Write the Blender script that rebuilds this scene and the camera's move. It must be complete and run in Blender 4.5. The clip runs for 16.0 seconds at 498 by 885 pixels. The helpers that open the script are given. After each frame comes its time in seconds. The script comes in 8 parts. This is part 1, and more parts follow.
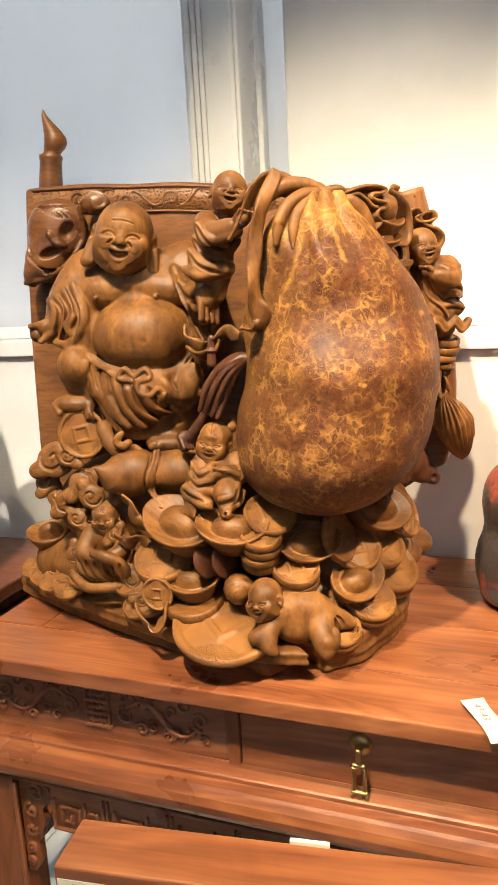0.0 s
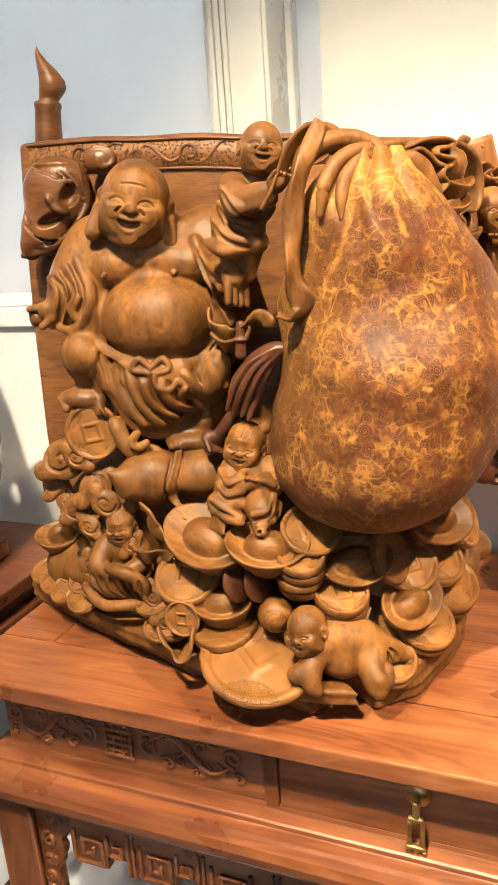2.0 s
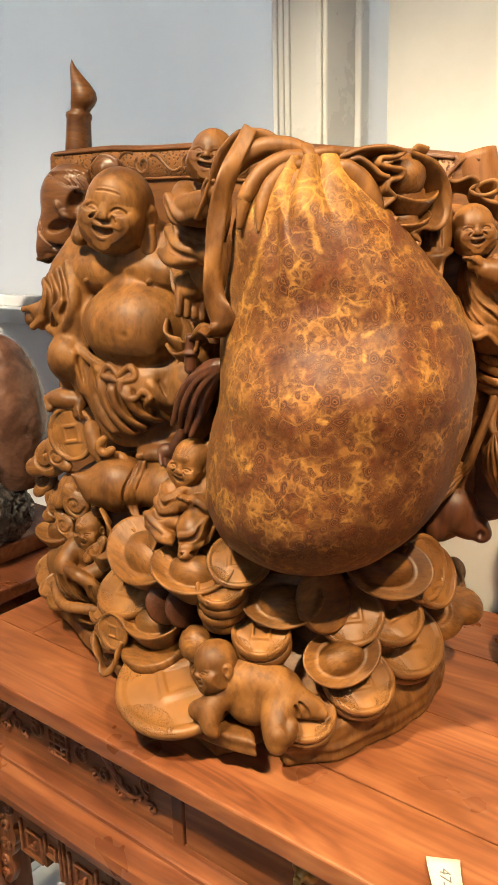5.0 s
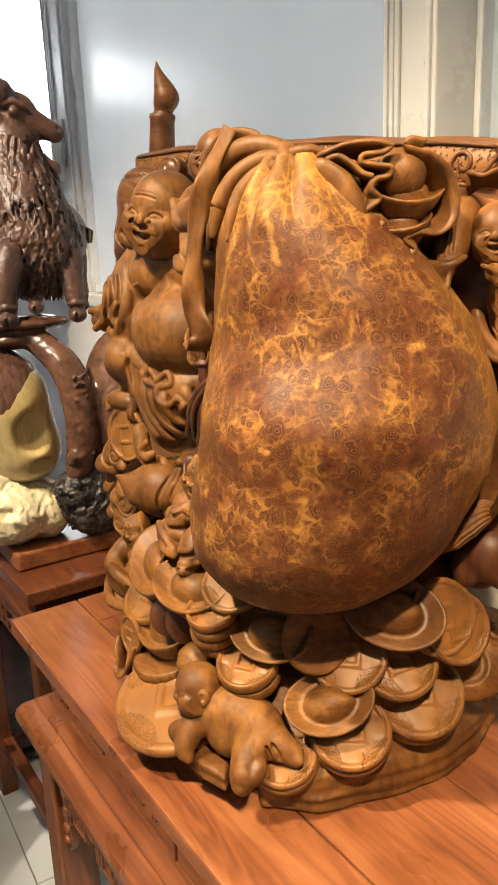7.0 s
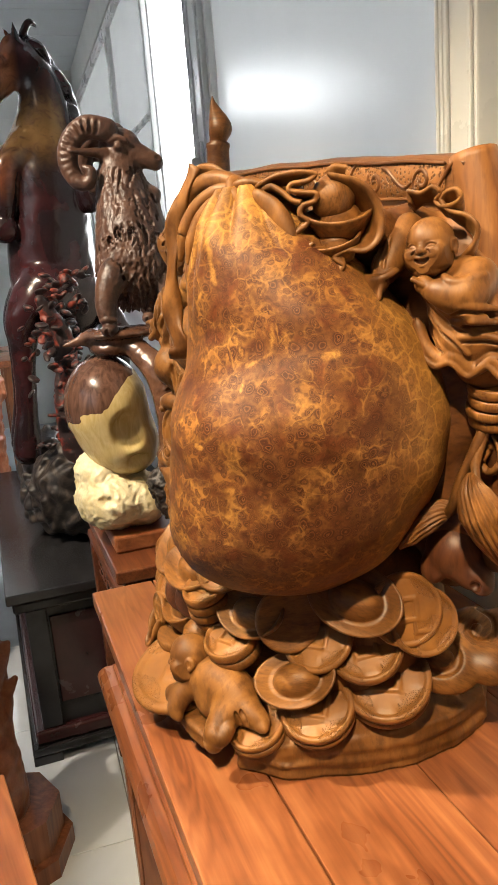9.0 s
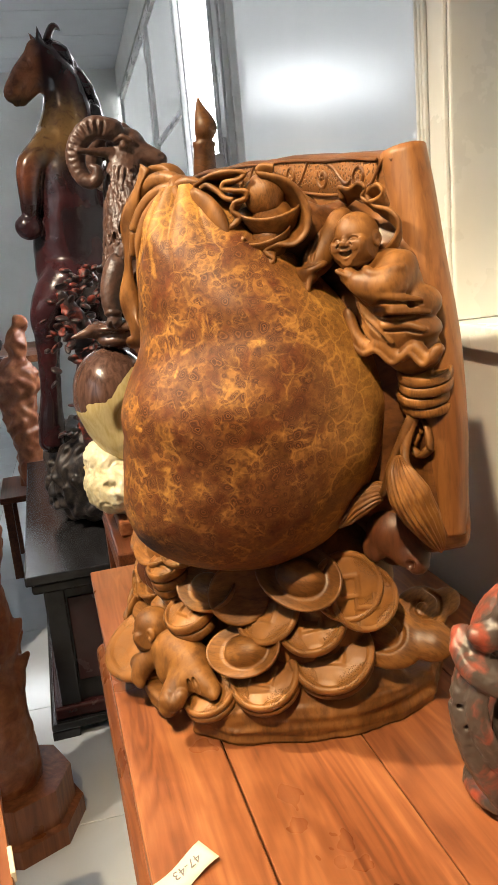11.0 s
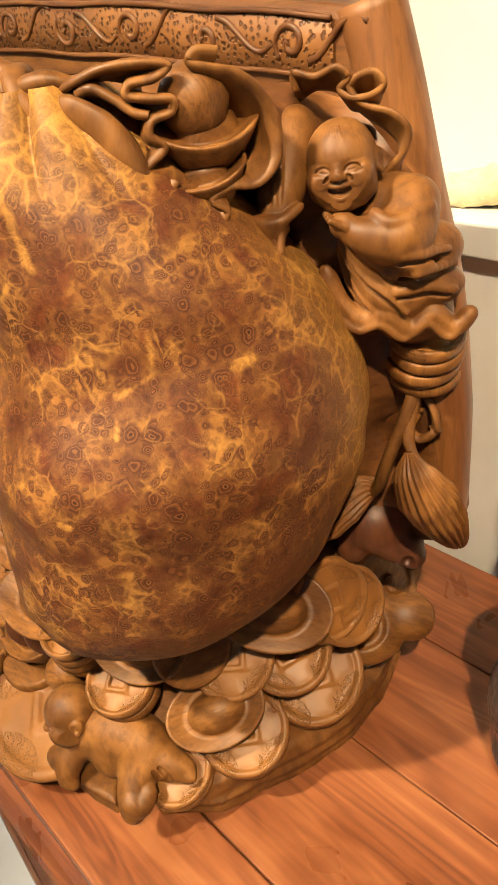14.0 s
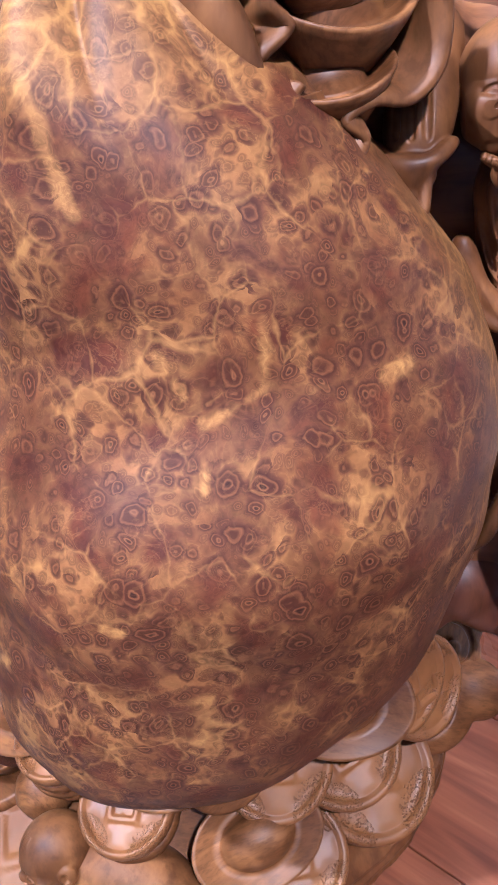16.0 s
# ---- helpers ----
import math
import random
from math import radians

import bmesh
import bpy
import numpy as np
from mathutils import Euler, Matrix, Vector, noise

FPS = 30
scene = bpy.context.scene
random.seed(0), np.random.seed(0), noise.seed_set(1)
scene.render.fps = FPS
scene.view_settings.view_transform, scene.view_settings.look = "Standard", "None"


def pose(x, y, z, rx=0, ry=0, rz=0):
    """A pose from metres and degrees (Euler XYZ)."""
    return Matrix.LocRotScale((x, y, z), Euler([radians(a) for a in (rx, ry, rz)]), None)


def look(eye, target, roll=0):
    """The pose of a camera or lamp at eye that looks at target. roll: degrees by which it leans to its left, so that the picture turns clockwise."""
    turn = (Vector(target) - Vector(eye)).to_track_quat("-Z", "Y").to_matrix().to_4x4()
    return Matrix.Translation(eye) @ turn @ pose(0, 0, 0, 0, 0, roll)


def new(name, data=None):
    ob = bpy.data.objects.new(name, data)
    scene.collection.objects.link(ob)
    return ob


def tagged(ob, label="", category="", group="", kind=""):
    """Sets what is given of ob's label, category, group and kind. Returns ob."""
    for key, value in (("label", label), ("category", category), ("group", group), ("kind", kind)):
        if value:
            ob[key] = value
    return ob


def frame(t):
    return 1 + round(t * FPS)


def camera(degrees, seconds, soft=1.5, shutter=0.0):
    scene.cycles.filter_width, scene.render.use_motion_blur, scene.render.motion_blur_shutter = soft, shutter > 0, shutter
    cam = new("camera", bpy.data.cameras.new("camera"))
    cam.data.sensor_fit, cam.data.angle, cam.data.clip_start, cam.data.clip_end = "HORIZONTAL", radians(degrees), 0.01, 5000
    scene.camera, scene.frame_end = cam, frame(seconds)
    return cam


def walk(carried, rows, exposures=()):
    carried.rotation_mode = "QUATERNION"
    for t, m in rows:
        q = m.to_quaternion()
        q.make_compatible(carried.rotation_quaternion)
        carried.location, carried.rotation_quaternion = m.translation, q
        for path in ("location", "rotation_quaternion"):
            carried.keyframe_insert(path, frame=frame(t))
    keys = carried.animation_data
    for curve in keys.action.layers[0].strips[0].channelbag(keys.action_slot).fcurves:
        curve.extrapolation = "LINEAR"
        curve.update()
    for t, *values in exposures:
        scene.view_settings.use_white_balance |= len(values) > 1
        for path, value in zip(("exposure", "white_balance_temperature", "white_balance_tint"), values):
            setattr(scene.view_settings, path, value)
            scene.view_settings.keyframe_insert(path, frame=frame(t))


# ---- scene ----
cam = camera(36.8, 16.0)
PATH = [
    (0, (0.053, 0.003, 1.362), (-0.054, 1.958, 0.955), -3.1),
    (0.5, (0.05, 0.056, 1.396), (-0.062, 1.968, 0.823), -4.4),
    (1, (0.026, 0.1, 1.418), (-0.098, 2.002, 0.812), -4.4),
    (1.5, (0.012, 0.14, 1.415), (-0.125, 2.049, 0.834), -4.2),
    (2, (0.024, 0.179, 1.411), (-0.138, 2.092, 0.852), -4.1),
    (2.5, (-0.003, 0.249, 1.412), (-0.207, 2.164, 0.872), -4.8),
    (3, (0.043, 0.269, 1.393), (-0.239, 2.175, 0.86), -3.3),
    (3.5, (0.131, 0.275, 1.39), (-0.277, 2.162, 0.87), -1.3),
    (4, (0.196, 0.287, 1.38), (-0.325, 2.149, 0.87), -1.2),
    (4.5, (0.267, 0.281, 1.383), (-0.327, 2.126, 0.891), -1.4),
    (4.7, (0.293, 0.278, 1.385), (-0.326, 2.116, 0.897), -1.4),
    (6.8, (0.487, 0.459, 1.397), (-0.65, 2.021, 0.879), -2.3),
    (7, (0.529, 0.466, 1.404), (-0.674, 1.981, 0.895), -2.2),
    (7.5, (0.617, 0.493, 1.414), (-0.706, 1.912, 0.928), -2.3),
    (8, (0.686, 0.514, 1.406), (-0.711, 1.865, 0.931), -3.0),
    (8.2, (0.701, 0.526, 1.408), (-0.728, 1.84, 0.929), -3.4),
    (10.3, (0.855, 0.613, 1.409), (-0.808, 1.629, 0.961), -5.3),
    (10.5, (0.863, 0.618, 1.41), (-0.795, 1.64, 0.954), -5.3),
    (11, (0.879, 0.637, 1.399), (-0.758, 1.682, 0.921), -5.2),
    (11.5, (0.867, 0.638, 1.383), (-0.738, 1.724, 0.891), -5.2),
    (12, (0.827, 0.63, 1.373), (-0.719, 1.801, 0.886), -4.8),
    (12.5, (0.744, 0.638, 1.369), (-0.662, 1.951, 0.822), -5.1),
    (13, (0.637, 0.641, 1.427), (-0.581, 2.042, 0.684), -6.3),
    (13.5, (0.558, 0.656, 1.485), (-0.523, 2.071, 0.575), -8.3),
    (14, (0.482, 0.7, 1.515), (-0.475, 2.124, 0.486), -8.9),
    (14.5, (0.423, 0.747, 1.507), (-0.459, 2.181, 0.428), -9.8),
    (15, (0.356, 0.791, 1.506), (-0.466, 2.239, 0.398), -9.7),
    (15.5, (0.32, 0.799, 1.482), (-0.453, 2.288, 0.394), -7.8),
    (16, (0.307, 0.784, 1.448), (-0.442, 2.342, 0.442), -5.4),
]
EXPOSURES = [(0.0, 0.44, 6200, 11), (0.4, 0.52, 6200, 11), (1.2, 0.64, 6250, 10), (2.0, 0.58, 6400, 10), (2.7, 0.42, 6500, 10), (4.5, 0.26, 6500, 10), (8.0, 0.22, 6500, 10), (12.0, 0.20, 6500, 10), (13.5, 0.10, 6500, 11), (14.7, 0.08, 6500, 12), (15.1, 0.08, 6300, 14), (15.5, 0.05, 5400, 20), (16.0, 0.05, 4100, 27)]
walk(cam, [(t, look(eye, target, roll)) for t, eye, target, roll in PATH], EXPOSURES)

DESK = pose(0, 0, 0, 0, 0, -17.9)   # the desk stands turned to the carving
ROOM = pose(0, 0, 0, 0, 0, -20.5)   # and so does the window wall


# ---- world and light ----
world = bpy.data.worlds.new("world")
scene.world = world
world.use_nodes = True
wn = world.node_tree
sky = wn.nodes.new("ShaderNodeTexSky")
sky.sky_type, sky.sun_disc, sky.sun_elevation, sky.sun_rotation = "NISHITA", False, radians(40), radians(150)
wn.links.new(sky.outputs[0], wn.nodes["Background"].inputs[0])
wn.nodes["Background"].inputs[1].default_value = 0.12


def lamp(name, kind, m, energy, color, **more):
    data = bpy.data.lights.new(name, kind)
    data.energy, data.color = energy, color
    for key, value in more.items():
        if key == "spot":
            data.spot_size, data.spot_blend = value
        elif key == "radius":
            data.shadow_soft_size = value
        elif key == "size":
            data.shape, data.size, data.size_y = "RECTANGLE", value[0], value[1]
    ob = new(name, data)
    ob.matrix_basis = m
    return ob


# track spots under the ceiling, warm; cool fill lamp added behind the camera
lamp("spot_left", "SPOT", look((-0.38, 0.0, 2.9), (0.03, 1.08, 1.34)), 425, (1.0, 0.81, 0.53), spot=(radians(50), 1.0), radius=0.03)
lamp("spot_right", "SPOT", look((1.05, 0.05, 2.9), (0.56, 1.08, 0.92)), 370, (1.0, 0.745, 0.45), spot=(radians(52), 0.9), radius=0.03)
lamp("spot_far", "SPOT", look((-0.75, -0.10, 2.95), (-1.15, 1.45, 1.20)), 390, (1.0, 0.82, 0.62), spot=(radians(46), 0.9), radius=0.03)
lamp("front_fill", "AREA", DESK @ pose(0.6, -2.6, 1.75, 90, 0, 180), 2.0, (0.80, 0.93, 1.0), size=(3.6, 2.0))


# ---- materials ----
class Nodes:
    """A short hand for building a node material."""

    def __init__(self, name, rough=0.5, metal=0.0, spec=0.5):
        self.mat = bpy.data.materials.new(name)
        self.mat.use_nodes = True
        self.tree = self.mat.node_tree
        self.bsdf = self.tree.nodes["Principled BSDF"]
        self.bsdf.inputs["Roughness"].default_value = rough
        self.bsdf.inputs["Metallic"].default_value = metal
        self.bsdf.inputs["Specular IOR Level"].default_value = spec

    def add(self, kind, **values):
        n = self.tree.nodes.new(kind)
        for key, value in values.items():
            setattr(n, key, value)
        return n

    def link(self, a, b):
        self.tree.links.new(a, b)

    def coords(self, scale=(1, 1, 1), turn=(0, 0, 0), use="Object"):
        tc, mp = self.add("ShaderNodeTexCoord"), self.add("ShaderNodeMapping")
        mp.inputs["Scale"].default_value = scale
        mp.inputs["Rotation"].default_value = [radians(a) for a in turn]
        self.link(tc.outputs[use], mp.inputs[0])
        return mp.outputs[0]

    def noise(self, vec, scale, detail=4, rough=0.55, distort=0.0):
        n = self.add("ShaderNodeTexNoise")
        for key, value in (("Scale", scale), ("Detail", detail), ("Roughness", rough), ("Distortion", distort)):
            n.inputs[key].default_value = value
        self.link(vec, n.inputs["Vector"])
        return n

    def ramp(self, fac, stops):
        n = self.add("ShaderNodeValToRGB")
        r = n.color_ramp
        while len(r.elements) < len(stops):
            r.elements.new(0.5)
        for e, (at, c) in zip(r.elements, stops):
            e.position, e.color = at, (*c, 1) if len(c) == 3 else c
        self.link(fac, n.inputs[0])
        return n.outputs[0]

    def mix(self, fac, a, b, blend="MIX"):
        n = self.add("ShaderNodeMix", data_type="RGBA", blend_type=blend)
        for sock, v in ((n.inputs[0], fac), (n.inputs[6], a), (n.inputs[7], b)):
            if isinstance(v, bpy.types.NodeSocket):
                self.link(v, sock)
            else:
                sock.default_value = (*v, 1) if isinstance(v, tuple) else v
        return n.outputs[2]

    def math(self, op, a, b=0.5):
        n = self.add("ShaderNodeMath", operation=op)
        for sock, v in ((n.inputs[0], a), (n.inputs[1], b)):
            if isinstance(v, bpy.types.NodeSocket):
                self.link(v, sock)
            else:
                sock.default_value = v
        return n.outputs[0]

    def color(self, c):
        if isinstance(c, tuple):
            self.bsdf.inputs["Base Color"].default_value = (*c, 1)
        else:
            self.link(c, self.bsdf.inputs["Base Color"])

    def rough(self, r):
        self.link(r, self.bsdf.inputs["Roughness"])

    def bump(self, height, strength=0.3, distance=0.001):
        n = self.add("ShaderNodeBump")
        n.inputs["Strength"].default_value, n.inputs["Distance"].default_value = strength, distance
        self.link(height, n.inputs["Height"])
        self.link(n.outputs[0], self.bsdf.inputs["Normal"])


def wood(name, dark, mid, light, stretch=(3, 40, 40), turn=(0, 0, 0), rough=0.4, patch=5.0, bump=0.15, patchdark=0.55, spec=0.4, fine_by=5.0):
    w = Nodes(name, rough, spec=spec)
    at = w.coords((1, 1, 1), turn)
    grain_at = w.coords(stretch, turn)
    rnd = w.add("ShaderNodeObjectInfo").outputs["Random"]
    shift = w.add("ShaderNodeVectorMath", operation="ADD")
    w.link(grain_at, shift.inputs[0])
    mul = w.math("MULTIPLY", rnd, 37.0)
    w.link(mul, shift.inputs[1])
    grain = w.noise(shift.outputs[0], 1.0, 6, 0.6, 1.2)
    fine = w.noise(shift.outputs[0], fine_by, 3, 0.6)
    big = w.noise(at, patch, 3, 0.5, 0.6)
    c = w.ramp(grain.outputs[0], [(0.30, dark), (0.5, mid), (0.68, light)])
    c = w.mix(w.ramp(fine.outputs[0], [(0.35, (0, 0, 0)), (0.6, (1, 1, 1))]), c, c, "MIX")
    f = w.ramp(fine.outputs[0], [(0.36, (0.62, 0.58, 0.55)), (0.52, (1, 1, 1))])
    c = w.mix(0.75, c, f, "MULTIPLY")
    p = w.ramp(big.outputs[0], [(0.36, (patchdark, patchdark * 0.92, patchdark * 0.95)), (0.58, (1, 1, 1))])
    c = w.mix(0.7, c, p, "MULTIPLY")
    one = w.ramp(rnd, [(0.0, (0.86, 0.84, 0.84)), (1.0, (1.0, 1.0, 1.0))])
    c = w.mix(1.0, c, one, "MULTIPLY")
    w.color(c)
    w.rough(w.ramp(big.outputs[0], [(0.3, (rough * 0.8,) * 3), (0.7, (min(1, rough * 1.25),) * 3)]))
    w.bump(fine.outputs[0], bump, 0.0006)
    return w.mat


def rosewood(name, upright=False):
    """Polished reddish hardwood: flowing flame figure, dark streaks, short open pores."""
    w = Nodes(name, 0.34, spec=0.45)
    long_way = (lambda a, b: (b, b, a)) if upright else (lambda a, b: (a, b, b))
    rnd = w.math("MULTIPLY", w.add("ShaderNodeObjectInfo").outputs["Random"], 41.0)

    def at(a, b):
        v = w.add("ShaderNodeVectorMath", operation="ADD")
        w.link(w.coords(long_way(a, b)), v.inputs[0])
        w.link(rnd, v.inputs[1])
        return v.outputs[0]
    figure_of = w.noise(at(1.1, 6.5), 1.0, 3, 0.5, 1.6).outputs[0]
    rings = w.math("SINE", w.math("ADD", w.math("MULTIPLY", figure_of, 58.0), w.math("MULTIPLY", w.noise(at(4.0, 30.0), 1.0, 3, 0.6).outputs[0], 5.0)))
    streak = w.noise(at(1.5, 24.0), 1.0, 6, 0.6, 0.9).outputs[0]
    pores = w.noise(at(9.0, 190.0), 1.0, 3, 0.5).outputs[0]
    stain = w.noise(w.coords(), 5.0, 4, 0.6, 0.5).outputs[0]
    mixed = w.math("ADD", w.math("MULTIPLY", rings, 0.075), streak)
    c = w.ramp(mixed, [(0.30, (0.155, 0.048, 0.019)), (0.44, (0.235, 0.080, 0.030)), (0.56, (0.285, 0.102, 0.039)), (0.72, (0.36, 0.142, 0.056))])
    c = w.mix(0.5, c, w.ramp(pores, [(0.25, (0.62, 0.56, 0.54)), (0.75, (1, 1, 1))]), "MULTIPLY")
    c = w.mix(0.8, c, w.ramp(stain, [(0.34, (0.66, 0.62, 0.62)), (0.60, (1, 1, 1))]), "MULTIPLY")
    w.color(c)
    w.rough(w.ramp(stain, [(0.35, (0.27,) * 3), (0.65, (0.44,) * 3)]))
    w.bump(w.math("ADD", pores, w.math("MULTIPLY", streak, 0.4)), 0.06, 0.0005)
    return w.mat


def burl():
    """Burl wood: nests of small ringed eyes, set in a broken net of yellow veins."""
    w = Nodes("burl_wood", 0.5, spec=0.20)
    at = w.coords()

    def bent(scale, amount, src, detail=3):
        n = w.noise(src, scale, detail, 0.55)
        mid = w.add("ShaderNodeVectorMath", operation="SUBTRACT")
        w.link(n.outputs["Color"], mid.inputs[0])
        mid.inputs[1].default_value = (0.5, 0.5, 0.5)
        v = w.add("ShaderNodeVectorMath", operation="MULTIPLY_ADD")
        w.link(mid.outputs[0], v.inputs[0])
        v.inputs[1].default_value = (amount,) * 3
        w.link(src, v.inputs[2])
        return v.outputs[0]

    def cells(vec, scale, feature):
        v = w.add("ShaderNodeTexVoronoi", feature=feature)
        v.inputs["Scale"].default_value = scale
        w.link(vec, v.inputs["Vector"])
        return v

    def band(value, lo, hi, a=(0, 0, 0), b=(1, 1, 1)):
        return w.ramp(value, [(lo, a), (hi, b)])
    soft = bent(22.0, 0.016, at)
    fine_at = bent(60.0, 0.0090, soft)
    eye_at = bent(170.0, 0.0016, fine_at, 2)
    attr = w.add("ShaderNodeAttribute", attribute_name="vein").outputs["Fac"]
    mid = w.noise(soft, 26.0, 4, 0.6, 0.6).outputs[0]
    fib = w.noise(fine_at, 260.0, 5, 0.65, 1.5).outputs[0]
    flow = w.noise(soft, 75.0, 4, 0.6, 1.6).outputs[0]
    nest = cells(fine_at, 36, "DISTANCE_TO_EDGE").outputs["Distance"]
    tone = cells(fine_at, 36, "F1").outputs["Color"]
    tint = w.math("ADD", w.math("MULTIPLY", tone, 0.16), w.math("ADD", w.math("MULTIPLY", flow, 0.40), w.math("MULTIPLY", mid, 0.40)))
    base = w.ramp(tint, [(0.34, (0.034, 0.008, 0.004)), (0.45, (0.072, 0.018, 0.007)), (0.56, (0.122, 0.036, 0.011)), (0.68, (0.20, 0.072, 0.019))])
    # a dark seam inside each nest's rim
    base = w.mix(w.math("MULTIPLY", band(nest, 0.10, 0.17, (1, 1, 1), (0, 0, 0)), 0.35), base, (0.060, 0.019, 0.010))
    # gold ground between the eyes, richer in some places
    pale = band(w.math("ADD", mid, w.math("MULTIPLY", attr, 0.35)), 0.44, 0.66)
    crowd = band(w.noise(soft, 40.0, 2, 0.5).outputs[0], 0.36, 0.50)
    gold = w.mix(w.math("MULTIPLY", fib, 0.8), (0.40, 0.205, 0.046), (0.24, 0.105, 0.026))
    ground = w.math("MULTIPLY", crowd, w.math("ADD", w.math("MULTIPLY", pale, 0.52), 0.22))
    base = w.mix(ground, base, gold)
    # round dark eyes with a paler ring and a dark pip, three sizes
    for scale, share, strength in ((205, 0.25, 0.50), (122, 0.36, 0.85), (76, 0.56, 0.92)):
        e = cells(eye_at, scale, "F1")
        e.inputs["Randomness"].default_value = 0.80
        d = e.outputs["Distance"]
        ring = w.ramp(d, [(0.0, (0.020, 0.006, 0.004)), (0.07, (0.024, 0.007, 0.005)), (0.13, (0.17, 0.066, 0.021)), (0.18, (0.050, 0.015, 0.007)), (0.27, (0.058, 0.018, 0.008)), (0.33, (0.15, 0.057, 0.018)), (0.38, (0.046, 0.014, 0.007)), (0.48, (0.085, 0.029, 0.012))])
        some = band(e.outputs["Color"], share - 0.05, share + 0.05)
        inside = band(d, 0.46, 0.60, (1, 1, 1), (0, 0, 0))
        base = w.mix(w.math("MULTIPLY", w.math("MULTIPLY", inside, some), w.math("MULTIPLY", w.math("ADD", w.math("MULTIPLY", crowd, 0.6), 0.4), strength)), base, ring)
    wide = w.math("ADD", w.math("MULTIPLY", pale, 0.050), 0.014)
    border = w.math("SUBTRACT", 1.0, w.math("MINIMUM", w.math("DIVIDE", nest, wide), 1.0))
    thread = band(w.math("ABSOLUTE", w.math("SUBTRACT", flow, 0.5)), 0.0, 0.03, (1, 1, 1), (0, 0, 0))
    veins = w.math("MULTIPLY", border, w.math("ADD", w.math("MULTIPLY", pale, 0.50), 0.04))
    veins = w.math("MAXIMUM", veins, w.math("MULTIPLY", thread, w.math("ADD", w.math("MULTIPLY", pale, 0.16), 0.04)))
    veins = w.math("ADD", veins, w.math("MULTIPLY", attr, w.math("ADD", w.math("MULTIPLY", fib, 0.7), 0.42)))
    c = w.mix(w.math("MINIMUM", veins, 0.93), base, (0.42, 0.215, 0.048))
    c = w.mix(0.45, c, w.ramp(fib, [(0.36, (0.60, 0.56, 0.54)), (0.56, (1, 1, 1))]), "MULTIPLY")
    w.color(c)
    w.rough(w.ramp(mid, [(0.3, (0.46,) * 3), (0.7, (0.60,) * 3)]))
    w.bump(fib, 0.05, 0.0005)
    return w.mat


def stippled(base_name, dark, mid, light, holes=260, patch=14.0, hole_shade=0.75, fields=False):
    """Carved wood with a ground of small punched holes; fields: only in the four leaf-shaped fields of a coin."""
    w = Nodes(base_name, 0.45, spec=0.35)
    at = w.coords()
    v = w.add("ShaderNodeTexVoronoi", feature="F1")
    v.inputs["Scale"].default_value = holes
    w.link(at, v.inputs["Vector"])
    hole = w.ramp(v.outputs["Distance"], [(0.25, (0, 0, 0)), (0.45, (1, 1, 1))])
    if fields:
        a = w.add("ShaderNodeVectorMath", operation="ABSOLUTE")
        w.link(at, a.inputs[0])
        d = w.add("ShaderNodeVectorMath", operation="DISTANCE")
        w.link(a.outputs[0], d.inputs[0])
        d.inputs[1].default_value = (0.80, 0.80, 0.06)
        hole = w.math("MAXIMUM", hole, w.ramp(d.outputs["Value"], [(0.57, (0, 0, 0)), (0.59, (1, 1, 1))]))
    big = w.noise(at, patch, 4, 0.6)
    c = w.ramp(big.outputs[0], [(0.3, dark), (0.5, mid), (0.7, light)])
    # shade inside the holes is also put into the colour, by this share
    c = w.mix(hole_shade, c, w.ramp(hole, [(0.0, (0.22, 0.16, 0.13)), (1.0, (1, 1, 1))]), "MULTIPLY")
    w.color(c)
    w.bump(hole, 0.8, 0.0015)
    return w.mat


def plain(name, color, rough=0.5, metal=0.0, scale=12.0, vary=0.12, bump=0.05, spec=0.5):
    w = Nodes(name, rough, metal, spec)
    at = w.coords()
    n = w.noise(at, scale, 5, 0.6)
    lo = tuple(max(0, a * (1 - vary)) for a in color)
    hi = tuple(min(1, a * (1 + vary)) for a in color)
    w.color(w.ramp(n.outputs[0], [(0.3, lo), (0.7, hi)]))
    w.rough(w.ramp(n.outputs[0], [(0.3, (rough * 0.85,) * 3), (0.7, (min(1, rough * 1.15),) * 3)]))
    w.bump(n.outputs[0], bump, 0.001)
    return w.mat


def two_tone(name, a, b, scale, edges=(0.45, 0.55), rough=0.35, bump=0.2, metal=0.0, detail=5):
    w = Nodes(name, rough, metal)
    at = w.coords()
    n = w.noise(at, scale, detail, 0.6, 0.8)
    f = w.noise(at, scale * 7, 4, 0.6)
    c = w.ramp(n.outputs[0], [(edges[0], a), (edges[1], b)])
    c = w.mix(0.5, c, w.ramp(f.outputs[0], [(0.3, (0.6, 0.6, 0.6)), (0.6, (1, 1, 1))]), "MULTIPLY")
    w.color(c)
    w.bump(f.outputs[0], bump, 0.002)
    return w.mat


def glow(name, color, strength):
    w = Nodes(name)
    w.bsdf.inputs["Base Color"].default_value = (*color, 1)
    w.bsdf.inputs["Emission Color"].default_value = (*color, 1)
    w.bsdf.inputs["Emission Strength"].default_value = strength
    return w.mat


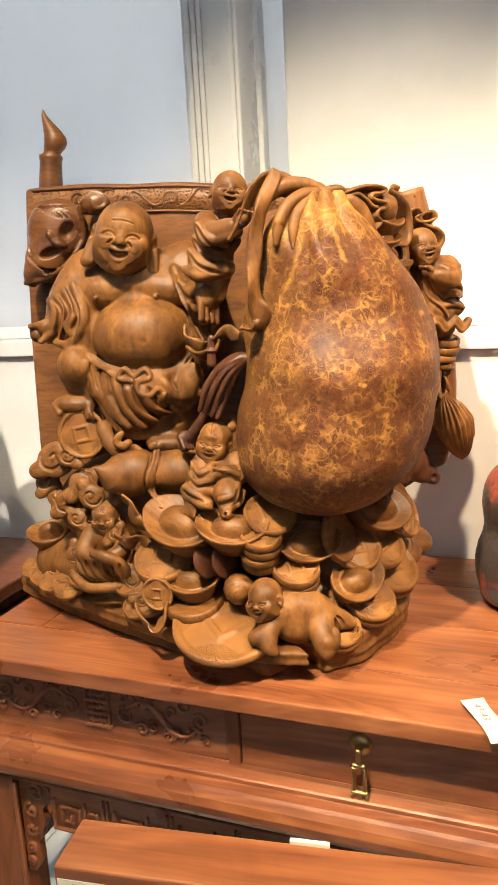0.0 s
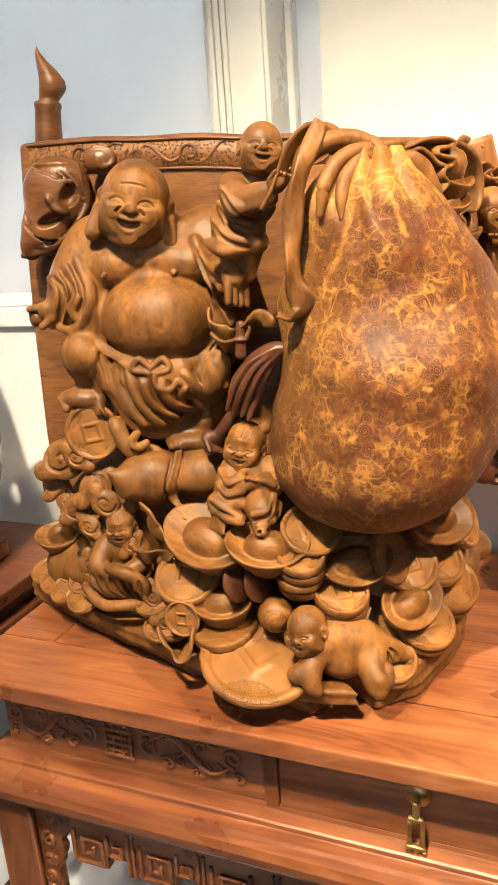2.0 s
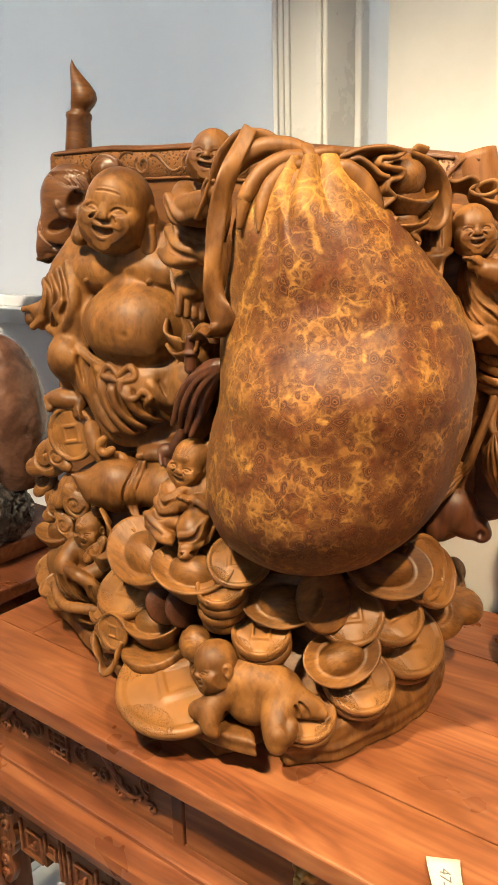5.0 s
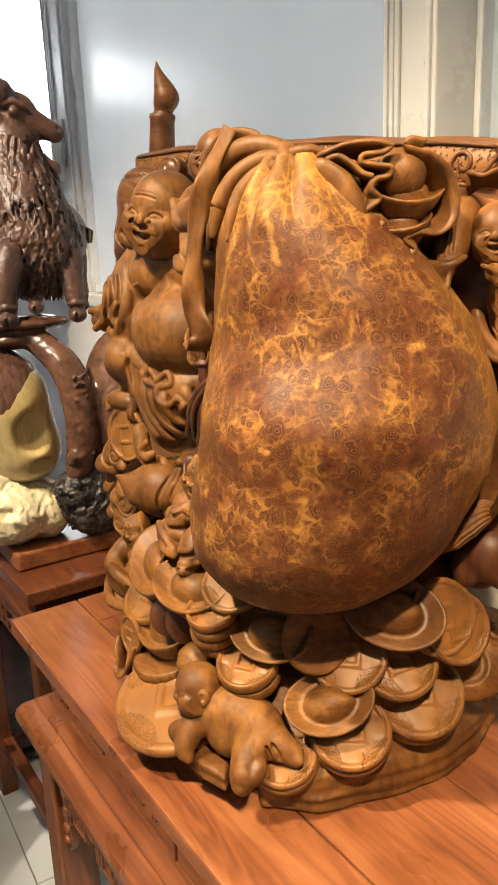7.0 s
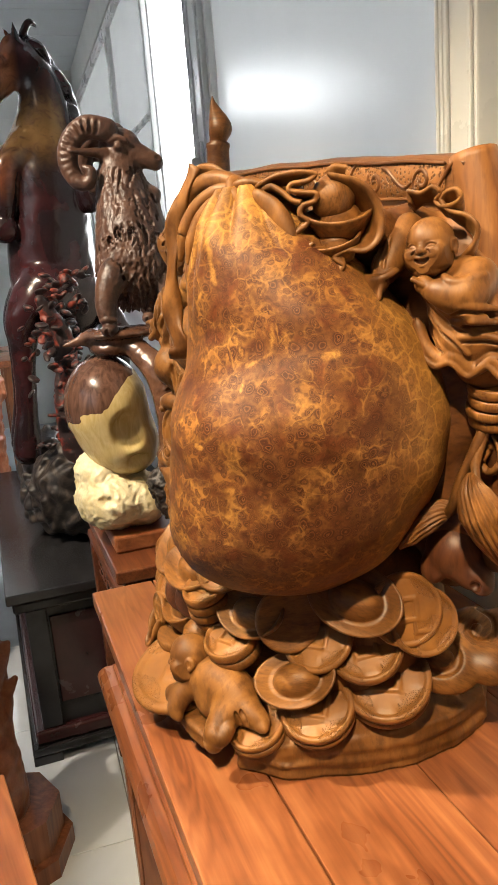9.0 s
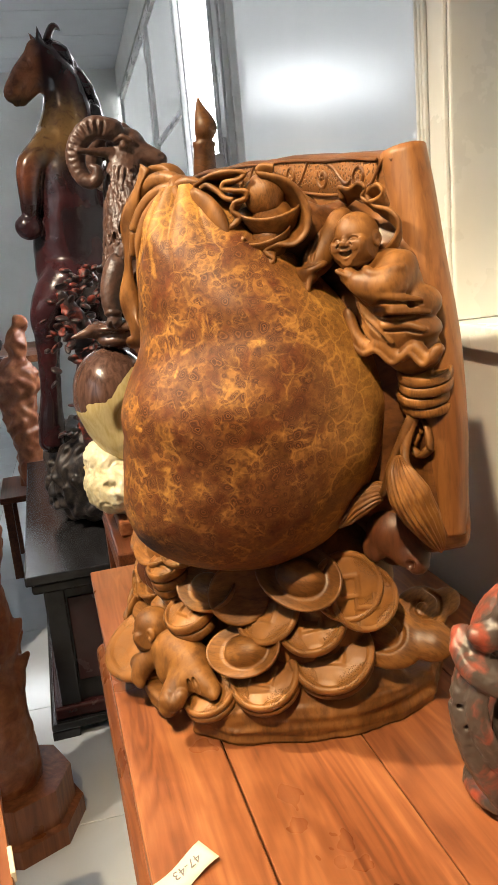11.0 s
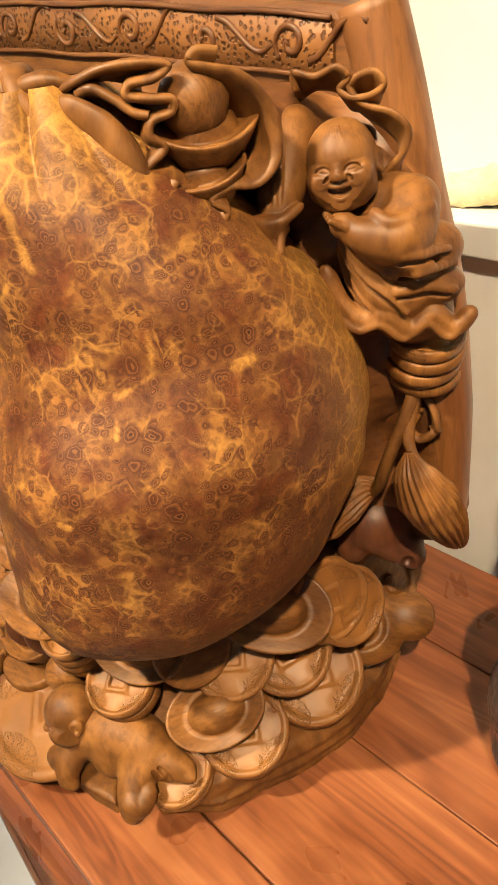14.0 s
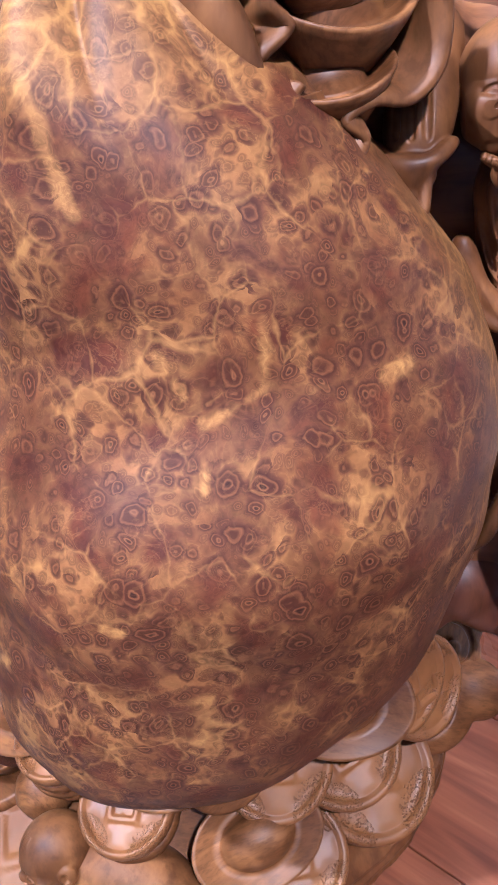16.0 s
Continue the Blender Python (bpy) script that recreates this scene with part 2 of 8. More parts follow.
CARVED = wood("carved_wood", (0.115, 0.047, 0.012), (0.189, 0.080, 0.019), (0.267, 0.119, 0.029), stretch=(24, 24, 11), rough=0.50, patch=16.0, bump=0.10, patchdark=0.5, spec=0.3)
COINWOOD = wood("carved_wood_rings", (0.115, 0.047, 0.012), (0.189, 0.080, 0.019), (0.267, 0.119, 0.029), stretch=(1.0, 3.0, 1.0), rough=0.46, patch=0.8, bump=0.10, patchdark=0.5, spec=0.3)
CARVED_DARK = wood("carved_wood_dark", (0.045, 0.016, 0.008), (0.085, 0.029, 0.012), (0.13, 0.048, 0.017), stretch=(26, 26, 5), rough=0.4, patch=9.0, bump=0.10)
BOARD = wood("board_wood", (0.085, 0.033, 0.012), (0.155, 0.063, 0.019), (0.22, 0.094, 0.027), stretch=(3, 30, 34), turn=(0, 8, 0), rough=0.42, patch=6.0, bump=0.10)
POST = wood("post_wood", (0.16, 0.062, 0.018), (0.24, 0.100, 0.028), (0.30, 0.132, 0.038), stretch=(26, 26, 3), rough=0.42, patch=6.0, bump=0.10, patchdark=0.75)
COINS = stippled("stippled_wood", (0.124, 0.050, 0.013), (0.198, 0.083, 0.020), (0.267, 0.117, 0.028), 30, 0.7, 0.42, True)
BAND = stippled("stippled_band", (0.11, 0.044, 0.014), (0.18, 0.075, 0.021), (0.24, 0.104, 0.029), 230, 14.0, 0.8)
BURL = burl()
ROSE = rosewood("rosewood")
ROSE_DARK = wood("rosewood_dark", (0.07, 0.022, 0.010), (0.13, 0.041, 0.016), (0.18, 0.060, 0.022), stretch=(3.0, 55, 55), rough=0.34, patch=4.0, bump=0.10, patchdark=0.7)
ROSE_UP = rosewood("rosewood_upright", True)
BRASS = plain("old_brass", (0.36, 0.26, 0.10), 0.38, 1.0, 60, 0.3)
PAPER = plain("paper", (0.64, 0.61, 0.49), 0.8, 0, 40, 0.05)
INK = plain("ink", (0.16, 0.15, 0.15), 0.8)
WHITE = plain("white_frame", (0.78, 0.79, 0.78), 0.28, 0, 5, 0.03, 0.01)
CREAM = plain("cream_wall", (0.77, 0.77, 0.75), 0.75, 0, 6, 0.05, 0.06)
GREYWALL = plain("grey_wall", (0.80, 0.80, 0.77), 0.8, 0, 4, 0.05, 0.05)
CEIL = plain("ceiling_board", (0.66, 0.68, 0.70), 0.85, 0, 6, 0.03, 0.03)
BLACK = plain("black_lacquer", (0.018, 0.018, 0.020), 0.22, 0, 8, 0.3, 0.03)
BLACKRED = plain("dark_red_lacquer", (0.035, 0.010, 0.011), 0.25, 0, 8, 0.3, 0.03)
DARKBROWN = two_tone("dark_polished_wood", (0.060, 0.027, 0.016), (0.15, 0.072, 0.042), 18, (0.35, 0.65), 0.27, 0.25)
SAPWOOD = two_tone("pale_sapwood", (0.66, 0.55, 0.29), (0.78, 0.70, 0.47), 14, (0.35, 0.65), 0.4, 0.5)
ROOT = two_tone("black_root", (0.012, 0.010, 0.010), (0.09, 0.07, 0.055), 30, (0.45, 0.7), 0.4, 0.9)
RAMWOOD = two_tone("ram_wood", (0.045, 0.021, 0.013), (0.115, 0.057, 0.035), 26, (0.35, 0.65), 0.42, 0.35)


def two_woods():
    """Polished wood that is dark heartwood above a wandering line and pale sapwood below it."""
    w = Nodes("heart_and_sapwood", 0.22)
    at = w.coords()
    xyz = w.add("ShaderNodeSeparateXYZ")
    w.link(at, xyz.inputs[0])
    drift = w.noise(at, 9.0, 3, 0.5, 0.6).outputs[0]
    grain = w.noise(w.coords((60, 60, 12)), 1.0, 4, 0.6, 0.8).outputs[0]
    line = w.math("SUBTRACT", w.math("ADD", xyz.outputs[2], w.math("MULTIPLY", w.math("SUBTRACT", drift, 0.5), 0.10)), w.math("MULTIPLY", w.math("SUBTRACT", xyz.outputs[1], 1.05), 0.75))
    heart = w.ramp(grain, [(0.35, (0.055, 0.026, 0.018)), (0.65, (0.135, 0.070, 0.046))])
    sap = w.ramp(grain, [(0.35, (0.48, 0.36, 0.13)), (0.65, (0.62, 0.50, 0.24))])
    cutoff = w.math("GREATER_THAN", line, 1.135)
    w.color(w.mix(cutoff, sap, heart))
    w.bump(grain, 0.05, 0.001)
    return w.mat


TWOWOOD = two_woods()
REDWOOD = two_tone("red_carving", (0.055, 0.042, 0.036), (0.42, 0.070, 0.032), 11, (0.50, 0.66), 0.38, 0.6)
CORAL = two_tone("red_leaves", (0.022, 0.012, 0.011), (0.24, 0.038, 0.020), 26, (0.50, 0.66), 0.5, 0.6)
DARKGREY = two_tone("dark_grey_carving", (0.030, 0.028, 0.026), (0.11, 0.10, 0.085), 24, (0.4, 0.65), 0.42, 0.7)
ORANGEWOOD = two_tone("orange_carving", (0.22, 0.062, 0.026), (0.40, 0.145, 0.06), 16, (0.35, 0.65), 0.36, 0.3)
OUTSIDE = glow("bright_outside", (0.97, 0.985, 1.0), 9.0)
HIGH_GLOW = glow("high_glow", (0.95, 0.98, 1.0), 6.0)
FRONT_GLOW = glow("front_glow", (0.93, 0.97, 1.0), 0.48)
# for the unseen walls, kept dark to cut bounced light
UNSEEN_WALL = plain("unseen_wall", (0.24, 0.235, 0.22), 0.8, 0, 4, 0.05, 0.05)


def horse_wood():
    """Dark red lacquer, mixed towards gold and bay where the mesh says so."""
    w = Nodes("dark_horse_wood", 0.22)
    at = w.coords()
    n = w.noise(at, 6, 5, 0.6, 0.8).outputs[0]
    f = w.noise(at, 28, 4, 0.6, 1.0).outputs[0]
    c = w.ramp(n, [(0.42, (0.012, 0.007, 0.009)), (0.72, (0.052, 0.012, 0.013))])
    gold_tone = w.math("MULTIPLY", w.add("ShaderNodeAttribute", attribute_name="gold_tone").outputs["Fac"], w.ramp(f, [(0.32, (0.25, 0.25, 0.25)), (0.62, (1, 1, 1))]))
    bay = w.math("MULTIPLY", w.add("ShaderNodeAttribute", attribute_name="bay").outputs["Fac"], w.ramp(f, [(0.30, (0.45, 0.45, 0.45)), (0.60, (1, 1, 1))]))
    c = w.mix(bay, c, (0.26, 0.085, 0.036))
    w.color(w.mix(gold_tone, c, (0.40, 0.22, 0.07)))
    w.link(w.math("MULTIPLY", gold_tone, 0.7), w.bsdf.inputs["Metallic"])
    w.bump(f, 0.12, 0.003)
    return w.mat


HORSE = horse_wood()


def tiles():
    w = Nodes("floor_tile", 0.12, spec=0.5)
    n = w.noise(w.coords(), 3.0, 4, 0.6, 1.0)
    w.color(w.ramp(n.outputs[0], [(0.3, (0.66, 0.72, 0.77)), (0.7, (0.74, 0.80, 0.85))]))
    return w.mat


def pane_mat():
    """Frosted glass: daylight comes through it, the room is mirrored in it."""
    w = Nodes("frosted_pane", 0.22, spec=0.6)
    n = w.noise(w.coords((1, 1, 0.3)), 1.6, 3, 0.5)
    col = w.ramp(n.outputs[0], [(0.3, (0.44, 0.455, 0.46)), (0.7, (0.53, 0.54, 0.54))])
    w.color(col)
    through_glass = w.add("ShaderNodeBsdfTranslucent")
    through_glass.inputs[0].default_value = (0.60, 0.605, 0.60, 1)
    m = w.add("ShaderNodeMixShader")
    m.inputs[0].default_value = 0.28
    w.link(w.bsdf.outputs[0], m.inputs[1])
    w.link(through_glass.outputs[0], m.inputs[2])
    w.link(m.outputs[0], w.tree.nodes["Material Output"].inputs[0])
    return w.mat


TILE, PANE = tiles(), pane_mat()
GROUT = plain("grout", (0.30, 0.31, 0.31), 0.8)


# ---- mesh helpers ----
def mesh_of(name, verts, quads, mat=None, smooth=True):
    """A mesh from arrays of places and of quads (or triangles)."""
    verts, quads = np.asarray(verts, np.float32), np.asarray(quads, np.int32)
    me = bpy.data.meshes.new(name)
    n, k = quads.shape
    me.vertices.add(len(verts))
    me.vertices.foreach_set("co", verts.ravel())
    me.loops.add(n * k)
    me.loops.foreach_set("vertex_index", quads.ravel())
    me.polygons.add(n)
    me.polygons.foreach_set("loop_start", np.arange(0, n * k, k, dtype=np.int32))
    me.update(calc_edges=True)
    me.polygons.foreach_set("use_smooth", np.full(n, smooth))
    me.validate()
    if mat:
        me.materials.append(mat)
    return me


def thing(name, m, label, category, group="", kind=""):
    """An empty at the base of a thing, to which its parts are fixed."""
    ob = new(name)
    ob.empty_display_size = 0.05
    ob.matrix_basis = m
    return tagged(ob, label, category, group, kind)


def fix(ob, parent, local=True):
    """Makes ob a part of parent; local: its mesh is given in the parent's own space, otherwise in the world's."""
    ob.parent = parent
    if not local:
        m = Matrix()
        p = parent
        while p:
            m = (p.matrix_basis if p.parent is None else p.matrix_parent_inverse @ p.matrix_basis) @ m
            p = p.parent
        ob.matrix_parent_inverse = m.inverted()
    return ob


def part(name, bm, material, parent, label="", smooth=False, local=True):
    """A bmesh (or a mesh) as one part under a thing or a part."""
    if isinstance(bm, bmesh.types.BMesh):
        me = bpy.data.meshes.new(name)
        bm.to_mesh(me)
        bm.free()
        me.materials.append(material)
        if smooth:
            me.polygons.foreach_set("use_smooth", np.full(len(me.polygons), True))
    else:
        me = bm
        if material and not me.materials:
            me.materials.append(material)
    ob = fix(new(name, me), parent, local)
    return tagged(ob, label)


def solo(name, bm, material, m, label, category, group="", kind="", smooth=False):
    """A bmesh (or a mesh) as a thing of its own."""
    if isinstance(bm, bmesh.types.BMesh):
        me = bpy.data.meshes.new(name)
        bm.to_mesh(me)
        bm.free()
        me.polygons.foreach_set("use_smooth", np.full(len(me.polygons), smooth))
        me.materials.append(material)
    else:
        me = bm
        if material and not me.materials:
            me.materials.append(material)
    ob = new(name, me)
    ob.matrix_basis = m
    return tagged(ob, label, category, group, kind)


def box(x0, x1, y0, y1, z0, z1, bevel=0.0, seg=2, bm=None):
    """A box between these limits, its edges rounded."""
    b = bmesh.new()
    bmesh.ops.create_cube(b, size=1.0)
    for v in b.verts:
        v.co = ((x0 + x1) / 2 + v.co.x * (x1 - x0), (y0 + y1) / 2 + v.co.y * (y1 - y0), (z0 + z1) / 2 + v.co.z * (z1 - z0))
    if bevel:
        bmesh.ops.bevel(b, geom=b.edges[:], offset=bevel, segments=seg, affect="EDGES", profile=0.5)
    if bm is None:
        return b
    me = bpy.data.meshes.new("tmp")
    b.to_mesh(me)
    b.free()
    bm.from_mesh(me)
    bpy.data.meshes.remove(me)
    return bm


def smooth_line(points, n):
    """n places along a curve that runs through the points (Catmull-Rom)."""
    p = np.array(points, float)
    p = np.vstack([2 * p[0] - p[1], p, 2 * p[-1] - p[-2]])
    t = np.linspace(0, len(p) - 3 - 1e-6, n)
    i = t.astype(int)
    f = (t - i)[:, None]
    a, b, c, d = p[i], p[i + 1], p[i + 2], p[i + 3]
    return 0.5 * (2 * b + (c - a) * f + (2 * a - 5 * b + 4 * c - d) * f ** 2 + (3 * b - a - 3 * c + d) * f ** 3)


def grid_faces(rows, cols, wrap=True):
    i, j = np.meshgrid(np.arange(rows - 1), np.arange(cols if wrap else cols - 1), indexing="ij")
    k = (j + 1) % cols
    return np.stack([i * cols + j, i * cols + k, (i + 1) * cols + k, (i + 1) * cols + j], -1).reshape(-1, 4)


def tube_mesh(name, points, radius, n=40, sides=8, mat=None, flat=1.0):
    """A tube along a curve through the points; radius: one number or one for each point."""
    c = smooth_line(points, n)
    r = np.interp(np.linspace(0, 1, n), np.linspace(0, 1, np.size(radius)), np.atleast_1d(radius))
    d = np.gradient(c, axis=0)
    d /= np.linalg.norm(d, axis=1)[:, None] + 1e-9
    u = np.cross(d, (0.31, 0.22, 0.93))
    u /= np.linalg.norm(u, axis=1)[:, None] + 1e-9
    w = np.cross(d, u)
    a = np.arange(sides) * 2 * math.pi / sides
    v = c[:, None] + r[:, None, None] * (np.cos(a)[None, :, None] * u[:, None] + flat * np.sin(a)[None, :, None] * w[:, None])
    v = v.reshape(-1, 3)
    f = grid_faces(n, sides)
    tip = len(v)
    v = np.vstack([v, c[0], c[-1]])
    e = np.arange(sides)
    caps = np.vstack([np.stack([(e + 1) % sides, e, np.full(sides, tip), np.full(sides, tip)], -1), np.stack([(n - 1) * sides + e, (n - 1) * sides + (e + 1) % sides, np.full(sides, tip + 1), np.full(sides, tip + 1)], -1)])
    me = bpy.data.meshes.new(name)
    me.from_pydata(v.tolist(), [], f.tolist() + [q[:3] for q in caps.tolist()])
    me.polygons.foreach_set("use_smooth", np.full(len(me.polygons), True))
    if mat:
        me.materials.append(mat)
    return me


def ribbon_mesh(name, points, across, width, thick, n=60, mat=None, wave=0.0, waves=3.0, curl=0.0):
    """A band of cloth along a curve. across: the direction of its width at each point; wave: how far its edges ripple."""
    c = smooth_line(points, n)
    x = smooth_line(across, n)
    s = np.linspace(0, 1, n)
    wid = np.interp(s, np.linspace(0, 1, np.size(width)), np.atleast_1d(width))
    d = np.gradient(c, axis=0)
    d /= np.linalg.norm(d, axis=1)[:, None] + 1e-9
    x = x - d * (x * d).sum(1)[:, None]
    x /= np.linalg.norm(x, axis=1)[:, None] + 1e-9
    up = np.cross(d, x)
    m = 7
    u = np.linspace(-1, 1, m)
    rows = []
    for side in (1, -1):
        uu = u if side > 0 else u[::-1]
        lift = wave * np.sin(s * waves * 2 * math.pi)[:, None] * np.sign(uu)[None] * np.abs(uu)[None] ** 1.5 + curl * (uu[None] ** 2)
        edge = (1 - 0.55 * np.abs(uu) ** 3) * thick / 2 * side
        rows.append(c[:, None] + x[:, None] * (wid[:, None] / 2 * uu[None])[..., None] + up[:, None] * (lift + edge[None])[..., None])
    v = np.concatenate(rows, 1)
    cols = v.shape[1]
    f = grid_faces(n, cols).tolist()
    k = (n - 1) * cols
    for j in range(m - 1):
        f.append([j + 1, j, cols - 1 - j, cols - 2 - j])
        f.append([k + j, k + j + 1, k + cols - 2 - j, k + cols - 1 - j])
    me = bpy.data.meshes.new(name)
    me.from_pydata(v.reshape(-1, 3).tolist(), [], f)
    me.polygons.foreach_set("use_smooth", np.full(len(me.polygons), True))
    if mat:
        me.materials.append(mat)
    return me


def lathe(name, profile, sides=32, mat=None, sx=1.0, sy=1.0, smooth=True):
    """A turned body; profile: (radius, height) from the bottom up to the top."""
    p = np.array(profile, float)
    a = np.arange(sides) * 2 * math.pi / sides
    v = np.stack([p[:, 0, None] * np.cos(a)[None] * sx, p[:, 0, None] * np.sin(a)[None] * sy, np.repeat(p[:, 1, None], sides, 1)], -1).reshape(-1, 3)
    return mesh_of(name, v, grid_faces(len(p), sides), mat, smooth)


class Clay:
    """A block of clay: soft bodies are pressed together or cut away on a grid, and its skin is drawn out as one mesh."""

    def __init__(self, lo, hi, step):
        self.lo, self.step, self.heads = np.array(lo, float), step, []
        self.n = np.ceil((np.array(hi, float) - self.lo) / step).astype(int) + 1
        self.d = np.full(self.n, 0.03, np.float32)
        self.ax = [(self.lo[i] + step * np.arange(self.n[i])).astype(np.float32) for i in range(3)]

    def apply(self, lo, hi, f, k, cut):
        m = 0.03 if not cut else max(k, 0.004) + 0.004
        s = []
        for i in range(3):
            a = max(0, int((lo[i] - m - self.lo[i]) / self.step))
            b = min(self.n[i], int((hi[i] + m - self.lo[i]) / self.step) + 2)
            if b <= a:
                return self
            s.append(slice(a, b))
        p = (self.ax[0][s[0]][:, None, None], self.ax[1][s[1]][None, :, None], self.ax[2][s[2]][None, None, :])
        new_d, old = f(*p), self.d[tuple(s)]
        if cut:
            new_d, old = new_d, -old
        h = np.maximum(k - np.abs(new_d - old), 0) / k
        r = np.minimum(new_d, old) - h * h * k * 0.25
        self.d[tuple(s)] = -r if cut else r
        return self

    def ball(self, c, r, k=0.006, turn=(0, 0, 0), cut=False):
        r = np.array([r] * 3 if np.isscalar(r) else r, float)
        rot = np.array(Euler([radians(a) for a in turn]).to_matrix())
        e = np.sqrt((rot ** 2 @ r ** 2))
        c = np.array(c, float)

        def f(x, y, z):
            x, y, z = x - c[0], y - c[1], z - c[2]
            q = [rot[0, i] * x + rot[1, i] * y + rot[2, i] * z for i in range(3)]
            a = np.sqrt(sum((q[i] / r[i]) ** 2 for i in range(3)))
            b = np.sqrt(sum((q[i] / r[i] ** 2) ** 2 for i in range(3))) + 1e-6
            return a * (a - 1) / b
        return self.apply(c - e, c + e, f, k, cut)

    def limb(self, a, b, ra, rb=None, k=0.006, cut=False):
        rb = ra if rb is None else rb
        a, b = np.array(a, float), np.array(b, float)
        d = b - a
        dd = d @ d + 1e-12
        r = max(ra, rb)

        def f(x, y, z):
            t = np.clip(((x - a[0]) * d[0] + (y - a[1]) * d[1] + (z - a[2]) * d[2]) / dd, 0, 1)
            return np.sqrt((x - a[0] - t * d[0]) ** 2 + (y - a[1] - t * d[1]) ** 2 + (z - a[2] - t * d[2]) ** 2) - (ra + (rb - ra) * t)
        return self.apply(np.minimum(a, b) - r, np.maximum(a, b) + r, f, k, cut)

    def line(self, points, r, k=0.004, cut=False, n=None):
        """A limb along a curve; r: one number or one for each point."""
        n = n or 4 * len(points)
        c = smooth_line(points, n)
        q = np.interp(np.linspace(0, 1, n), np.linspace(0, 1, np.size(r)), np.atleast_1d(r))
        for i in range(n - 1):
            self.limb(c[i], c[i + 1], q[i], q[i + 1], k, cut)
        return self

    def seam(self, points, r, k=0.004, cut=False, n=None, sink=0.3):
        """A ridge or a furrow along a curve that is laid on the front of what stands so far, sunk by a share of its radius."""
        n = n or 6 * len(points)
        c = np.array(smooth_line(points, n), float)
        q = np.interp(np.linspace(0, 1, n), np.linspace(0, 1, np.size(r)), np.atleast_1d(r))
        ij = [np.clip(np.rint((c[:, i] - self.lo[i]) / self.step).astype(int), 0, self.n[i] - 1) for i in (0, 2)]
        solid = self.d[ij[0], :, ij[1]] < 0
        first = np.argmax(solid, axis=1)
        y = np.where(solid.any(1), self.lo[1] + first * self.step, c[:, 1])
        y = np.clip(y, c[:, 1] - 0.03, c[:, 1] + 0.03)
        y = np.convolve(np.pad(y, 3, "edge"), np.ones(7) / 7, "valid")
        c[:, 1] = y + q * sink
        for i in range(n - 1):
            self.limb(c[i], c[i + 1], q[i], q[i + 1], k, cut)
        return self

    def slab(self, outline, z0, z1, soft=0.004, k=0.006, waves=0.0):
        """An upright body on an outline, its flank uneven by waves."""
        p = np.array(outline, float)
        e = np.roll(p, -1, 0) - p

        def f(x, y, z):
            d = np.full(np.broadcast(x, y).shape, 9.0, np.float32)
            sign = np.ones_like(d)
            for i in range(len(p)):
                wx, wy = x - p[i, 0], y - p[i, 1]
                t = np.clip((wx * e[i, 0] + wy * e[i, 1]) / (e[i] @ e[i]), 0, 1)
                d = np.minimum(d, (wx - t * e[i, 0]) ** 2 + (wy - t * e[i, 1]) ** 2)
                j = (i + 1) % len(p)
                up = (p[i, 1] > y) != (p[j, 1] > y)
                cross = x < (p[j, 0] - p[i, 0]) * (y - p[i, 1]) / (p[j, 1] - p[i, 1] + 1e-9) + p[i, 0]
                sign = np.where(up & cross, -sign, sign)
            d = np.sqrt(d) * sign
            if waves:
                d = d + waves * (np.sin(x * 41 + z * 90) * np.sin(y * 37 - z * 60) + 0.6 * np.sin(z * 330 + x * 23))
            h = np.maximum(z0 - z, z - z1) + 0 * x
            a, b = np.maximum(d + soft, -1), np.maximum(h + soft, -1)
            return np.minimum(np.maximum(a, b), 0) + np.sqrt(np.maximum(a, 0) ** 2 + np.maximum(b, 0) ** 2) - soft
        return self.apply((p[:, 0].min(), p[:, 1].min(), z0), (p[:, 0].max(), p[:, 1].max(), z1), f, k, False)

    def rough(self, amount, scale):
        x, y, z = np.ix_(*[a * scale for a in self.ax])
        self.d += amount * (np.sin(x * 1.0 + 2.1 * np.sin(y * 0.7)) * np.sin(y * 1.3 + 1.7 * np.sin(z * 0.9)) * np.sin(z * 1.1 + 1.9 * np.sin(x * 0.8))).astype(np.float32)
        return self

    def skin(self, name, mat):
        d, n = self.d, self.n
        for s in ((0, slice(None), slice(None)), (-1, slice(None), slice(None)), (slice(None), 0, slice(None)), (slice(None), -1, slice(None)), (slice(None), slice(None), 0), (slice(None), slice(None), -1)):
            d[s] = np.maximum(d[s], 0.001)
        ins = d < 0
        c = np.zeros(n - 1, np.int8)
        corners = [(i, j, k) for i in (0, 1) for j in (0, 1) for k in (0, 1)]
        for i, j, k in corners:
            c += ins[i:n[0] - 1 + i, j:n[1] - 1 + j, k:n[2] - 1 + k]
        cell = np.argwhere((c > 0) & (c < 8))
        num = np.full(n - 1, -1, np.int32)
        num[tuple(cell.T)] = np.arange(len(cell))
        val = np.stack([d[cell[:, 0] + i, cell[:, 1] + j, cell[:, 2] + k] for i, j, k in corners], 1)
        pos, cnt = np.zeros((len(cell), 3)), np.zeros(len(cell))
        for a in range(8):
            for b in range(a + 1, 8):
                ca, cb = np.array(corners[a]), np.array(corners[b])
                if abs(ca - cb).sum() != 1:
                    continue
                va, vb = val[:, a], val[:, b]
                hit = (va < 0) != (vb < 0)
                t = np.where(hit, va / np.where(hit, va - vb, 1), 0)
                pos += hit[:, None] * (ca + t[:, None] * (cb - ca))
                cnt += hit
        v = self.lo + (cell + pos / cnt[:, None]) * self.step
        quads = []
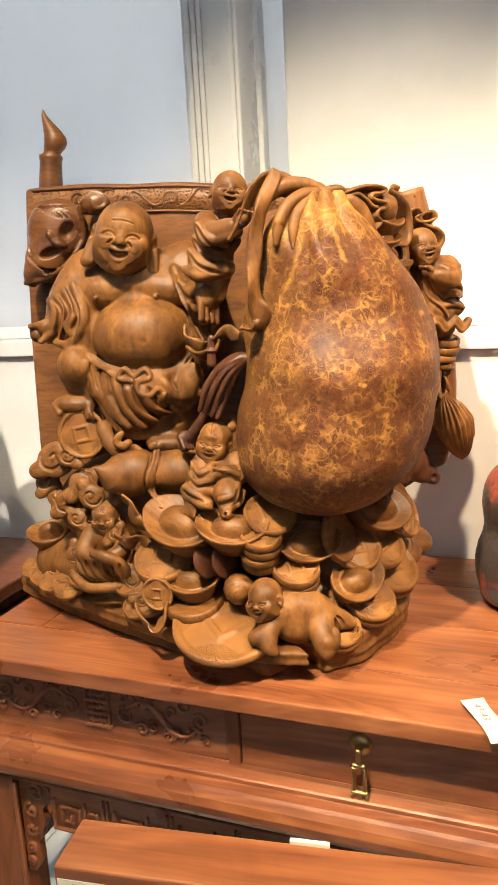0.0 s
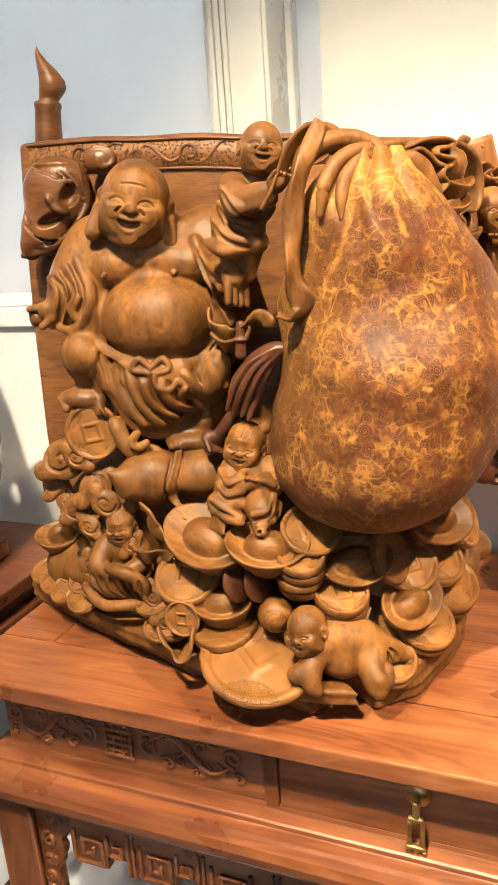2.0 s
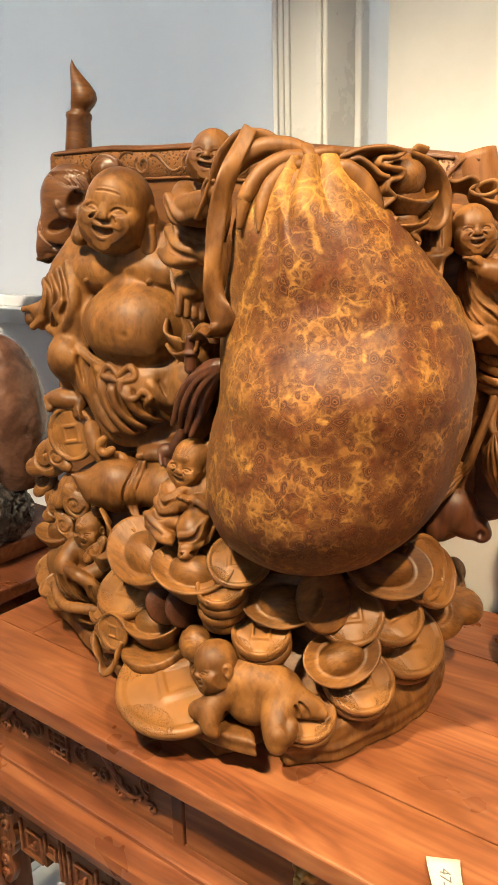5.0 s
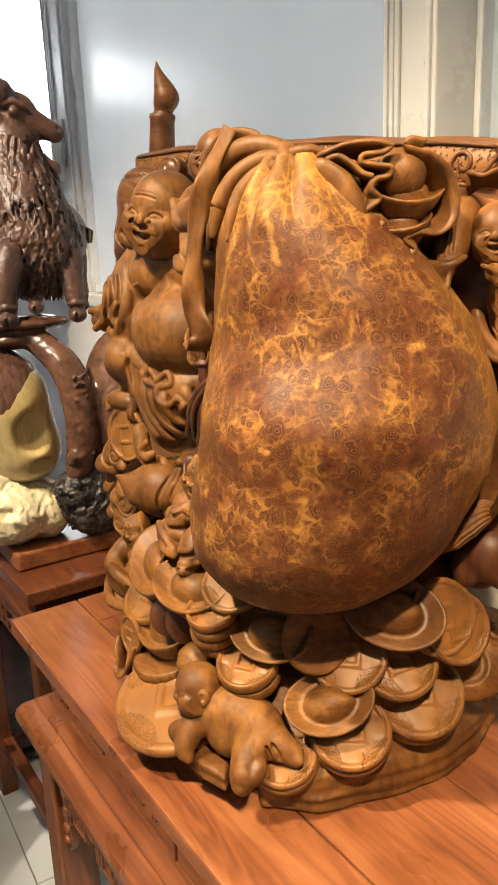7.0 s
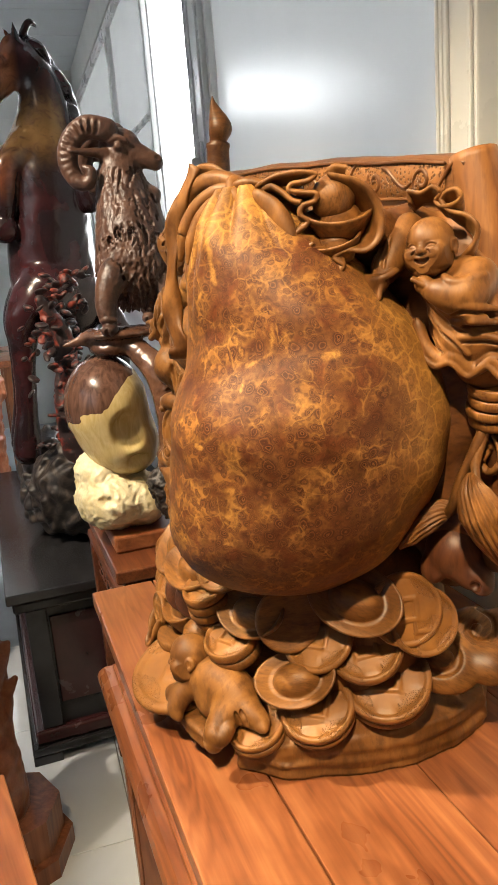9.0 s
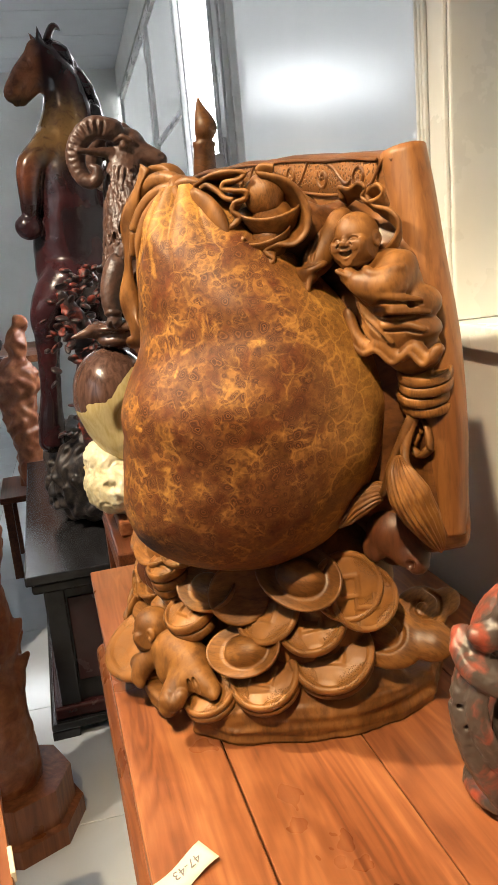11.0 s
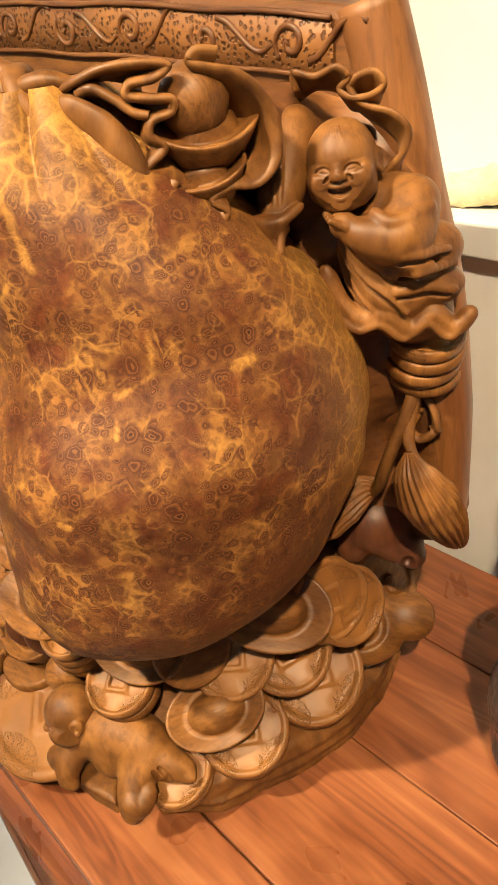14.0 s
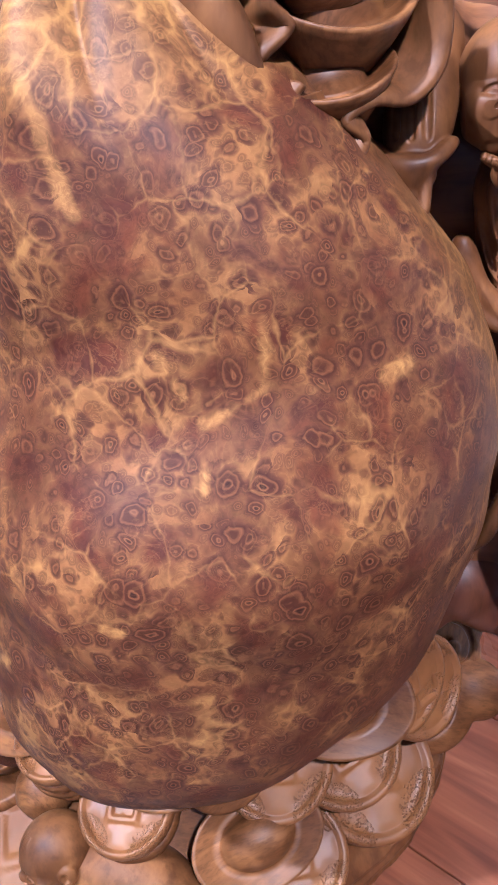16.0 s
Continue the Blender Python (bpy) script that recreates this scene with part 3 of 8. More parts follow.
        for axis in range(3):
            o1, o2 = [i for i in range(3) if i != axis]
            a = [slice(1, n[i] - 1) for i in range(3)]
            a[axis] = slice(0, n[axis] - 1)
            b = list(a)
            b[axis] = slice(1, n[axis])
            sa, sb = ins[tuple(a)], ins[tuple(b)]
            e = np.argwhere(sa != sb)
            if not len(e):
                continue
            flip = sa[tuple(e.T)]
            e = e + [0 if i == axis else 1 for i in range(3)]
            q = []
            for p1, p2 in ((0, 0), (1, 0), (1, 1), (0, 1)):
                w = e.copy()
                w[:, o1] -= p1
                w[:, o2] -= p2
                q.append(num[tuple(w.T)])
            q = np.stack(q, 1)
            if axis == 1:
                flip = ~flip
            quads.append(np.where(flip[:, None], q[:, ::-1], q))
        q = np.vstack(quads)
        q = q[(q >= 0).all(1)]
        q = q[:, ::-1]
        return mesh_of(name, v, q, mat)


# ---- the room ----
def wall(name, x0, x1, y0, y1, z0, z1, mat, label, category="wall", bevel=0.0):
    return solo(name, box(x0, x1, y0, y1, z0, z1, bevel), mat, ROOM, label, category, kind="structure")


floor = wall("floor", -7.15, 3.2, -3.1, 1.75, -0.12, -0.008, GROUT, "pale grout bed under white polished floor tiles", "floor")
wall("wall_window_lower", -7.0, 3.2, 1.552, 1.75, -0.01, 1.218, CREAM, "cream painted wall under the window ledge")
wall("wall_window_head", -7.0, 3.2, 1.58, 1.75, 2.95, 3.2, GREYWALL, "pale wall above the window frames")
wall("wall_window_end", -0.512, 3.2, 1.61, 1.75, 1.262, 2.95, CREAM, "cream wall panel beside the window")
wall("wall_far", -7.15, -7.0, -3.1, 1.75, -0.01, 2.80, GREYWALL, "pale grey wall at the far end of the shop")
# the gap between these two is an added opening, kept out of view
wall("wall_far_upper", -7.15, -7.0, 0.18, 1.75, 2.801, 3.2, GREYWALL, "pale grey wall beside the added high opening")
wall("wall_far_side", -7.15, -7.0, -3.1, -1.20, 2.801, 3.2, GREYWALL, "pale grey wall beside the added high opening")
# unseen walls that close the room and hold down the fill
wall("wall_end", 3.2, 3.35, -3.1, 1.75, -0.01, 3.2, UNSEEN_WALL, "plain dark grey unseen wall at the near end of the shop")
wall("wall_front", -7.15, -1.3, -3.25, -3.1, -0.01, 3.2, UNSEEN_WALL, "plain dark grey unseen wall beside the added front opening")
wall("wall_front_end", 2.6, 3.2, -3.25, -3.1, -0.01, 3.2, UNSEEN_WALL, "plain dark grey unseen wall beside the added front opening")
wall("wall_front_head", -1.3, 2.6, -3.25, -3.1, 3.0, 3.2, UNSEEN_WALL, "plain dark grey unseen wall above the added front opening")
wall("wall_front_base", -1.3, 2.6, -3.25, -3.1, -0.01, 1.75, UNSEEN_WALL, "plain dark grey unseen wall below the added front opening")
wall("window_sill", -7.0, 3.2, 1.533, 1.72, 1.220, 1.260, WHITE, "white painted window ledge running along the wall", "window sill", 0.003)


def ceiling():
    bm = box(-7.15, 3.35, -3.25, 1.75, 3.215, 3.30)
    for x in np.arange(-7.15, 3.3, 0.6):
        box(x, x + 0.588, -3.2, 1.74, 3.200, 3.2145, 0.002, 1, bm)
    for y in np.arange(-3.2, 1.7, 0.6):
        box(-7.15, 3.3, y, y + 0.012, 3.193, 3.1995, 0, 1, bm)
    return solo("ceiling", bm, CEIL, ROOM, "pale grey suspended ceiling of square boards", "ceiling", kind="structure")


ceiling()


def window_unit(name, x0, x1, y, label, pane_mat=None, rail=0.05, transom=None):
    """A frame with one large pane, above the ledge."""
    w = thing(name, ROOM @ pose((x0 + x1) / 2, y, 1.261), label, "window", kind="structure")
    h, half = 1.688, (x1 - x0) / 2
    for b in (box(-half, -half + rail, -0.03, 0.03, 0, h, 0.004), box(half - rail, half, -0.03, 0.03, 0, h, 0.004),
              box(-half + rail, half - rail, -0.03, 0.03, 0, rail, 0.004), box(-half + rail, half - rail, -0.03, 0.03, h - rail, h, 0.004)):
        part("window_frame", b, WHITE, w)
    if transom:
        part("transom", box(-half + rail, half - rail, -0.025, -0.006, transom, transom + 0.03, 0.003), WHITE, w)
    if pane_mat:
        part("pane", box(-half + rail, half - rail, -0.004, 0.004, rail, h - rail), pane_mat, w, "grey frosted glass pane")
    return w


window_unit("window_1", -2.36, -0.714, 1.62, "white aluminium window with a grey frosted pane, shut", PANE, 0.03)
window_unit("window_2", -3.48, -2.56, 1.64, "white aluminium window frame standing open to the bright outside")
window_unit("window_3", -4.75, -3.50, 1.62, "white aluminium window with a grey frosted pane, shut", PANE, 0.05, 0.9)
window_unit("window_4", -6.95, -4.77, 1.62, "white aluminium window with a grey frosted pane, shut", PANE)
window_unit("window_5", -0.595, -0.514, 1.66, "narrow white aluminium window with a grey frosted pane", PANE, 0.014)


def mullion(x0, x1, y0, y1, name="window_post"):
    p = thing(name, ROOM @ pose((x0 + x1) / 2, (y0 + y1) / 2, 1.261), "white moulded aluminium window post on the ledge", "window post", kind="structure")
    half, d = (x1 - x0) / 2, (y1 - y0) / 2
    part("post_body", box(-half, half, -d, d, 0, 1.688, 0.004), WHITE, p)
    for x in (-0.86, -0.62, -0.40, 0.80):
        part("post_rib", box(x * half - 0.005, x * half + 0.005, -d - 0.008, -d - 0.0005, 0.002, 1.685, 0.002), WHITE, p)
    return p


mullion(-0.712, -0.597, 1.545, 1.655)
mullion(-2.558, -2.362, 1.57, 1.68)


def window_handle():
    h = thing("window_handle", ROOM @ pose(-2.44, 1.556, 1.78), "white lever handle on the open window frame", "window handle", kind="structure")
    part("handle_plate", box(-0.018, 0.018, 0.002, 0.012, -0.08, 0.08, 0.004), WHITE, h)
    part("lever", box(-0.012, 0.012, -0.035, 0.001, -0.13, 0.02, 0.005), WHITE, h)


window_handle()
solo("backdrop", box(-16.0, 4.0, 3.6, 3.62, -0.5, 9.0), OUTSIDE, ROOM, "bright overexposed daylight outside the window", "backdrop", kind="structure")
# added glow behind an unseen opening, for fill and the pane's reflection
solo("backdrop_front", box(-3.0, 4.0, -4.42, -4.4, -0.5, 4.5), FRONT_GLOW, ROOM, "glowing sheet added outside the unseen front opening", "backdrop", kind="structure")
# added glow, mirrored as a bright patch in the frosted pane
solo("backdrop_far", box(-7.62, -7.60, -1.6, 0.9, 1.9, 3.6), HIGH_GLOW, ROOM, "glowing sheet added outside the unseen high opening", "backdrop", kind="structure")


DESKTOP = DESK @ pose(-0.060, -0.023, 0)   # the desk in its own place


# ---- the desk ----
def at_desk(name, b, mat, parent, label="", smooth=False):
    ob = part(name, b, mat, parent, label, smooth, local=False)
    ob.matrix_basis = DESKTOP
    return ob


desk = thing("desk", DESK @ pose(-0.05, 1.22, 0), "carved reddish rosewood desk with drawers and a moulded waist", "desk")
top = at_desk("top_frame", box(-0.785, 0.70, 0.925, 1.0445, 0.772, 0.800, 0.003), ROSE, desk, "front rail of the reddish desk top, worn and scratched")
at_desk("top_frame", box(-0.785, -0.684, 1.0465, 1.535, 0.772, 0.800, 0.003), ROSE, desk)
for y0, y1 in ((1.0465, 1.215), (1.2165, 1.385), (1.3865, 1.535)):
    at_desk("plank", box(-0.6825, 0.70, y0, y1, 0.774, 0.7995, 0.0012), ROSE, desk)
at_desk("desk_case", box(-0.725, 0.62, 0.982, 1.50, 0.585, 0.772), ROSE_DARK, desk, "dark inner case under the desk top")
panel = at_desk("front_panel", box(-0.73, -0.307, 0.968, 0.981, 0.655, 0.771, 0.002), ROSE, desk, "front panel carved with scrolls and a square sign")
at_desk("stile", box(-0.306, -0.286, 0.964, 0.981, 0.645, 0.771, 0.002), ROSE_UP, desk)
at_desk("stile", box(0.105, 0.125, 0.964, 0.981, 0.645, 0.771, 0.002), ROSE_UP, desk)
# no such panel is known; this dark sheet stands in for shade under the desk
at_desk("back_panel", box(-0.70, 0.59, 1.486, 1.498, 0.12, 0.574, 0.002), ROSE_DARK, desk, "dark panel added to keep the space under the desk dark")
at_desk("end_panel", box(-0.738, -0.7255, 0.975, 1.50, 0.655, 0.771, 0.002), ROSE, desk)


def drawer(x0, x1):
    d = at_desk("drawer", box(x0, x1, 0.966, 0.981, 0.648, 0.760, 0.002), ROSE, desk, "plain dark drawer front with a brass pull")
    x = (x0 + x1) / 2 - 0.012
    face = pose(x, 0.966, 0.728, 90)
    plate = lathe("pull_plate", [(0.0001, -0.001), (0.017, -0.001), (0.017, 0.002), (0.012, 0.006), (0.006, 0.008), (0.006, 0.014), (0.0001, 0.016)], 24, BRASS)
    p = part("pull_plate", plate, None, d, "round old brass plate")
    p.matrix_basis = face
    bm = bmesh.new()
    box(x - 0.0042, x + 0.0042, 0.946, 0.953, 0.706, 0.731, 0.0018, 1, bm)
    box(x - 0.0095, x + 0.0095, 0.947, 0.953, 0.700, 0.7075, 0.0018, 1, bm)
    for a, b in ((-0.0105, -0.0050), (0.0050, 0.0105)):
        box(x + a, x + b, 0.9475, 0.953, 0.664, 0.7015, 0.0015, 1, bm)
    box(x - 0.0125, x + 0.0125, 0.947, 0.9535, 0.658, 0.6655, 0.0018, 1, bm)
    for a in (-0.0105, 0.0, 0.0105):
        box(x + a - 0.0026, x + a + 0.0026, 0.9475, 0.953, 0.651, 0.659, 0.0012, 1, bm)
    part("pendant", bm, BRASS, d, "hanging brass pendant")
    return d


drawer(-0.284, 0.103)
drawer(0.127, 0.51)


def spiral(cx, cz, r, turns, start, y, hand=1, n=16):
    """Places of a flat scroll on the front of a panel."""
    return [(cx + hand * r * (1 - 0.85 * i / n) * math.cos(start + turns * 2 * math.pi * i / n), y, cz + r * (1 - 0.85 * i / n) * math.sin(start + turns * 2 * math.pi * i / n)) for i in range(n + 1)]


def joined(name, meshes, mat):
    bm = bmesh.new()
    for me in meshes:
        bm.from_mesh(me)
        bpy.data.meshes.remove(me)
    me = bpy.data.meshes.new(name)
    bm.to_mesh(me)
    bm.free()
    me.materials.append(mat)
    me.polygons.foreach_set("use_smooth", np.full(len(me.polygons), True))
    return me


def panel_relief():
    y, ms = 0.9662, []
    for hand, cx in ((1, -0.645), (-1, -0.415)):
        def body_at(k):
            return cx + hand * (k - 0.5) * 0.120, 0.714 + 0.024 * math.sin((k - 0.5) * 5.6)
        ms.append(tube_mesh("t", [(body_at(i / 14)[0], y, body_at(i / 14)[1]) for i in range(15)], [0.0024, 0.0044, 0.0050, 0.0044, 0.0026], 60, 6))
        for dx, dz, r, turns, start, way in ((-0.066, 0.006, 0.017, 1.3, 4.6, 1), (-0.040, 0.028, 0.012, 1.2, 2.0, -1), (-0.018, 0.014, 0.010, 1.2, 5.2, 1), (0.016, -0.016, 0.011, 1.2, 1.2, -1), (0.036, -0.024, 0.012, 1.2, 0.4, 1), (0.064, -0.004, 0.016, 1.3, 1.6, -1), (-0.012, -0.030, 0.009, 1.1, 0.2, 1), (0.020, 0.031, 0.009, 1.1, 3.4, -1), (-0.072, -0.026, 0.009, 1.1, 0.9, 1), (0.066, 0.029, 0.009, 1.1, 4.0, -1)):
            ms.append(tube_mesh("t", spiral(cx + hand * dx, 0.714 + dz, r, turns, start, y, hand * way), [0.0026, 0.0030, 0.0034], 36, 6))
        for i in range(15):
            k = 0.04 + 0.065 * i
            a, z = body_at(k)
            up = 1 if i % 2 else -1
            ms.append(tube_mesh("t", [(a, y, z + 0.004 * up), (a + hand * 0.003, y, z + 0.010 * up), (a + hand * 0.007, y, z + 0.013 * up)], [0.0030, 0.0024, 0.0009], 8, 5))
    for me in ms:
        at_desk("scroll", joined("scroll", [me], ROSE), None, panel)
    for i in range(7):
        wd = 0.024 if i % 2 == 0 else 0.016
        at_desk("sign_bar", box(-0.530 - wd, -0.530 + wd, 0.9625, 0.970, 0.682 + i * 0.0108, 0.6875 + i * 0.0108, 0.001, 1), ROSE, panel)
    for x in (-0.550, -0.537, -0.523, -0.510):
        at_desk("sign_bar", box(x - 0.0022, x + 0.0022, 0.9628, 0.970, 0.684, 0.7505, 0.001, 1), ROSE, panel)


panel_relief()


def moulding():
    """The bulging waist that runs along the front and round the end."""
    prof = [(0.000, 0.662), (0.010, 0.661), (0.012, 0.656), (0.013, 0.6555), (0.028, 0.652), (0.031, 0.650), (0.032, 0.645), (0.034, 0.644), (0.046, 0.641), (0.050, 0.637), (0.057, 0.628), (0.061, 0.616), (0.060, 0.604), (0.053, 0.593), (0.042, 0.586), (0.036, 0.585), (0.035, 0.579), (0.026, 0.576), (0.0, 0.575)]
    rows = []
    for fx, fy, at in ((1, -1, (0.62, 0.975)), (-1, -1, (-0.73, 0.975)), (-1, 1, (-0.73, 1.505))):
        rows.append([(at[0] + fx * o, at[1] + fy * o, z) for o, z in prof])
    v = np.array(rows)
    extra = np.linspace(v[0], v[1], 12)
    v = np.concatenate([extra, v[2:]])
    me = mesh_of("waist_moulding", v.reshape(-1, 3), grid_faces(len(v), len(prof), False)[:, ::-1], ROSE, False)
    bm = bmesh.new()
    bm.from_mesh(me)
    bmesh.ops.recalc_face_normals(bm, faces=bm.faces)
    at_desk("waist_moulding", bm, ROSE, desk, "rounded waist moulding, worn pale on top")


moulding()


def leg(x, y):
    at_desk("leg", box(x - 0.034, x + 0.034, y - 0.034, y + 0.034, 0.0, 0.574, 0.006), ROSE_UP, desk)


for x in (-0.73, 0.62):
    for y in (0.972, 1.47):
        leg(x, y)


def slab(points, y0, y1):
    """A flat outline in x and z, given depth along y."""
    bm = bmesh.new()
    f = bm.faces.new([bm.verts.new((x, y0, z)) for x, z in points])
    out = bmesh.ops.extrude_face_region(bm, geom=[f])
    bmesh.ops.translate(bm, verts=[v for v in out["geom"] if isinstance(v, bmesh.types.BMVert)], vec=(0, y1 - y0, 0))
    bmesh.ops.recalc_face_normals(bm, faces=bm.faces[:])
    return bm


def key_mesh():
    """Raised bars of one unit of the fret: a square spiral, a small hook and two ribs."""
    bm = bmesh.new()
    for a, b, c, d in ((0.004, 0.010, -0.086, -0.026), (0.010, 0.060, -0.086, -0.080), (0.054, 0.060, -0.080, -0.036), (0.020, 0.054, -0.042, -0.036), (0.020, 0.026, -0.070, -0.042), (0.026, 0.044, -0.070, -0.064), (0.038, 0.044, -0.064, -0.052), (0.064, 0.070, -0.062, -0.024), (0.070, 0.094, -0.062, -0.056), (0.088, 0.094, -0.056, -0.038), (0.076, 0.088, -0.044, -0.038), (0.100, 0.105, -0.090, -0.012), (0.109, 0.114, -0.090, -0.012)):
        box(a, b, -0.005, 0.002, c, d, 0.0014, 1, bm)
    me = bpy.data.meshes.new("key")
    bm.to_mesh(me)
    bm.free()
    me.materials.append(ROSE)
    return me


def apron(x0, count, y, z1):
    """A solid strip with a stepped lower edge, carved with the key fret."""
    unit, edge = 0.1165, []
    for i in range(count):
        x = x0 + i * unit
        edge += [(x, z1 - 0.089), (x + 0.063, z1 - 0.089), (x + 0.063, z1 - 0.065), (x + 0.097, z1 - 0.065), (x + 0.097, z1 - 0.093), (x + unit, z1 - 0.093)]
    x1 = x0 + count * unit
    a = at_desk("apron", slab([(x0, z1)] + edge + [(x1, z1)], y, y + 0.014), ROSE, desk, "apron carved with an angular key fret")
    me = key_mesh()
    for i in range(count):
        k = fix(new("key", me), a, False)
        k.matrix_basis = DESKTOP @ pose(x0 + i * unit, y, z1)


apron(-0.6305, 10, 0.950, 0.570)
at_desk("bead", box(-0.696, 0.586, 0.940, 0.950, 0.5685, 0.5745, 0.002), ROSE, desk)
for x in (-0.6955, 0.5795):
    at_desk("bead", box(x, x + 0.006, 0.934, 0.942, 0.0, 0.568, 0.002), ROSE_UP, desk)


def bracket(x, sx):
    """A scalloped plate beside the leg with raised scrolls."""
    rim = [(x + sx * (0.014 + 0.050 * (k / 40) ** 1.2 * (0.75 + 0.25 * abs(math.sin(k * 0.33))) + 0.010 * abs(math.sin(k * 0.24))), 0.385 + 0.185 * k / 40) for k in range(41)]
    b = at_desk("corner_bracket", slab([(x, 0.385)] + rim + [(x, 0.570)], 0.951, 0.964), ROSE_UP, desk, "scalloped corner bracket with carved scrolls")
    for i, (dx, z, r) in enumerate(((0.034, 0.545, 0.016), (0.022, 0.508, 0.014), (0.018, 0.470, 0.012), (0.013, 0.436, 0.010), (0.011, 0.408, 0.008))):
        s = tube_mesh("scroll", spiral(x + sx * dx, z, r, 1.3, 0.6 + i, 0.950, sx if i % 2 else -sx), [0.0036, 0.0042, 0.0046], 40, 8)
        at_desk("scroll", joined("scroll", [s], ROSE_UP), None, b)


bracket(-0.694, 1)
bracket(0.584, -1)


def written(text, size, m, parent, name="writing", squeeze=1.0):
    cu = bpy.data.curves.new(name, "FONT")
    cu.body, cu.size, cu.extrude, cu.shear = text, size, 0.0001, 0.15
    tmp = bpy.data.objects.new("tmp", cu)
    scene.collection.objects.link(tmp)
    me = bpy.data.meshes.new_from_object(tmp.evaluated_get(bpy.context.evaluated_depsgraph_get()))
    bpy.data.objects.remove(tmp)
    me.materials.append(INK)
    ob = fix(new(name, me), parent)
    ob.matrix_basis = m
    return ob


# the narrow bench before the desk
BENCH = DESK @ pose(-0.468, 0.710, 0, 0, 0, 7.5)
bench = thing("bench", BENCH @ pose(0.35, -0.04, 0), "low narrow reddish wooden bench with a knotted plank", "bench")


def at_bench(name, b, mat, label=""):
    ob = part(name, b, mat, bench, label, local=False)
    ob.matrix_basis = BENCH
    return ob


seat = at_bench("seat", box(0.0, 0.72, -0.080, 0.0, 0.660, 0.718, 0.003), ROSE, "thick seat plank with a dark knot")
at_bench("frame_rail", box(0.03, 0.69, -0.070, -0.010, 0.60, 0.659, 0.003), ROSE_DARK)
at_bench("tag", box(0.265, 0.312, -0.002, 0.004, 0.708, 0.7225, 0.0008, 1), PAPER, "small cream tag on the rear edge")
for x in (0.05, 0.67):
    for y in (-0.062, -0.018):
        at_bench("leg", box(x - 0.015, x + 0.015, y - 0.012, y + 0.012, 0.0, 0.599, 0.003), ROSE_UP)


# ---- the carving ----
carving = thing("wood_carving", pose(-0.06, 1.2, 0.80), "large brown wood carving of figures around a burl sack", "carving")
# the half with the monk stands a little larger and leans against the rest
SETTLE = Matrix(((1.0331, -0.0248, 0.0636, -0.0453), (0.0073, 1.0488, -0.0470, 0.0087), (-0.0492, 0.0027, 1.0459, -0.0503), (0, 0, 0, 1)))


def settled(at):
    return tuple(SETTLE @ Vector(at))


def carved(name, me, mat=None, label="", parent=None, settle=False):
    if settle:
        me.transform(SETTLE)
    return part(name, me, mat, parent or carving, label, local=False)


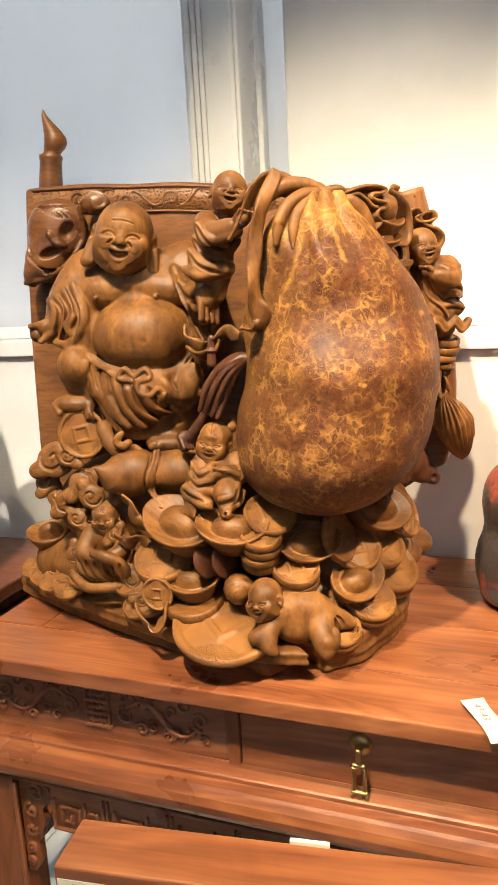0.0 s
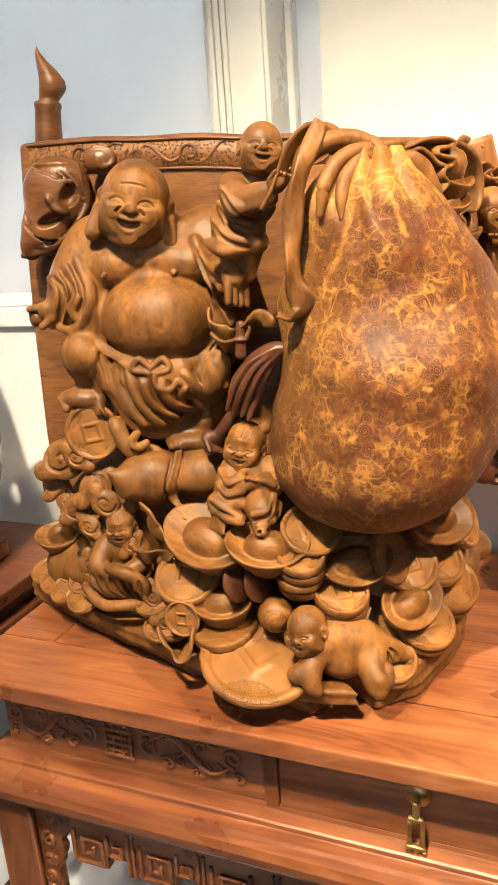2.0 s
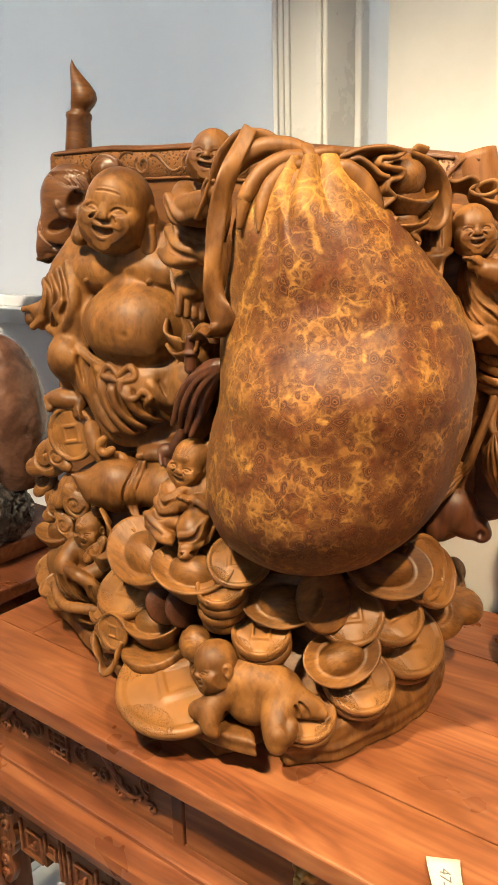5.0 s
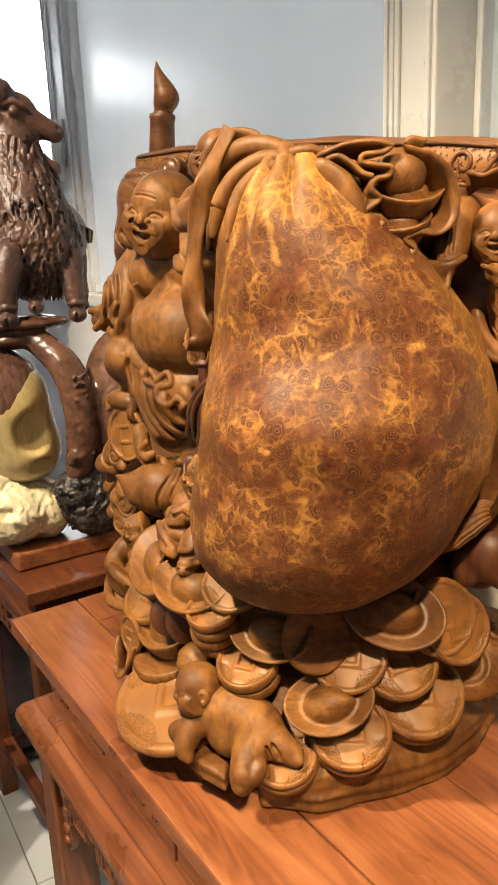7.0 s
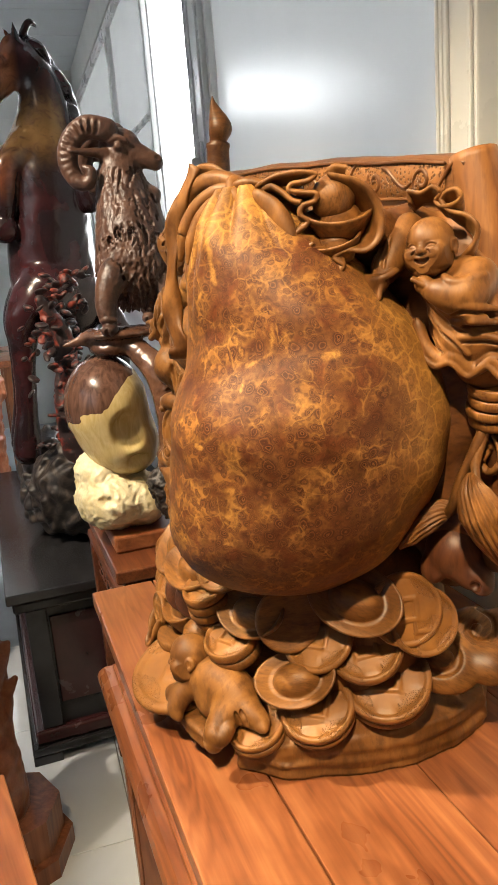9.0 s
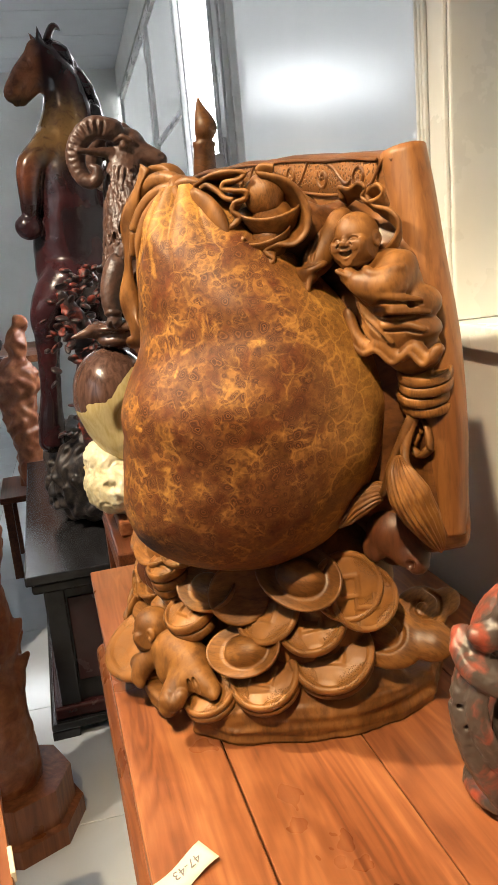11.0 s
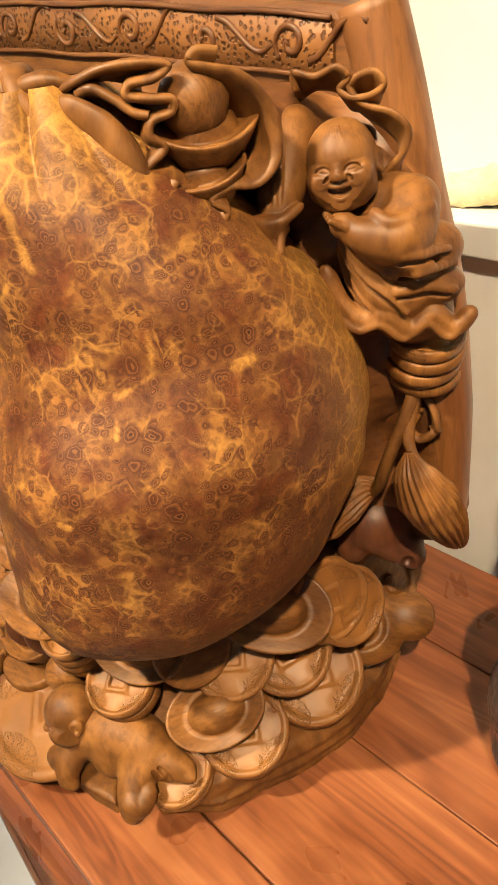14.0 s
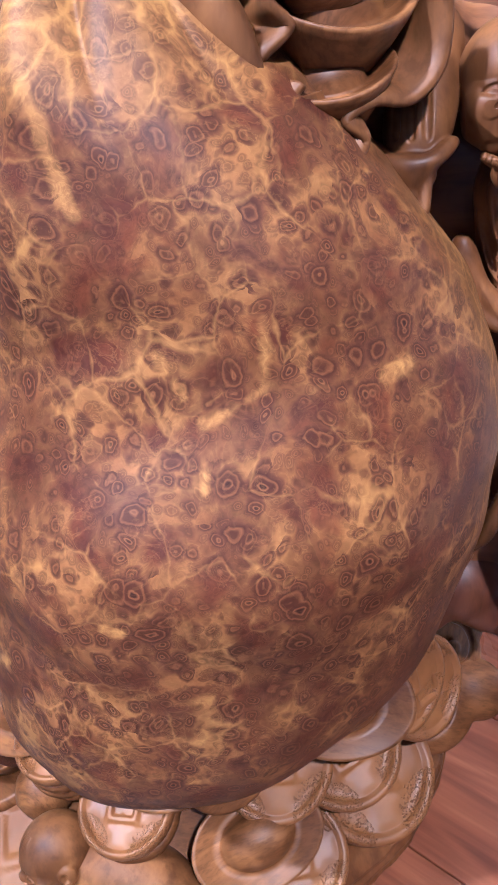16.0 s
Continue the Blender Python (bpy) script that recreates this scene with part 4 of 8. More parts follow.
def board():
    """The thick upright board behind the figures."""
    def edge(x):
        s = (x + 0.385) / 0.632
        return 1.553 - 0.014 * s - 0.043 * s * s + 0.0012 * math.sin(x * 40)

    left = [(-0.390, 1.550), (-0.400, 1.44), (-0.410, 1.283), (-0.416, 1.095), (-0.414, 1.0), (-0.395, 0.965), (-0.35, 0.95)]
    right = [(0.05, 0.95), (0.20, 1.0), (0.275, 1.040), (0.312, 1.052), (0.317, 1.075), (0.307, 1.20), (0.288, 1.33), (0.270, 1.44), (0.258, 1.494)]
    top = [(x, edge(x)) for x in np.linspace(0.25, -0.380, 24)]
    line = left + right + top[1:-1]
    bm = bmesh.new()

    def front(x):
        return 1.355 - 0.174 * (x + 0.385)
    vs = [bm.verts.new((x, front(x), z)) for x, z in line]
    f = bm.faces.new(vs)
    ex = bmesh.ops.extrude_face_region(bm, geom=[f])
    for v in ex["geom"]:
        if isinstance(v, bmesh.types.BMVert):
            v.co.y += 0.046
            v.co.x += 0.018 if v.co.x > 0 else 0.006
    bmesh.ops.recalc_face_normals(bm, faces=bm.faces)
    bmesh.ops.bevel(bm, geom=[e for e in bm.edges if len(e.link_faces) == 2 and e.calc_face_angle() > 0.9], offset=0.008, segments=3, affect="EDGES", profile=0.5)
    b = part("back_board", bm, BOARD, carving, "thick upright wooden back board, slightly flared", local=False)
    post = tube_mesh("end_post", [(0.319, 1.262, 1.070), (0.314, 1.262, 1.10), (0.311, 1.262, 1.19), (0.302, 1.262, 1.29), (0.284, 1.262, 1.38), (0.271, 1.263, 1.445), (0.259, 1.264, 1.497)], [0.014, 0.021, 0.0250, 0.0260, 0.0260, 0.0258, 0.0250], 40, 20, POST)
    part("end_post", post, None, b, "pale rounded end of the back board", local=False)
    # the band under the upper edge
    n = 40
    xs = np.linspace(-0.375, 0.238, n)
    v = []
    for x in xs:
        zt = edge(x) - 0.004
        v += [(x, front(x) + 0.002, zt - 0.044), (x, front(x) - 0.002, zt - 0.043), (x, front(x) - 0.002, zt - 0.003), (x, front(x) + 0.002, zt - 0.002)]
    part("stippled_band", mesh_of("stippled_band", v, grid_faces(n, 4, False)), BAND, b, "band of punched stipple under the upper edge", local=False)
    ms = []
    for dz in (-0.003, -0.043):
        ms.append(tube_mesh("t", [(x, front(x) - 0.0025, edge(x) - 0.004 + dz) for x in np.linspace(-0.375, 0.238, 12)], 0.0022, 60, 6))
    for i in range(7):
        cx = -0.29 + 0.082 * i
        zt = edge(cx) - 0.027
        s = spiral(cx, zt, 0.015, 1.2, 2.4 if i % 2 else -0.7, 0, 1 if i % 2 else -1)
        ms.append(tube_mesh("t", [(x, front(x) - 0.0015, z) for x, y, z in s], [0.0022, 0.003, 0.0032], 40, 6))
        tail = [(cx + 0.015 + 0.010 * k, 0, zt + (0.013 if i % 2 else -0.013) * math.cos(k * 0.8)) for k in range(6)]
        ms.append(tube_mesh("t", [(x, front(x) - 0.0015, z) for x, y, z in tail], [0.0028, 0.0022], 24, 6))
    part("scrollwork", joined("scrollwork", ms, BOARD), None, b, "flat carved scrolls", local=False)


board()


def finial():
    """The brush-shaped finial on the board's corner."""
    me = lathe("finial", [(0.0205, 0.0), (0.0205, 0.012), (0.0195, 0.04), (0.0190, 0.058), (0.0205, 0.064), (0.0200, 0.070), (0.0150, 0.073), (0.0155, 0.078), (0.0185, 0.086), (0.0200, 0.096), (0.0190, 0.108), (0.0150, 0.122), (0.0095, 0.136), (0.0045, 0.150), (0.0005, 0.162)], 24, BOARD)
    v = np.zeros(len(me.vertices) * 3, np.float32)
    me.vertices.foreach_get("co", v)
    v = v.reshape(-1, 3)
    up = np.clip((v[:, 2] - 0.07) / 0.09, 0, 1)
    v[:, 0] += 0.010 * np.sin(up * 4.6) - 0.004 * up
    me.vertices.foreach_set("co", v.ravel())
    ob = carved("finial", me, None, "turned finial with a flame-shaped tip")
    ob.matrix_basis = pose(-0.350, 1.380, 1.548, 0, 6, 0) @ Matrix.Diagonal((1, 1, 0.83, 1))


finial()

# height, centre and half widths of the sack
SACK = [(1.018, 0.105, 1.127, 0.129, 0.154), (1.06, 0.101, 1.123, 0.132, 0.156), (1.10, 0.110, 1.119, 0.135, 0.156), (1.15, 0.120, 1.128, 0.149, 0.168), (1.20, 0.130, 1.139, 0.148, 0.170), (1.25, 0.140, 1.130, 0.141, 0.172), (1.30, 0.128, 1.139, 0.143, 0.136), (1.35, 0.126, 1.117, 0.123, 0.112), (1.40, 0.114, 1.103, 0.097, 0.094), (1.435, 0.104, 1.096, 0.078, 0.076), (1.462, 0.106, 1.090, 0.054, 0.054), (1.482, 0.113, 1.087, 0.024, 0.026)]


def sack():
    t = np.array(SACK)
    rows, cols = 230, 340
    z = np.concatenate([1.018 + 0.10 * (1 - np.cos(np.linspace(0, math.pi / 2, 66))) ** 1.0, np.linspace(1.120, 1.482, rows - 66)])
    s = smooth_line(t, 500)
    cx, cy, rx, ry = [np.interp(z, s[:, 0], s[:, i]) for i in range(1, 5)]
    u = np.clip((z - 1.018) / 0.10, 0, 1)
    blur = np.exp(-0.5 * (np.arange(-25, 26) / 11.0) ** 2)
    cx, cy, rx, ry = [np.convolve(np.pad(a, 25, 'edge'), blur / blur.sum(), 'valid') for a in (cx, cy, rx, ry)]
    cap = np.sqrt(1 - (1 - u) ** 2)
    a = np.arange(cols) * 2 * math.pi / cols
    pleat = np.clip((z - 1.395) / 0.08, 0, 1)[:, None] ** 1.3
    side = 0.12 + 0.88 * np.clip(0.35 + np.cos(a - radians(222)), 0, 1)[None] ** 0.8
    fold = np.abs(np.sin(a[None] * 6.5 + 0.9 + 0.5 * np.sin(a * 3)[None] + 2.0 * (z - 1.42)[:, None])) ** 0.8
    r = 1 + pleat * side * (0.34 * fold - 0.20)
    x = cx[:, None] + rx[:, None] * cap[:, None] * np.cos(a)[None] * r
    y = cy[:, None] + ry[:, None] * cap[:, None] * np.sin(a)[None] * r
    v = np.stack([x, y, np.repeat(z[:, None], cols, 1)], -1).reshape(-1, 3)
    centre = np.stack([np.repeat(cx, cols), np.repeat(cy, cols), v[:, 2]], -1)

    def press(at, size, depth):
        d = np.linalg.norm((v - at) / size, axis=1)
        out = v - centre
        out /= np.linalg.norm(out, axis=1)[:, None] + 1e-6
        return -out * (depth * np.exp(-d ** 2 * 1.6))[:, None]
    v = v + press((0.195, 1.070, 1.118), (0.035, 0.05, 0.030), 0.016) + press((0.085, 1.02, 1.405), (0.012, 0.05, 0.045), 0.010) + press((0.15, 1.03, 1.34), (0.05, 0.06, 0.02), 0.003)
    v = v + press((0.10, 0.985, 1.19), (0.09, 0.09, 0.10), -0.003)
    wob = 0.0016 * (np.sin(v[:, 0] * 60 + 2 * np.sin(v[:, 2] * 31)) * np.sin(v[:, 2] * 47 + v[:, 1] * 40))
    v = v + (v - centre) / (np.linalg.norm(v - centre, axis=1)[:, None] + 1e-6) * wob[:, None]
    me = mesh_of("sack", v, grid_faces(rows, cols), BURL)

    def near(a, b, w):
        a, b = np.array(a), np.array(b)
        k = np.clip(((v - a) @ (b - a)) / ((b - a) @ (b - a)), 0, 1)[:, None]
        way = np.array((-0.42, 0.82, -0.39))
        k = np.clip(((v - a - np.outer((v - a) @ way, way)) @ (b - a)) / ((b - a) @ (b - a)), 0, 1)[:, None]
        d = np.linalg.norm(np.cross(v - a - k * (b - a), way), axis=1) + 0.0014 * np.sin(v[:, 0] * 300) * np.sin(v[:, 2] * 260)
        d = np.where((v - centre) @ way < 0, d, 1.0)
        return np.clip(1.4 - d / w, 0, 1)
    vein = np.zeros(len(v))
    for p, q, w in (((0.166, 1.015, 1.290), (0.163, 1.002, 1.225), 0.0030), ((0.166, 1.015, 1.290), (0.146, 1.018, 1.318), 0.0035), ((0.166, 1.015, 1.290), (0.190, 1.030, 1.304), 0.0045), ((0.187, 1.030, 1.302), (0.185, 1.036, 1.328), 0.006), ((0.13, 0.975, 1.212), (0.138, 0.976, 1.211), 0.006), ((0.056, 0.98, 1.160), (0.060, 0.98, 1.162), 0.006), ((0.231, 1.051, 1.302), (0.240, 1.06, 1.305), 0.009), ((0.160, 1.0, 1.162), (0.150, 0.99, 1.165), 0.009), ((0.10, 1.03, 1.42), (0.12, 1.02, 1.37), 0.010), ((0.07, 1.03, 1.41), (0.05, 1.0, 1.33), 0.010)):
        p, q = np.array(p) + (0.008, 0.006, 0.011), np.array(q) + (0.008, 0.006, 0.011)
        vein = np.maximum(vein, 0.56 * near(p, q, 0.28 * w))
    left = np.clip((0.125 - v[:, 0]) / 0.09, 0, 1)
    flank = 0.22 * np.clip((0.10 - v[:, 0]) / 0.10, 0, 1) * np.clip((v[:, 2] - 1.12) / 0.15, 0, 1)
    top = np.clip((v[:, 2] - 1.418 + 0.03 * left) / 0.05, 0, 1) * (0.55 + 0.22 * np.sin(v[:, 0] * 90 + v[:, 2] * 120))
    under = 0.55 * np.clip((v[:, 1] - 1.10) / 0.08, 0, 1) * np.clip((v[:, 0] - 0.15) / 0.06, 0, 1)
    me.attributes.new("vein", "FLOAT", "POINT").data.foreach_set("value", np.clip(np.maximum(np.maximum(vein, top), np.maximum(under, flank)), 0, 1).astype(np.float32))
    return carved("sack", me, None, "bulging sack of reddish burl wood with yellow veins, gathered at the neck")


sack()


def base():
    c = Clay((-0.50, 0.95, 0.79), (0.30, 1.46, 1.10), 0.0030)
    foot = [(-0.475, 1.350), (-0.322, 1.221), (-0.277, 1.188), (-0.149, 1.094), (-0.06, 1.040), (0.010, 1.003), (0.050, 1.040), (0.095, 1.010), (0.152, 1.043), (0.205, 1.110), (0.240, 1.178), (0.250, 1.235), (0.246, 1.30), (0.18, 1.39), (-0.10, 1.42), (-0.45, 1.41)]
    c.slab(foot, 0.8005, 0.850, 0.005, 0.004, 0.0024)
    lip = [(-0.468, 1.345), (-0.440, 1.300), (-0.400, 1.255), (-0.310, 1.190), (-0.255, 1.146), (-0.150, 1.070), (-0.07, 1.018), (0.0, 0.990), (0.040, 0.984), (0.068, 0.982), (0.060, 0.998), (0.040, 1.016), (0.02, 1.08), (-0.10, 1.30), (-0.45, 1.39)]
    c.slab(lip, 0.829, 0.851, 0.005, 0.006, 0.0020)
    step = [(-0.37, 1.300), (-0.27, 1.200), (-0.16, 1.105), (-0.05, 1.052), (0.04, 1.05), (0.04, 1.20), (-0.30, 1.36)]
    c.slab(step, 0.82, 0.872, 0.008, 0.006, 0.0022)
    right = [(0.080, 1.045), (0.14, 1.045), (0.195, 1.115), (0.226, 1.175), (0.235, 1.25), (0.16, 1.30), (0.05, 1.2)]
    c.slab(right, 0.82, 0.874, 0.014, 0.014, 0.0022)
    for at, r in (((-0.14, 1.29, 0.89), (0.24, 0.105, 0.085)), ((0.10, 1.20, 0.90), (0.12, 0.11, 0.11)), ((0.02, 1.21, 0.99), (0.15, 0.11, 0.09)), ((-0.19, 1.27, 1.0), (0.17, 0.075, 0.10)), ((0.17, 1.215, 0.98), (0.06, 0.070, 0.09)), ((-0.34, 1.32, 0.88), (0.09, 0.06, 0.06))):
        c.ball(at, r, 0.02)
    c.ball((0.050, 0.995, 0.806), (0.030, 0.050, 0.022), 0.006, (0, 0, -20), True)
    # long furrows that part the flank into layers
    for z in (0.811, 0.822):
        c.line([(-0.44, 1.318, z), (-0.30, 1.202, z + 0.003), (-0.155, 1.096, z), (-0.05, 1.032, z + 0.002)], 0.0026, 0.003, True, 26)
    for z, r in ((0.812, 0.0030), (0.825, 0.0036), (0.838, 0.0028)):
        c.line([(0.10, 1.005, z), (0.152, 1.040, z + 0.002), (0.207, 1.105, z + 0.005), (0.243, 1.175, z + 0.003), (0.254, 1.24, z + 0.007)], [0.5 * r, r, 1.3 * r, r, 0.6 * r], 0.004, True, 30)
    c.line([(0.100, 1.022, 0.851), (0.130, 1.034, 0.852), (0.165, 1.058, 0.858), (0.195, 1.10, 0.856)], [0.002, 0.005, 0.006, 0.003], 0.004, True, 20)
    c.line([(-0.30, 1.17, 0.853), (-0.22, 1.115, 0.853), (-0.14, 1.062, 0.853), (-0.06, 1.016, 0.853), (0.02, 0.99, 0.853)], [0.002, 0.004, 0.003, 0.004, 0.002], 0.004, True, 26)
    c.rough(0.0012, 70)
    carved("base", c.skin("base", CARVED), None, "uneven layered wooden base with a notch in front")


base()


# coins and ingots, one mesh of each kind
def coin_mesh():
    """A round coin in one skin, with a raised rim and a raised square frame."""
    rings = [0.0, 0.13, 0.20, 0.215, 0.235, 0.26, 0.285, 0.305, 0.325, 0.345, 0.37, 0.40, 0.43, 0.46, 0.49, 0.55, 0.68, 0.80, 0.825, 0.86, 0.93, 0.98, 1.0, 0.98, 0.90, 0.0]
    n = 48
    v = []
    for i, r in enumerate(rings):
        for j in range(n):
            a = j * 2 * math.pi / n
            x, y = r * math.cos(a), r * math.sin(a)
            q = max(abs(x), abs(y))
            frame_up = 0.05 * max(0, min(1, (q - 0.205) / 0.02)) * max(0, min(1, (0.345 - q) / 0.02))
            field = 0.035 if math.hypot(abs(x) - 0.80, abs(y) - 0.80) < 0.585 else 0.0
            z = 0.070 - field + frame_up if r < 0.815 else (0.06, 0.112, 0.114, 0.09, 0.0, -0.08, -0.11, -0.11)[i - 18]
            v.append((max(r, 0.0005) * math.cos(a), max(r, 0.0005) * math.sin(a), z if i < 23 or r > 0.01 else -0.11))
    for j in range(n):
        v[(len(rings) - 1) * n + j] = (0.0005 * math.cos(j * 2 * math.pi / n), 0.0005 * math.sin(j * 2 * math.pi / n), -0.11)
        v[(len(rings) - 2) * n + j] = (v[(len(rings) - 2) * n + j][0], v[(len(rings) - 2) * n + j][1], -0.11)
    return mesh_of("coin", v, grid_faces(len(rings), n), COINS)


COIN = coin_mesh()
PLAINCOIN = lathe("coin", [(0.0001, -0.11), (0.90, -0.11), (0.98, -0.08), (1.0, 0.0), (0.98, 0.09), (0.92, 0.115), (0.85, 0.10), (0.0001, 0.085)], 40, COINWOOD)


def ingot_mesh():
    me = lathe("ingot", [(0.0001, -0.62), (0.45, -0.62), (0.60, -0.56), (0.80, -0.22), (0.95, 0.02), (1.0, 0.12), (0.985, 0.17), (0.93, 0.175), (0.72, 0.08), (0.60, 0.06), (0.56, 0.10), (0.52, 0.22), (0.40, 0.34), (0.22, 0.41), (0.0001, 0.43)], 44, COINWOOD, 1.0, 0.72)
    v = np.zeros(len(me.vertices) * 3, np.float32)
    me.vertices.foreach_get("co", v)
    v = v.reshape(-1, 3)
    rim = np.clip((v[:, 2] + 0.6) / 0.7, 0, 1) * np.clip(np.hypot(v[:, 0], v[:, 1] / 0.72) - 0.5, 0, 1)
    v[:, 2] += 0.30 * rim * v[:, 0] ** 2
    me.vertices.foreach_set("co", v.ravel())
    return me


INGOT = ingot_mesh()


def lay(name, me, at, size, normal, turn=0.0, label="", flat=1.0, settle=False):
    """Lays a coin or an ingot: its centre, its radius, where its face looks, its turn about that."""
    ob = carved(name, me, None, label)
    if settle:
        at = settled(at)
    q = Vector(normal).to_track_quat("Z", "Y").to_matrix().to_4x4()
    ob.matrix_basis = Matrix.Translation(at) @ q @ pose(0, 0, 0, 0, 0, turn) @ Matrix.Diagonal((size, size, size * flat, 1))
    return ob


def stack(at, size, normal, count, gap):
    n = Vector(normal).normalized()
    for i in range(count):
        w = Vector(at) - n * gap * i + Vector((0.0016 * math.sin(i * 2.1), 0.0014 * math.cos(i * 1.7), 0))
        lay("coin", COIN if i == 0 else PLAINCOIN, w, size * (1 - 0.01 * (i % 2)), n, 40 * i, flat=gap * 4.2 / size)


# right flank
lay("ingot", INGOT, (0.144, 1.074, 0.918), 0.050, (0.34, -0.58, 0.74), 15)
stack((0.204, 1.160, 0.909), 0.055, (0.40, -0.45, 0.80), 2, 0.014)
lay("coin", COIN, (0.188, 1.146, 0.950), 0.046, (0.36, -0.50, 0.80), 20, flat=1.3)
stack((0.163, 1.084, 0.887), 0.046, (0.30, -0.45, 0.84), 2, 0.012)
stack((0.112, 1.030, 0.864), 0.037, (0.15, -0.40, 0.90), 2, 0.010)
lay("ingot", INGOT, (0.184, 1.138, 1.012), 0.058, (0.48, -0.62, 0.62), -20)
lay("coin", COIN, (0.224, 1.178, 1.000), 0.044, (0.80, -0.50, 0.30), 0)
lay("coin", COIN, (0.236, 1.194, 0.984), 0.042, (0.80, -0.45, 0.40), 0, flat=1.4)
lay("ingot", INGOT, (0.074, 1.070, 0.982), 0.050, (0.15, -0.62, 0.75), 0)
lay("coin", PLAINCOIN, (0.121, 1.085, 0.985), 0.040, (0.78, -0.50, 0.36), 0, flat=1.4)
lay("coin", COIN, (0.147, 1.108, 0.962), 0.044, (0.30, -0.60, 0.70), 0)
lay("coin", PLAINCOIN, (0.100, 1.082, 0.905), 0.045, (0.25, -0.70, 0.66), 0)
stack((0.006, 1.044, 1.003), 0.031, (0.05, -0.38, 0.92), 4, 0.0145)
stack((0.055, 1.044, 0.951), 0.036, (0.10, -0.42, 0.90), 2, 0.016)
lay("coin", COIN, (0.02, 1.07, 1.030), 0.040, (0.15, -0.50, 0.80), 0)
# left flank
for x, y, z, r, turn in ((-0.432, 1.322, 0.866, 0.031, 10), (-0.405, 1.288, 0.864, 0.031, 40), (-0.378, 1.255, 0.864, 0.030, 70), (-0.400, 1.318, 0.884, 0.031, 20), (-0.372, 1.288, 0.882, 0.030, 100), (-0.345, 1.255, 0.880, 0.031, 150), (-0.340, 1.222, 0.864, 0.030, 15), (-0.315, 1.225, 0.884, 0.030, 65), (-0.196, 1.118, 0.872, 0.030, 30), (-0.175, 1.105, 0.880, 0.028, 60), (-0.210, 1.145, 0.900, 0.032, 75)):
    lay("coin", COIN, (x, y, z), r, (-0.15, -0.42, 0.89), turn, flat=1.3)
lay("ingot", INGOT, (-0.036, 1.062, 1.010), 0.056, (0.02, -0.42, 0.90), -8)
lay("ingot", INGOT, (-0.116, 1.098, 1.008), 0.068, (-0.10, -0.50, 0.86), -25)
stack((-0.151, 1.106, 0.953), 0.048, (-0.08, -0.50, 0.86), 2, 0.014)
lay("ingot", INGOT, (-0.106, 1.080, 0.922), 0.048, (-0.05, -0.30, 0.94), -10, flat=1.1)
lay("coin", PLAINCOIN, (-0.104, 1.078, 0.893), 0.047, (-0.05, -0.30, 0.94), 0, flat=1.6)
lay("coin", COIN, (-0.052, 1.040, 0.872), 0.082, (0.02, -0.36, 0.93), 30, flat=0.8)
lay("coin", COIN, (-0.157, 1.064, 0.912), 0.026, (-0.25, -0.96, 0.10), 0, flat=1.2)
lay("coin", COIN, (-0.287, 1.202, 1.139), 0.042, (-0.05, -0.99, 0.08), 10)
lay("ingot", INGOT, (-0.394, 1.310, 0.932), 0.043, (-0.05, -0.45, 0.88), 20, flat=1.5)
lay("bead", lathe("bead", [(0.0001, -1), (0.5, -0.87), (0.87, -0.5), (1, 0), (0.87, 0.5), (0.5, 0.87), (0.0001, 1)], 24, COINWOOD), (-0.031, 1.052, 0.921), 0.024, (0, 0, 1), label="round carved ball")
for dx in (-0.05, -0.075):
    lay("coin", PLAINCOIN, (0.012 + dx, 1.050, 0.966), 0.030, (0.75 if dx > -0.06 else 0.65, -0.62, 0.20), 0, "dark leaning coin", settle=True).data = lathe("coin", [(0.0001, -0.11), (0.9, -0.11), (1.0, 0.0), (0.93, 0.115), (0.0001, 0.09)], 32, CARVED_DARK)


def cloud(at, r, normal, turn=0.0, flip=1, mat=None):
    """A scrolled cloud: a soft pad with a spiral furrow."""
    c = Clay((-1.7, -1.35, -0.6), (1.7, 1.35, 0.6), 0.045)
    c.ball((0, 0, 0), (1.0, 0.9, 0.36), 0.1).ball((1.0 * flip, 0.35, -0.05), (0.55, 0.5, 0.3), 0.15).ball((-0.9 * flip, -0.35, -0.08), (0.6, 0.45, 0.3), 0.15)
    sp = [(flip * 0.82 * (1 - 0.11 * i) * math.cos(i * 0.8 + 2.6), 0.74 * (1 - 0.11 * i) * math.sin(i * 0.8 + 2.6), 0.26 + 0.012 * i) for i in range(9)]
    c.line(sp, 0.075, 0.06, True, 40)
    c.ball((0, 0, 0.34), (0.16, 0.16, 0.12), 0.08)
    ob = carved("cloud", c.skin("cloud", mat or COINWOOD), None, "scrolled carved cloud")
    if at[0] < 0:
        at = settled(at)
    q = Vector(normal).to_track_quat("Z", "Y").to_matrix().to_4x4()
    ob.matrix_basis = Matrix.Translation(at) @ q @ pose(0, 0, 0, 0, 0, turn) @ Matrix.Diagonal((r, r, r, 1))


cloud((-0.325, 1.212, 1.074), 0.034, (-0.12, -0.9, 0.35), 10)
cloud((-0.276, 1.186, 1.040), 0.026, (0.05, -0.95, 0.25), 60, -1)
cloud((-0.305, 1.195, 1.005), 0.025, (-0.1, -0.95, 0.2), 20)
cloud((-0.258, 1.165, 1.025), 0.022, (0.1, -0.95, 0.2), -40, -1)
cloud((-0.270, 1.18, 0.965), 0.024, (-0.1, -0.95, 0.2), 100)
